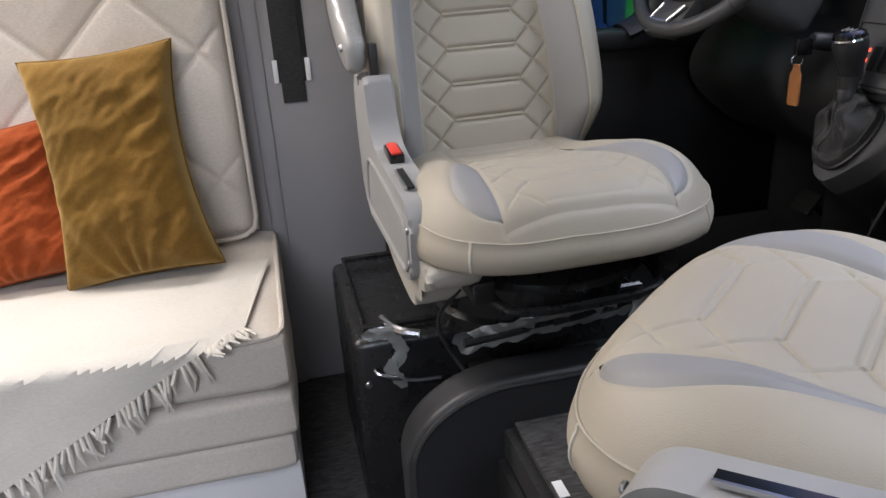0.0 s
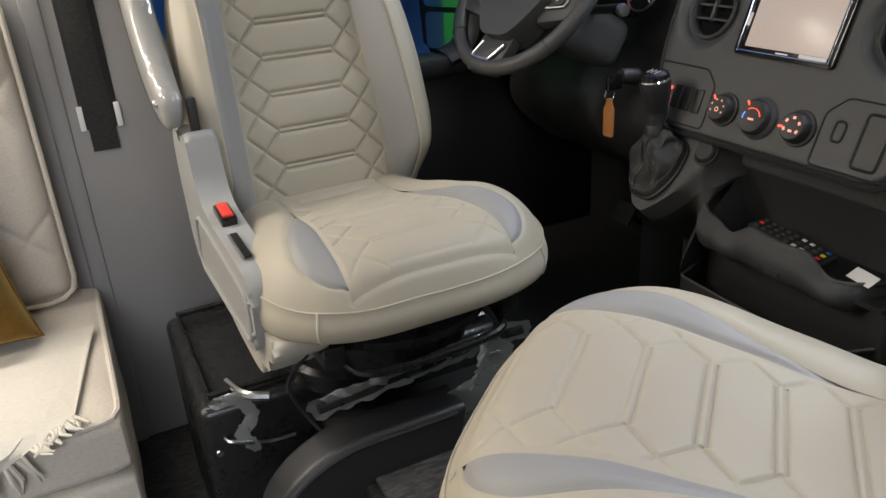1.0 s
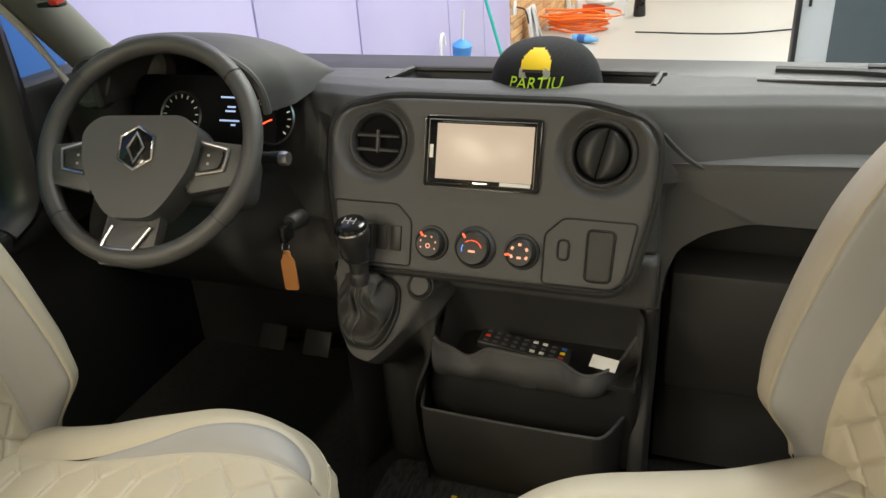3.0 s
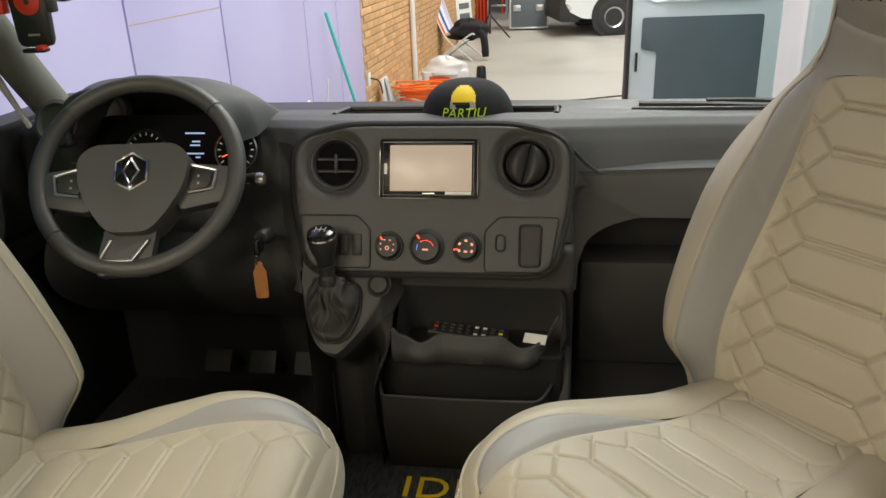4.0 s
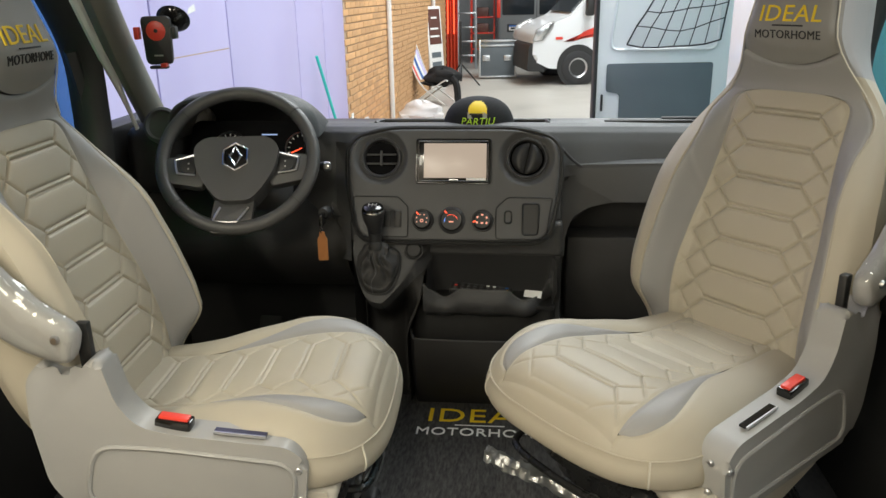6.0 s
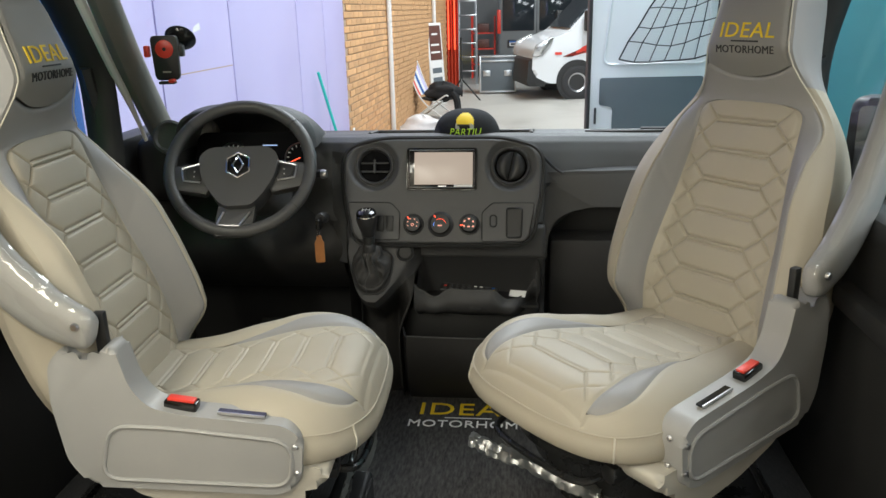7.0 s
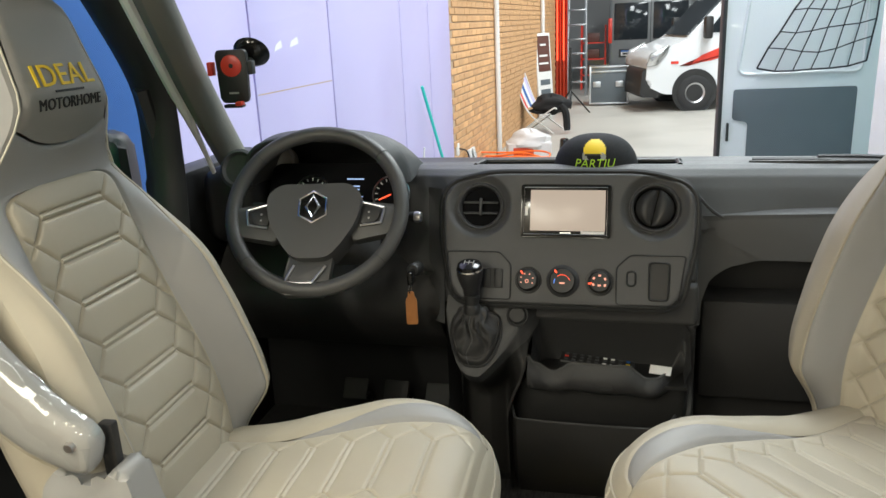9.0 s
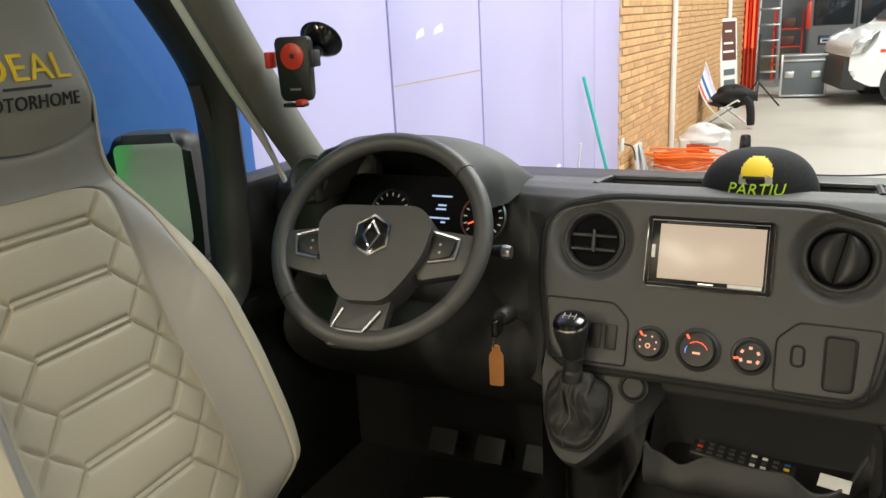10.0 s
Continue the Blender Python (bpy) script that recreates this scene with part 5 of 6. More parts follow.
def pad(x0, x1, y0, y1, z0, z1, puff=0.012, seed=0.0, n=40, quilt=None):
    """A soft upholstered block: bulging faces, rounded edges, a slightly uneven skin."""
    cx, cy, cz = (x0 + x1) / 2, (y0 + y1) / 2, (z0 + z1) / 2
    hx, hy, hz = (x1 - x0) / 2, (y1 - y0) / 2, (z1 - z0) / 2
    b = bmesh.new()
    bmesh.ops.create_cube(b, size=2)
    bmesh.ops.subdivide_edges(b, edges=b.edges[:], cuts=n, use_grid_fill=True)
    r = min(hx, hy, hz) * 0.42
    for v in b.verts:
        p = Vector((v.co.x * hx, v.co.y * hy, v.co.z * hz))
        core = Vector((max(-hx + r, min(hx - r, p.x)), max(-hy + r, min(hy - r, p.y)), max(-hz + r, min(hz - r, p.z))))
        d = p - core
        if d.length > 1e-9:
            p = core + d.normalized() * r
        nx, ny, nz = p.x / hx, p.y / hy, p.z / hz
        p.x += math.copysign(puff, nx) * max(0, abs(nx) - 0.8) * 5 * (1 - ny * ny) * (1 - nz * nz)
        p.y += math.copysign(puff, ny) * max(0, abs(ny) - 0.8) * 5 * (1 - nx * nx) * (1 - nz * nz)
        p.z += math.copysign(puff, nz) * max(0, abs(nz) - 0.8) * 5 * (1 - nx * nx) * (1 - ny * ny)
        q = p + Vector((cx, cy, cz))
        if quilt:
            q += quilt(q, nx, ny, nz)
        v.co = q + Vector((1, 1, 1)) * rough_cloth(q.x + seed, q.y, q.z, 0.004, 7)
    return b


def diamonds(p, q, size=0.155):
    d = min(abs(((p + q) / size + 0.5) % 1 - 0.5), abs(((p - q) / size + 0.5) % 1 - 0.5)) * size * 0.7
    return 0.004 * math.exp(-((d / 0.006) ** 2)) - 0.003 * min(1, d / 0.05)


sofa = root("sofa_base", pose(0, 0, 0), "white laminate sofa plinth along the cabin wall", "sofa")
part("plinth", box(-0.985, -0.40, -2.9, SOFA_END - 0.01, -0.34, -0.185, 0.004), WHITE, sofa)
seat_pads = root("seat_cushion_stack", pose(0, 0, 0), "cream linen seat of three stacked cushions on the plinth", "sofa cushion")
zs = [(-0.183, -0.092), (-0.098, 0.008), (0.012, 0.132)]
for k, (a, b) in enumerate(zs):
    inset = (0.012, 0.0, 0.0)[k]
    qf = (lambda q, nx, ny, nz: Vector((0, 0, -diamonds(q.x, q.y, 0.2) * 0.6)) if nz > 0.7 else Vector()) if k == 2 else None
    part("seat_pad", pad(-0.975, -0.352 - inset, -2.9, SOFA_END - inset, a, b, 0.006, k, 44, qf), LINEN, seat_pads)
pipe_line = [(-0.356, -2.85, 0.127), (-0.356, SOFA_END - 0.07, 0.127), (-0.359, SOFA_END - 0.04, 0.127), (-0.368, SOFA_END - 0.018, 0.127), (-0.388, SOFA_END - 0.008, 0.127), (-0.42, SOFA_END - 0.006, 0.127), (-0.93, SOFA_END - 0.006, 0.127)]
part("edge_piping", tube(pipe_line, 0.006, 7), LINEN, seat_pads)
back = root("back_cushion", pose(0, 0, 0), "cream diamond-quilted linen back cushion leaning on the wall", "sofa cushion")
part("back_pad", pad(-0.985, -0.885, -2.9, SOFA_END - 0.045, 0.142, 0.80, 0.004, 5, 30), LINEN, back)


def back_face(u, v):
    """The quilted front of the back cushion, rounded off towards its edges."""
    y, z = -2.35 + (SOFA_END - 0.038 + 2.35) * u, 0.145 + 0.652 * v
    ey, ez = min(1, (1 - u) * (SOFA_END + 2.31) / 0.05), min(1, min(v, 1 - v) * 0.652 / 0.05)
    rim = (1 - (1 - ey) ** 2.4) * (1 - (1 - ez) ** 2.4)
    return (-0.93 + 0.058 * rim ** 0.6 - 1.3 * diamonds(y, z, 0.30) * rim + 0.006 * math.sin(math.pi * v), y, z)


part("quilted_face", grid(back_face, 230, 120), LINEN, back)
part("edge_piping", tube([(-0.872, -2.85, 0.150), (-0.872, SOFA_END - 0.10, 0.150), (-0.873, SOFA_END - 0.07, 0.155), (-0.874, SOFA_END - 0.048, 0.172), (-0.876, SOFA_END - 0.04, 0.20), (-0.877, SOFA_END - 0.04, 0.5), (-0.878, SOFA_END - 0.04, 0.78)], 0.006, 7), LINEN, back)


def pillow(name, w, h, t, m, material, label, seed):
    """A stuffed cushion with pinched corners and creases, in local x (width) and z (height)."""
    def skin(u, v, s):
        x, z = 2 * u - 1, 2 * v - 1
        edge = max(0.0, (1 - x ** 4) * (1 - z ** 4))
        th = t * edge ** 0.42
        pinch = 1 - 0.19 * (1 - z * z) * abs(x) ** 3 - 0.03 * z
        pz = 1 - 0.05 * (1 - x * x) * abs(z) ** 3
        crease = 0.010 * noise.noise(Vector((x * 2 + seed, z * 4.5, s * 3))) * edge ** 0.3 + 0.005 * noise.noise(Vector((x * 3 + 6 * z, z * 12 - 7 * x, seed))) * edge ** 0.3 + 0.010 * math.exp(-((x - 0.55) / 0.3) ** 2 - ((z - 0.35) / 0.3) ** 2) * math.sin(26 * z - 9 * x) + 0.009 * math.sin(17 * math.atan2(x, z + 1.25)) * edge ** 0.4 * max(0, -z - 0.1) + 0.008 * math.sin(9 * z + 3 * x + 4 * noise.noise(Vector((x * 2, z * 2, seed)))) * edge * max(0, -z + 0.2)
        return (x * w / 2 * pinch, s * (th + crease), z * h / 2 * pz)
    r = root(name, m, label, "pillow", "scatter pillows")
    bm = grid(lambda u, v: skin(u, v, 1), 90, 90)
    join(bm, grid(lambda u, v: skin(u, 1 - v, -1), 90, 90))
    bmesh.ops.remove_doubles(bm, verts=bm.verts, dist=0.001)
    bmesh.ops.recalc_face_normals(bm, faces=bm.faces)
    part("cover", bm, material, r)
    rim = [skin(i / 20, 0, 0) for i in range(21)] + [skin(1, i / 20, 0) for i in range(1, 21)] + [skin(1 - i / 20, 1, 0) for i in range(1, 21)] + [skin(0, 1 - i / 20, 0) for i in range(1, 20)]
    part("seam", tube(rim, 0.003, 6, closed=True), material, r)
    return r


pillow("pillow", 0.33, 0.50, 0.085, pose(-0.775, -1.392, 0.385, -16, -4.5, 88), VELVET, "olive gold velvet pillow leaning on the sofa back", 1.0)
pillow("pillow", 0.34, 0.34, 0.06, pose(-0.80, -1.665, 0.315, -18, -6, 94), VELVET_RUST, "rust orange velvet pillow behind the gold one", 4.0)

# fringed throw over the corner of the seat
throw = root("throw_blanket", pose(0, 0, 0), "ivory cotton throw with a fringed edge over the sofa seat", "blanket")


def cloth(u, v):
    """u runs along the sofa's length away from its end, v across the seat and down its front."""
    y = -2.6 + (1.37 + 0.12 * (1 - v)) * u
    run = 0.80 * v
    start = -0.80 + 0.08 * u
    lim = -0.352 - start
    end = 1 - max(0, (u - 0.30) / 0.70)
    total = lim + 0.52 * (end if u > 0.3 else 1)
    d = total * v
    ripple = 0.004 * math.sin(7 * u + 9 * v) + 0.003 * noise.noise(Vector((u * 6, v * 6, 2)))
    if d < lim:
        return (start + d, y, 0.1405 + ripple * 0.7 + 0.002)
    e = d - lim
    return (-0.352 + 0.014 + 0.010 * math.sin(9 * u + 1) * min(1, e * 6) + abs(ripple), y, 0.1365 - e)


def cloth_tip(u, v):
    """The loose corner that lies over the seat towards its end."""
    a = Vector(cloth(1, v))
    tip = Vector((-0.385, -1.165, 0.143))
    b = a.lerp(tip, u)
    b.z = max(b.z, 0.1425 if b.x < -0.352 else b.z)
    return b


fab = grid(cloth, 60, 50)
part("cloth", fab, BLANKET, throw)
part("corner_flap", grid(cloth_tip, 16, 30), BLANKET, throw)
random.seed(5)
hem = [Vector(cloth(i / 60, 1)) for i in range(8, 61)] + [Vector(cloth_tip(i / 10, 1)) for i in range(1, 11)]
for i in range(len(hem) - 1):
    for k in range(2):
        p = hem[i].lerp(hem[i + 1], k / 2 + random.random() * 0.3)
        lie = p.z > 0.13
        d = Vector((0.035 if lie else random.uniform(0.0, 0.012), random.uniform(-0.004, 0.026), 0.0 if lie else -0.045 - random.random() * 0.02))
        mid = p + d * 0.5 + Vector((0.008, random.uniform(-0.01, 0.01), 0.002))
        part("tassel", tube([p + Vector((0.001, 0, 0)), mid, p + d + Vector((0, random.uniform(-0.01, 0.01), 0))], [0.004, 0.0045, 0.002], 5), BLANKET, throw)

# ---- under the seats ----
for name, cx, cy, lab in (("seat_pedestal", -0.52, -0.62, "black painted steel pedestal under the driver's seat"), ("seat_pedestal", 0.55, -0.50, "black painted steel pedestal under the passenger seat")):
    ped = root(name, pose(0, 0, 0), lab, "seat base", "seat pedestals")
    x0, x1 = cx - 0.27, cx + 0.16
    if cx > 0:
        x0, x1 = cx - 0.12, cx + 0.25
    y0 = -0.97 if cx < 0 else -0.78
    part("box_body", box(x0, x1, y0, cy + 0.30, -0.06 if cx > 0 else -0.34, 0.085, 0.02, 3), PAINTED, ped)
    part("top_rim", tube([(x0 + 0.03, y0 + 0.03, 0.098), (x1 - 0.03, y0 + 0.03, 0.098), (x1 - 0.03, cy + 0.27, 0.098), (x0 + 0.03, cy + 0.27, 0.098)], 0.008, 6, closed=True), PAINTED, ped)
    part("turntable", lathe([(0, 0.19), (0.14, 0.19), (0.16, 0.18), (0.16, 0.13), (0.17, 0.12), (0.17, 0.085), (0, 0.085)], 32), PAINTED, ped).matrix_basis = pose(cx + (0.1 if cx < 0 else -0.08), cy, 0)
    if cx < 0:
        part("bolt", moved(lathe([(0, 0.004), (0.006, 0.004), (0.008, 0)], 8), pose(x1 + 0.001, -0.945, -0.012, 0, 90, 0)), SATIN, ped)
        part("lock_lever", tube(smooth_curve([(x1 - 0.06, -0.90, 0.10), (x1 + 0.01, -0.88, 0.105), (x1 + 0.03, -0.84, 0.10)], 5), 0.009, 8), SATIN, ped, "bare metal lever")
        part("spring_wire", tube(smooth_curve([(x1 - 0.08, -0.87, 0.03), (x1 + 0.005, -0.93, 0.02), (x1 + 0.012, -0.86, -0.01), (x1 + 0.012, -0.80, -0.015)], 6), 0.004, 6), SATIN, ped)
        part("cable", tube(smooth_curve([(-0.22, -0.78, 0.235), (-0.24, -0.82, 0.17), (-0.25, -0.79, 0.08), (-0.20, -0.74, 0.01), (-0.16, -0.70, -0.02)], 6), 0.004, 6), RUBBER, ped)


def hump(u, v):
    """A padded cover: an upright front that rolls over into a flat top; v runs round it, u across."""
    a = math.pi / 2 * min(1, max(0, (v - 0.35) / 0.4))
    y, z = -0.915 + 0.20 * (1 - math.cos(a)), -0.06 + 0.155 * math.sin(a)
    if v < 0.35:
        z = -0.34 + 0.28 * v / 0.35
    if v > 0.75:
        y += 0.18 * (v - 0.75) / 0.25
    k = math.cos(math.pi * u) 
    edge = 0.012 * abs(k) ** 8
    return (-0.165 - 0.042 * math.copysign(abs(k) ** 0.8, k), y + edge * math.cos(a), z - edge * math.sin(a))


def hump_side(u, v):
    p = Vector(hump(1, v))
    q = Vector((-0.130, -0.66, -0.34))
    r = p.lerp(q, u)
    r.x += 0.010 * math.sin(math.pi * min(1, u * 1.5)) * (1 - u)
    return r


hp = root("step_cover", pose(0, 0, 0), "black padded vinyl cover beside the driver's seat base", "step cover")
part("vinyl", grid(hump, 24, 40), VINYL, hp)
part("side_panel", grid(hump_side, 14, 40), VINYL, hp)
part("welt", tube([Vector(hump(1, v / 40)) for v in range(2, 40)], 0.005, 6), RUBBER, hp)


def crinkled(pts, r, seed):
    pts = smooth_curve(pts, 7)
    k = len(pts)

    def f(u, v):
        q = u * (k - 1)
        i = min(int(q), k - 2)
        p = pts[i].lerp(pts[i + 1], q - i)
        a = 2 * math.pi * v
        rr = r * (1 + 0.55 * noise.noise(Vector((u * 22, math.cos(a) * 1.6 + seed, math.sin(a) * 1.6))))
        return p + Vector((0.3 * rr * math.cos(a), rr * math.cos(a), rr * math.sin(a)))
    return grid(f, 60, 14)


for nm, pts, r in (("film_wrapped_lever", [(-0.135, -0.80, 0.175), (-0.14, -0.70, 0.18), (-0.15, -0.58, 0.185), (-0.16, -0.47, 0.19), (-0.145, -0.40, 0.20)], 0.018), ("film_wrapped_lever", [(0.11, -0.50, 0.17), (0.17, -0.53, 0.16), (0.24, -0.56, 0.15), (0.32, -0.61, 0.14), (0.40, -0.66, 0.135)], 0.017)):
    fw = root(nm, pose(0, 0, 0), "seat adjusting bar still wrapped in clear plastic film", "lever", "film-wrapped levers")
    part("bar", tube(smooth_curve(pts, 6), 0.009, 8), PAINTED, fw)
    part("film", crinkled(pts, r, pts[0][0] * 9), PLASTIC_WRAP, fw, "crumpled clear film")
hang = root("loose_film", pose(0, 0, 0), "crumpled clear film hanging below the driver's seat", "plastic film")
part("film", crinkled([(-0.14, -0.46, 0.18), (-0.135, -0.48, 0.12), (-0.165, -0.53, 0.07), (-0.19, -0.56, 0.02)], 0.026, 4.0), PLASTIC_WRAP, hang)

wrap = root("loose_film", pose(0, 0, 0), "crumpled clear film on the driver's seat pedestal", "plastic film")
part("film", crinkled([(-0.355, -0.935, 0.10), (-0.350, -0.90, 0.102), (-0.345, -0.875, 0.06), (-0.350, -0.90, 0.02), (-0.345, -0.88, -0.01)], 0.012, 7.0), PLASTIC_WRAP, wrap)

# ---- floor mat with woven words ----
mat_ob = root("floor_mat", pose(0, 0, 0.001), "charcoal carpet mat with yellow and white words", "mat")
part("carpet", prism(rounded([(-0.22, -0.72), (0.42, -0.72), (0.42, 0.03), (-0.22, 0.03)], 0.03), 0.0, 0.009, 0.003), CARPET, mat_ob)
letters("yellow_letter", moved(writing("IDEAL", 0.098, 0.0008, width=1.12), pose(0.078, -0.083, 0.0098)), YELLOW, mat_ob)
letters("white_letter", moved(writing("MOTORHOME", 0.052, 0.0008, width=1.0), pose(0.078, -0.165, 0.0098)), WHITE_INK, mat_ob)
part("sewn_label", box(0.050, 0.088, -0.716, -0.700, 0.009, 0.0106), WHITE_INK, mat_ob, "small white sewn label", smooth=False)
part("white_line", box(0.01, 0.146, -0.131, -0.128, 0.009, 0.0104), WHITE_INK, mat_ob, smooth=False)

# ---- on the dashboard ----
cap = root("cap", pose(0.058, 0.262, 0.752, 0, 0, 0), "black cloth cap with yellow sun print and lime word", "cap")


def crown(u, v):
    a = 2 * math.pi * v
    b = math.pi / 2 * u
    r = 0.104 * math.cos(b) ** 0.75
    return (r * math.cos(a), r * 0.95 * math.sin(a), 0.098 * math.sin(b) ** 0.9)


part("crown", grid(crown, 20, 48), CAP_CLOTH, cap)
part("button", moved(lathe([(0, 0.004), (0.006, 0.003), (0.007, 0)], 10), pose(0, 0, 0.087)), CAP_CLOTH, cap)
part("peak", grid(lambda u, v: (0.085 * math.cos(math.pi * u), 0.05 + 0.09 * math.sin(math.pi * u) * (0.35 + 0.65 * v), 0.010 - 0.012 * v), 24, 6), CAP_CLOTH, cap)


def on_crown(bm, x0, z0):
    for v in bm.verts:
        x, z, d = v.co.x + x0, v.co.y + z0, v.co.z
        b = math.asin(min(1, (max(0.0, z) / 0.098) ** (1 / 0.9)))
        r = 0.104 * math.cos(b) ** 0.75
        y = -0.95 * math.sqrt(max(0, r * r - x * x)) - 0.0015 - d
        v.co = (x, y, z)
    return bm


disc = bmesh.new()
bmesh.ops.create_grid(disc, x_segments=20, y_segments=20, size=0.026)
for f in [f for f in disc.faces if f.calc_center_median().length > 0.0265 or (f.calc_center_median().y < -0.004)]:
    disc.faces.remove(f)
part("sun_print", on_crown(disc, 0.0, 0.066), YELLOW, cap)
part("van_print", on_crown(prism(rounded([(-0.028, -0.007), (0.026, -0.007), (0.027, 0.003), (0.018, 0.009), (-0.028, 0.009)], 0.003), 0, 0.001), 0.0, 0.056), SHELL, cap)
part("van_windows", on_crown(box(-0.022, 0.014, 0.002, 0.0065, 0.001, 0.002), 0.0, 0.056), BLACK, cap)
letters("lime_letter", on_crown(writing("PARTIU", 0.027, 0.0006, 0.2, 1.0), 0.0, 0.040), LIME, cap)

ph = root("phone_holder", pose(-0.735, -0.04, 1.035, 0, 0, 8), "black phone holder with red disc on a suction cup", "phone holder")
part("cradle", moved(prism(rounded([(-0.032, -0.062), (0.032, -0.062), (0.036, 0.055), (-0.036, 0.055)], 0.012), -0.008, 0.008, 0.003), XZ), BLACK, ph)
part("disc", moved(prism([(0.024 * math.cos(a), 0.02 + 0.024 * math.sin(a)) for a in [2 * math.pi * i / 28 for i in range(28)]], 0.008, 0.0105, 0.001), XZ), RED, ph, "red rubber disc")
part("disc_eye", moved(prism([(0.005 * math.cos(a), 0.02 + 0.005 * math.sin(a)) for a in [2 * math.pi * i / 14 for i in range(14)]], 0.0105, 0.0115), XZ), BLACK, ph)
part("maker_bar", moved(box(-0.011, 0.011, -0.042, -0.038, 0.0082, 0.009), XZ), SHELL, ph)
for s in (-1, 1):
    part("jaw", box(s * 0.046 - 0.006, s * 0.046 + 0.006, -0.022, 0.004, 0.0, 0.03, 0.003), RED if s < 0 else BLACK, ph)
part("foot", box(-0.022, 0.022, -0.024, 0.0, -0.072, -0.064, 0.003), BLACK, ph)
part("foot_pad", box(0.006, 0.022, -0.028, -0.004, -0.068, -0.058, 0.003), RED, ph)
part("arm", tube([(0.0, 0.005, 0.0), (0.018, 0.03, 0.005), (0.024, 0.05, 0.03)], [0.012, 0.010, 0.012], 10), BLACK, ph)
part("suction_cup", moved(lathe([(0.0, 0.02), (0.02, 0.018), (0.038, 0.004), (0.042, -0.002), (0.0, -0.004)], 28), frame_of((0.026, 0.062, 0.045), (1, 0, 0), (0, -0.6, 0.8))), GLOSS, ph)

rc = root("remote_control", pose(0.075, 0.010, 0.352, 8, 4, -5), "black remote control lying in the tray", "remote control")
part("case", box(-0.085, 0.085, -0.021, 0.021, -0.009, 0.009, 0.005, 3), BLACK, rc)
for i in range(9):
    for j in (-1, 0, 1):
        c = DASH_PANEL
        if i in (5, 6) and j != 0:
            c = WHITE
        if i == 8:
            c = (RED, YELLOW, BLUE)[j + 1]
        part("button", box(-0.074 + i * 0.0175, -0.065 + i * 0.0175, j * 0.012 - 0.003, j * 0.012 + 0.003, 0.009, 0.0108, 0.0006), c if i != 0 or j != 0 else RED, rc)
cd = root("card", pose(0.218, 0.006, 0.3465, 30, 0, -12), "small white card standing in the tray", "card")
part("sheet", box(-0.024, 0.024, -0.012, 0.012, -0.0006, 0.0006), WHITE, cd)

# ---- more of the hall ----
# net on the white van door
def net_pt(i, j):
    u, v = i / 6, j / 6
    top_l, top_r, bot_l, bot_r = Vector((0.60, 1.50)), Vector((0.82, 1.50)), Vector((0.14, 0.775)), Vector((0.80, 0.80))
    p = top_l.lerp(top_r, u).lerp(bot_l.lerp(bot_r, u), v)
    sag = 0.05 * math.sin(math.pi * u) * v - 0.05 * math.sin(math.pi * v) * (u - 0.5)
    return Vector((p.x - 0.03 * math.sin(math.pi * v) * (0.5 - u) * 2, -0.048, p.y - sag + 0.012 * math.sin(5 * i + 3 * j)))


net = root("cargo_net", pose(0.79, 3.75, 0, 0, 0, 6), "black cord net stretched on the white van door", "net")
for i in range(7):
    part("cord", tube([net_pt(i, j) for j in range(7)], 0.006 if i in (0, 6) else 0.004, 5), CORD, net)
for j in range(7):
    part("cord", tube([net_pt(i, j) for i in range(7)], 0.006 if j in (0, 6) else 0.004, 5), CORD, net)
part("door_pressing", moved(tube([(x, y, 0.0) for x, y in rounded([(0.10, 0.73), (0.86, 0.73), (0.86, 1.7), (0.2, 1.7)], 0.06)], 0.012, 6, closed=True), Matrix.Translation((0, -0.03, 0)) @ XZ), BODY_WHITE, vd)
part("door_edge", box(-0.012, 0.012, -0.045, 0.045, GZ + 0.4, 1.2, 0.006), BLACK, vd, "black rubber edge")
part("notice", box(0.83, 0.93, -0.034, -0.031, 1.15, 1.45), WHITE, vd)
part("latch_rod", box(0.045, 0.06, -0.05, -0.03, 0.3, 0.42, 0.004), BLACK, vd)
# the same van's body behind its door
vb = root("parked_van", pose(1.95, 4.3, GZ), "white parked van with its rear doors open", "van", "parked vans")
part("body", moved(prism(rounded([(-0.05, 0.45), (4.5, 0.45), (4.9, 0.9), (4.7, 1.3), (3.6, 1.5), (2.9, 2.35), (-0.05, 2.45)], 0.15), -0.9, 0.9, 0.05), Matrix.Translation((0.9, 0, 0)) @ pose(0, 0, 0, 0, 0, 90) @ XZ), BODY_WHITE, vb)
for y in (0.8, 3.9):
    for x in (0.0, 1.62):
        part("wheel", moved(lathe([(0.0, 0.09), (0.2, 0.09), (0.33, 0.08), (0.34, 0.0), (0.33, -0.08), (0, -0.09)], 24), pose(x + 0.09, y, 0.34, 0, 90, 0)), TYRE, vb)


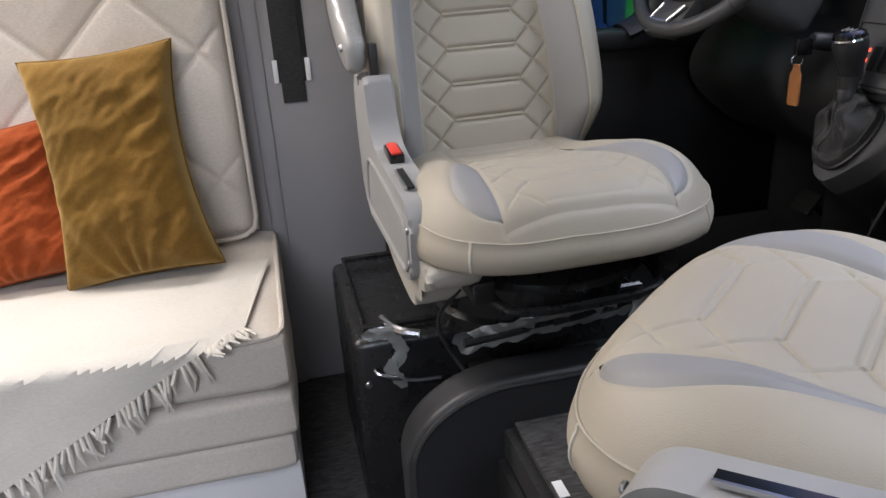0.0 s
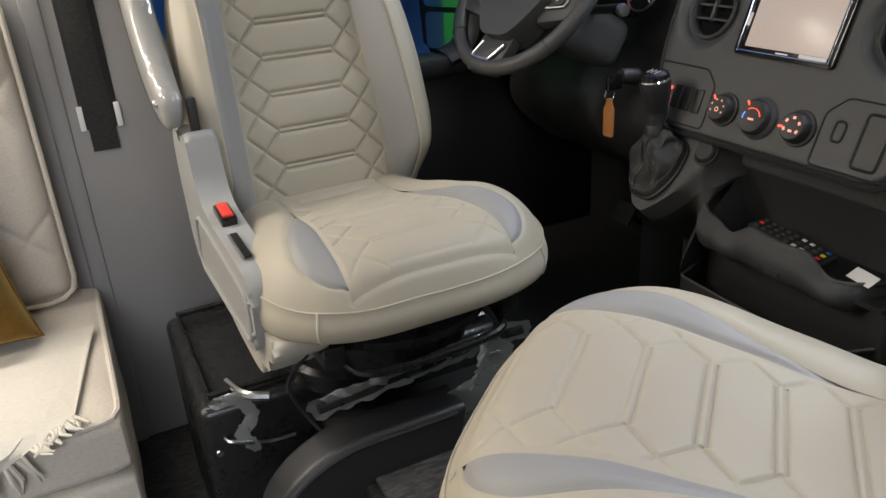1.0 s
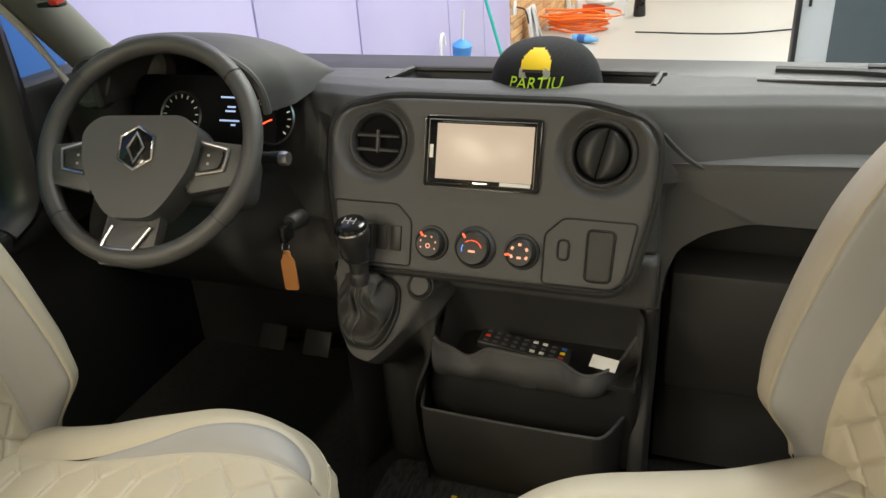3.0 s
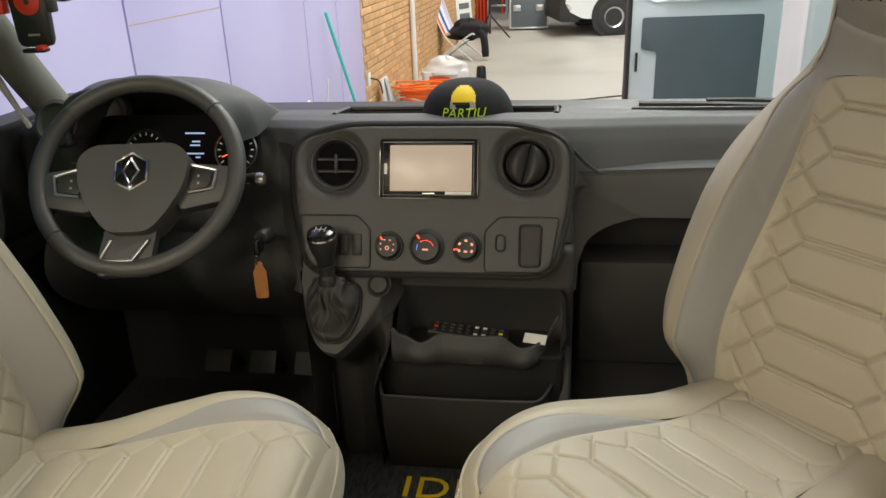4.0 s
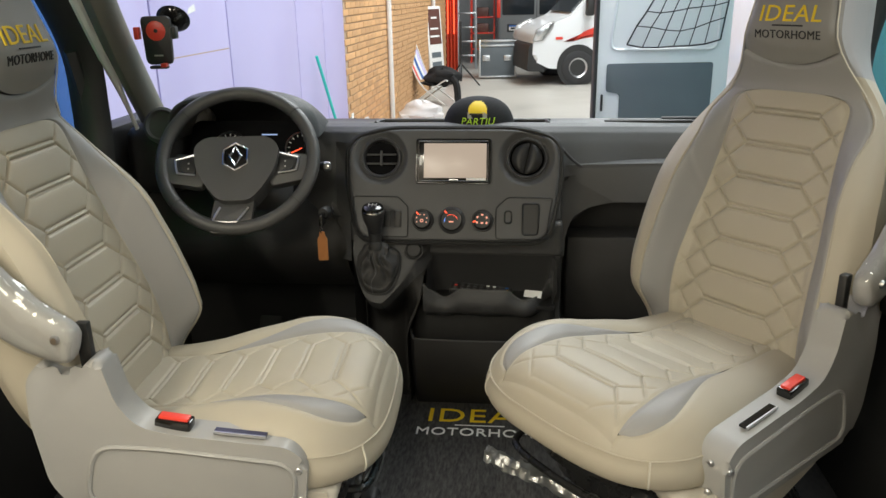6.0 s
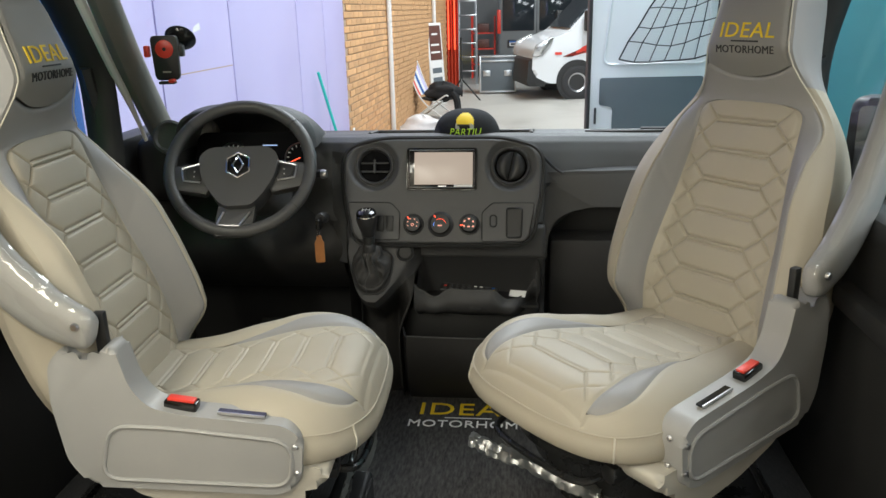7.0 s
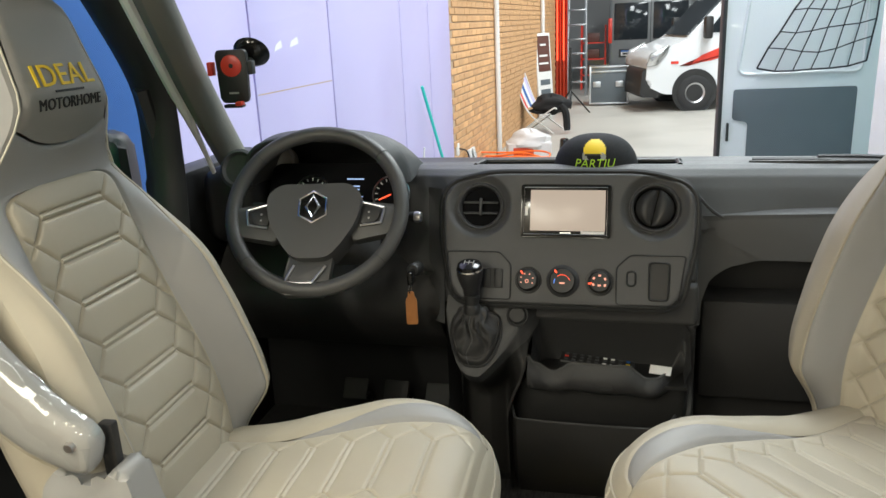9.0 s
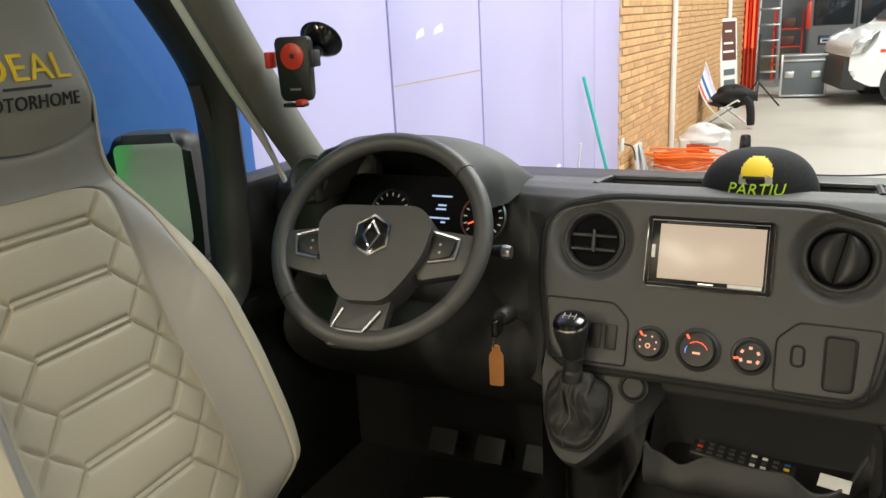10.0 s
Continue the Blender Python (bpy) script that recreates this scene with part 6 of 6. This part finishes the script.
def van(name, m, body, label, stripe=None):
    v = root(name, m, label, "van", "parked vans")
    side = rounded([(0.0, 0.50), (0.02, 0.98), (0.16, 1.10), (0.75, 1.32), (1.45, 2.05), (2.0, 2.42), (5.2, 2.45), (5.25, 0.35), (0.35, 0.32)], 0.10, 6)
    part("body", moved(prism(side, -0.95, 0.95, 0.10, 4), XZ), body, v)
    part("bumper", moved(prism(rounded([(-0.10, 0.28), (-0.06, 0.80), (0.16, 0.84), (0.34, 0.70), (0.30, 0.26)], 0.05), -0.92, 0.92, 0.05), XZ), BLACK, v, "black front bumper")
    part("windscreen", moved(prism([(0.80, 1.36), (1.42, 2.0), (1.50, 2.0), (0.95, 1.36)], -0.80, 0.80), Matrix.Translation((-0.03, 0, 0.03)) @ XZ), DARK_GLASS, v)
    for s in (-1, 1):
        part("side_window", moved(prism(rounded([(1.10, 1.42), (1.55, 1.98), (2.1, 2.0), (2.1, 1.42)], 0.05), 0, 0.012), Matrix.Translation((0, s * 0.957 + (0.006 if s > 0 else 0.006), 0)) @ XZ), DARK_GLASS, v)
        hl = rounded([(0.02, 0.86), (0.10, 1.08), (0.44, 1.235), (0.40, 1.10), (0.22, 0.88)], 0.03)
        lamp = part("headlight", moved(prism(hl, 0, 0.10, 0.012), Matrix.Translation((-0.02, s * 0.94 + 0.05, 0)) @ XZ), CHROME, v, "clear headlight")
        part("lamp_rim", moved(tube([(x, y, 0.05) for x, y in hl], 0.012, 5, closed=True), Matrix.Translation((-0.02, s * 0.98 + 0.05, 0)) @ XZ), SHELL, lamp)
        for x in (0.92, 4.25):
            arch = part("wheel_arch", moved(lathe([(0.0, 0.02), (0.42, 0.02), (0.42, -0.02), (0, -0.02)], 28), pose(x, s * 0.955, 0.36, 90, 0, 0)), BLACK, v)
            w = part("wheel", moved(lathe([(0.19, 0.10), (0.28, 0.11), (0.325, 0.09), (0.335, 0.0), (0.325, -0.09), (0.19, -0.1)], 32), pose(x, s * 0.90, 0.335, 90, 0, 0)), TYRE, v)
            part("rim", moved(lathe([(0, 0.06), (0.06, 0.075), (0.07, 0.05), (0.15, 0.07), (0.185, 0.09), (0.20, 0.10), (0.21, 0.09)], 32), pose(x, s * 0.90, 0.335, 90 * -s, 0, 0) ), SATIN, w)
        mr = part("mirror", box(1.0, 1.15, s * 1.12 - 0.09, s * 1.12 + 0.09, 1.32, 1.72, 0.04), BLACK, v)
    if stripe:
        for s in (-1, 1):
            part("stripe", moved(prism([(0.62, 0.84), (0.80, 0.84), (1.02, 1.02), (2.6, 1.62), (2.6, 1.30), (1.2, 0.92)][::-1], 0, 0.006), Matrix.Translation((0, s * 0.958 + (0.0 if s < 0 else 0.006), 0)) @ XZ), stripe, v)
            part("side_reflector", moved(prism([(0.46, 0.88), (0.60, 0.88), (0.60, 0.93), (0.46, 0.93)], 0, 0.006), Matrix.Translation((0, s * 0.958 + (0.0 if s < 0 else 0.006), 0)) @ XZ), RED, v)
    return v


van("parked_van", pose(0.26, 14.55, GZ, 0, 0, 12), BODY_WHITE, "white parked van with red side stripe and black bumper", RED)
gv = root("parked_van", pose(0.64, 18.6, GZ), "dark grey parked van seen from behind", "van", "parked vans")
part("body", box(-1.0, 1.0, 0, 5, 0.35, 2.45, 0.10, 3), BODY_GREY, gv)
part("rear_window", box(-0.88, -0.06, -0.012, 0.02, 1.22, 2.10, 0.03), DARK_GLASS, gv)
part("rear_window", box(0.06, 0.88, -0.012, 0.02, 1.22, 2.10, 0.03), DARK_GLASS, gv)
part("door_gap", box(-0.008, 0.008, -0.006, 0.02, 0.5, 2.3), BLACK, gv)
part("plate_recess", box(-0.75, -0.2, -0.010, 0.02, 0.80, 1.0, 0.01), BLACK, gv)
pl = part("number_plate", box(-0.70, -0.25, -0.016, 0.0, 0.84, 0.97, 0.005), WHITE, gv)
part("plate_band", box(-0.70, -0.25, -0.018, -0.015, 0.93, 0.97), BLUE, pl)
part("plate_bar", box(-0.66, -0.29, -0.018, -0.015, 0.865, 0.915), BLACK, pl)
for x in (-0.97, 0.97):
    part("tail_lamp", box(x - 0.05, x + 0.05, -0.012, 0.05, 1.15, 1.75, 0.02), RED, gv)
part("rear_bumper", box(-0.98, 0.98, -0.08, 0.1, 0.35, 0.62, 0.04), BLACK, gv)

# wall fittings and loose things along the brick wall
def along(y, off=0.0):
    return WALL_M @ Vector((off, y, 0))


for y in (8.9, 13.6):
    p = along(y, 0.05)
    struct("wall_pipe", tube([(p.x, p.y, GZ + 0.02), (p.x, p.y, 5.5)], 0.035 if y < 10 else 0.04, 10), WHITE, "white vertical pipe on the brick wall", "pipe")
sg = root("sign_board", pose(*along(13.0, 0.06)[:2], GZ, 0, 0, 0), "white sign board with brown panel leaning on the wall", "sign")
SG = frame_of((0, 0, 0), (0.50, 0.86, 0), (-0.06, 0.05, 1.0))
part("board", moved(box(0.0, 0.46, 0.0, 1.55, -0.02, 0.02, 0.006), SG), WHITE, sg)
part("brown_panel", moved(box(0.05, 0.42, 0.85, 1.50, 0.021, 0.026), SG), BROWN_SIGN, sg)
for y, w in ((1.32, 0.1), (1.12, 0.14), (0.98, 0.16)):
    part("text_bar", moved(box(0.23 - w, 0.23 + w * 0.8, y, y + 0.035, 0.026, 0.029), SG), WHITE, sg)
for y in (0.60, 0.42, 0.12):
    part("text_bar", moved(box(0.08, 0.38, y, y + 0.10, 0.021, 0.025), SG), CASE_GREY, sg)
# ladder with red lamps behind
lad = root("step_ladder", pose(-1.30, 17.3, GZ, 0, 0, 0), "aluminium step ladder standing at the wall", "ladder")
for x in (0.0, 0.46):
    part("rail", tube([(x, 0, 0), (x * 0.8 + 0.05, 0.25, 3.2)], 0.035, 8), ALU, lad)
for k in range(9):
    z = 0.3 + 0.33 * k
    part("rung", box(0.02, 0.45, 0.02 * k + 0.0, 0.02 * k + 0.06, z, z + 0.04, 0.005), ALU, lad)
dr = root("red_drape", pose(-1.50, 16.2, GZ), "tall red lit drape beside the wall", "curtain")
part("cloth", grid(lambda u, v: (0.30 * v, 0.05 * math.sin(v * 24), 5.0 * u), 4, 60), RED_CURTAIN, dr)
for x in (0.08, 0.22):
    part("light_tube", tube([(x, -0.09, 0.9), (x, -0.09, 3.6)], 0.016, 8), LED_RED, dr, "glowing red light tube")
rk = root("metal_rack", pose(-1.05, 18.9, GZ), "red metal rack with boxes behind the ladder", "rack")
for x in (0, 0.6):
    for y in (0, 0.4):
        part("upright", box(x - 0.02, x + 0.02, y - 0.02, y + 0.02, 0, 1.6), RED, rk)
for z in (0.35, 0.75, 1.15):
    part("shelf", box(-0.02, 0.62, -0.02, 0.42, z, z + 0.03), RED, rk)
    part("box", box(0.08, 0.45, 0.05, 0.35, z + 0.03, z + 0.26, 0.01), BROWN_SIGN, rk)
# beach chair with a jacket
ch = root("beach_chair", pose(*along(11.2, 0.34)[:2], GZ, 0, 0, -15), "folding beach chair with white frame and striped back", "chair")
for y in (-0.25, 0.25):
    part("frame_tube", tube(smooth_curve([(-0.30, y, 0.0), (0.25, y, 0.38), (0.35, y, 0.40)], 5), 0.013, 7), WHITE, ch)
    part("frame_tube", tube(smooth_curve([(0.30, y, 0.0), (-0.15, y, 0.36), (-0.42, y, 0.98)], 5), 0.013, 7), WHITE, ch)
part("seat_cloth", grid(lambda u, v: (-0.18 + 0.5 * u, -0.24 + 0.48 * v, 0.36 - 0.05 * math.sin(math.pi * u)), 8, 6), BLACK, ch)
for k in range(5):
    part("back_stripe", grid(lambda u, v, k=k: (-0.18 - 0.24 * u, -0.24 + 0.096 * (k + v), 0.40 + 0.56 * u - 0.03 * math.sin(math.pi * u)), 8, 2), (RED, WHITE, BLUE, WHITE, PURPLE)[k], ch)
jk = root("jacket", pose(*along(11.2, 0.42)[:2], GZ + 0.33, 0, 0, -15), "black jacket dropped over the beach chair", "jacket")


def lump(u, v):
    a, b = 2 * math.pi * u, math.pi * v
    r = 1 + 0.35 * noise.noise(Vector((math.cos(a) * 1.5, math.sin(a) * 1.5, b * 1.3)))
    return (0.30 * r * math.cos(a) * math.sin(b) + 0.08, 0.25 * r * math.sin(a) * math.sin(b), 0.12 + 0.15 * r * math.cos(b))


part("cloth", grid(lump, 28, 18), CAP_CLOTH, jk)
part("sleeve", tube(smooth_curve([(0.22, -0.1, 0.14), (0.38, -0.16, 0.02), (0.42, -0.18, -0.28)], 5), [0.06] * 10 + [0.05], 8), CAP_CLOTH, jk)
# bin bag, cable, bottle, hose
bn = root("storage_tub", pose(*along(8.75, 0.48)[:2], GZ, 0, 0, 12), "milky plastic tub with carrier bags inside", "tub")
part("tub", moved(prism(rounded([(-0.3, -0.2), (0.3, -0.2), (0.3, 0.2), (-0.3, 0.2)], 0.05), 0, 0.20, 0.02), Matrix()), CLEAR_BIN, bn)
part("bag", moved(grid(lambda u, v: Vector(lump(u, v)) * 0.9, 24, 16), pose(-0.06, 0, 0.12)), CLEAR_BIN, bn)
part("red_packet", box(-0.22, 0.05, -0.206, -0.19, 0.04, 0.15, 0.004), RED_CURTAIN, bn)
bt = root("black_flask", pose(*along(8.6, 0.98)[:2], GZ), "black and clear flask standing on the floor", "flask")
part("body", lathe([(0, 0), (0.07, 0), (0.075, 0.02), (0.06, 0.24), (0.05, 0.26), (0, 0.27)], 16), GLOSS, bt)
cb = root("orange_cable", pose(*along(7.75, 0.42)[:2], GZ), "heap of orange extension cable on the floor", "cable")
random.seed(9)
for k in range(9):
    ph0, rr = random.random() * 6, 0.17 + random.random() * 0.2
    part("loop", tube([(rr * 1.3 * math.cos(a) + random.uniform(-0.01, 0.01), rr * 0.7 * math.sin(a), 0.014 + 0.022 * k + 0.014 * math.sin(3 * a + ph0)) for a in [2 * math.pi * i / 26 for i in range(26)]], 0.012, 6, closed=True), ORANGE, cb)
wb = root("water_bottle", pose(*along(7.15, 0.5)[:2], GZ + 0.045, 0, 90, -25), "clear blue water bottle lying on the floor", "bottle")
part("bottle", lathe([(0, 0), (0.04, 0), (0.043, 0.02), (0.043, 0.2), (0.02, 0.27), (0.02, 0.30), (0, 0.30)], 16), mat("blue_clear_plastic", (0.15, 0.42, 0.75), 0.15), wb)
part("label", lathe([(0.0438, 0.07), (0.0438, 0.16)], 16), BLUE, wb)
bd = root("grey_board", pose(*along(6.95, 0.12)[:2], GZ, 0, -8, 0), "grey board and rags leaning on the brick wall", "board")
part("board", box(0.0, 0.04, -0.14, 0.14, 0.0, 0.40, 0.006), CLEAR_BIN, bd)
part("rag", tube(smooth_curve([(0.07, -0.12, 0.0), (0.08, -0.10, 0.2), (0.06, -0.06, 0.38), (0.07, -0.02, 0.2), (0.09, 0.0, 0.02)], 6), 0.03, 8, 0.5), WALL_GREY, bd)
so = root("wall_socket", pose(*along(6.62, 0.0)[:2], 0.0), "white wall socket with black lead", "socket")
part("plate", box(0.0, 0.02, -0.05, 0.05, -0.28, -0.14, 0.005), WHITE, so)
part("lead", tube(smooth_curve([(0.03, 0.0, -0.2), (0.10, 0.1, -0.26), (0.10, 0.25, -0.5), (0.10, 0.3, GZ + 0.02)], 5), 0.008, 6), CORD, so)
ca = root("floor_lead", pose(0, 0, 0), "thin black lead lying across the hall floor", "cable")
part("lead", tube(smooth_curve([(-0.6, 7.6, GZ + 0.01), (0.4, 7.55, GZ + 0.01), (1.4, 7.9, GZ + 0.01), (3.0, 7.8, GZ + 0.01)], 8), 0.008, 6), CORD, ca)
stick = root("teal_broom", pose(0, 0, 0), "teal broom stick leaning on the lilac wall", "broom")
p0, p1 = along(5.15, 0.06), along(5.55, 0.22)
part("stick", tube([(p0.x, p0.y, 0.60), (p1.x, p1.y, GZ + 0.12)], 0.014, 8), TEAL, stick)
part("head", box(p1.x - 0.03, p1.x + 0.03, p1.y - 0.15, p1.y + 0.15, GZ, GZ + 0.14, 0.02), TEAL, stick)
um = root("umbrella", pose(*along(4.45, 0.18)[:2], GZ, 0, 0, 0), "blue and white folded umbrella leaning on the wall", "umbrella")
part("canopy", moved(lathe([(0.0, 0.0), (0.02, 0.02), (0.07, 0.45), (0.075, 0.52), (0.02, 0.56), (0, 0.56)], 12), pose(0, 0, 0.06, 8, 8, 0)), mat("umbrella_cloth", (0.05, 0.25, 0.62), 0.6, spread=0.4, scale=14), um)
part("stick", moved(tube([(0, 0, 0.55), (0, 0, 0.78)], 0.008, 6), pose(0, 0, 0.06, 8, 8, 0)), WHITE, um)
um2 = root("umbrella", pose(*along(4.2, 0.15)[:2], GZ), "white umbrella with crook handle leaning on the wall", "umbrella")
part("canopy", lathe([(0.0, 0.0), (0.02, 0.02), (0.05, 0.4), (0.02, 0.46), (0, 0.46)], 12), WHITE, um2)
part("crook", tube(smooth_curve([(0, 0, 0.45), (0, 0, 0.60), (0, 0.03, 0.66), (0, 0.08, 0.66), (0, 0.10, 0.58)], 5), 0.012, 7), WHITE, um2)
tp = root("tripod", pose(-0.95, 13.6, GZ), "black lighting tripod beside the flight case", "tripod")
for k in range(3):
    a = 2.1 * k + 0.4
    part("leg", tube([(0.4 * math.cos(a), 0.4 * math.sin(a), 0.0), (0, 0, 0.45)], 0.016, 6), BLACK, tp)
part("column", tube([(0, 0, 0.1), (0, 0, 1.25)], 0.022, 8), BLACK, tp)

# white marks and a notch line on the lilac panels
for y, z, w in ((2.42, 1.02, 0.10), (2.62, 1.035, 0.12)):
    part("torn_label", moved(prism([(0, 0), (w, 0.02), (w * 0.9, 0.06), (0.02, 0.035)], 0.0125, 0.0135), Matrix(((0, 0, 1, 0.0), (1, 0, 0, y), (0, 1, 0, z), (0, 0, 0, 1)))), WHITE, lilac)
part("panel_joint", box(0.0118, 0.0128, 2.18, 3.21, 0.800, 0.806), MORTAR, lilac)

# bricks of the wall: courses of headers and stretchers
brick_me = bpy.data.meshes.new("brick")
bb = box(0.0, 0.012, 0.0, 0.225, 0.0, 0.066, 0.004, 1)
bb.to_mesh(brick_me)
bb.free()
brick_me.materials.append(BRICK)
rnd = random.Random(11)
count = 0
stuff = bmesh.new()
for row in range(44):
    z = GZ + 0.005 + row * 0.078
    y = 6.47 - (0.12 if row % 2 else 0.0)
    while y < 15.9:
        y1 = y + 0.225
        if y > 6.44:
            if row < 24 and y < 9.4 and count < 298:
                o = new("brick", brick_me)
                o.parent = brick_wall
                o.location = (rnd.uniform(-0.002, 0.003), y, z)
                count += 1
            else:
                d = rnd.uniform(-0.002, 0.003)
                box(d, 0.012 + d, y, y1, z, z + 0.066, 0, bm=stuff)
        y += 0.237
st = part("brickwork", stuff, BRICK, brick_wall, "ochre bricks in courses", smooth=False)
tagged(st, kind="stuff")
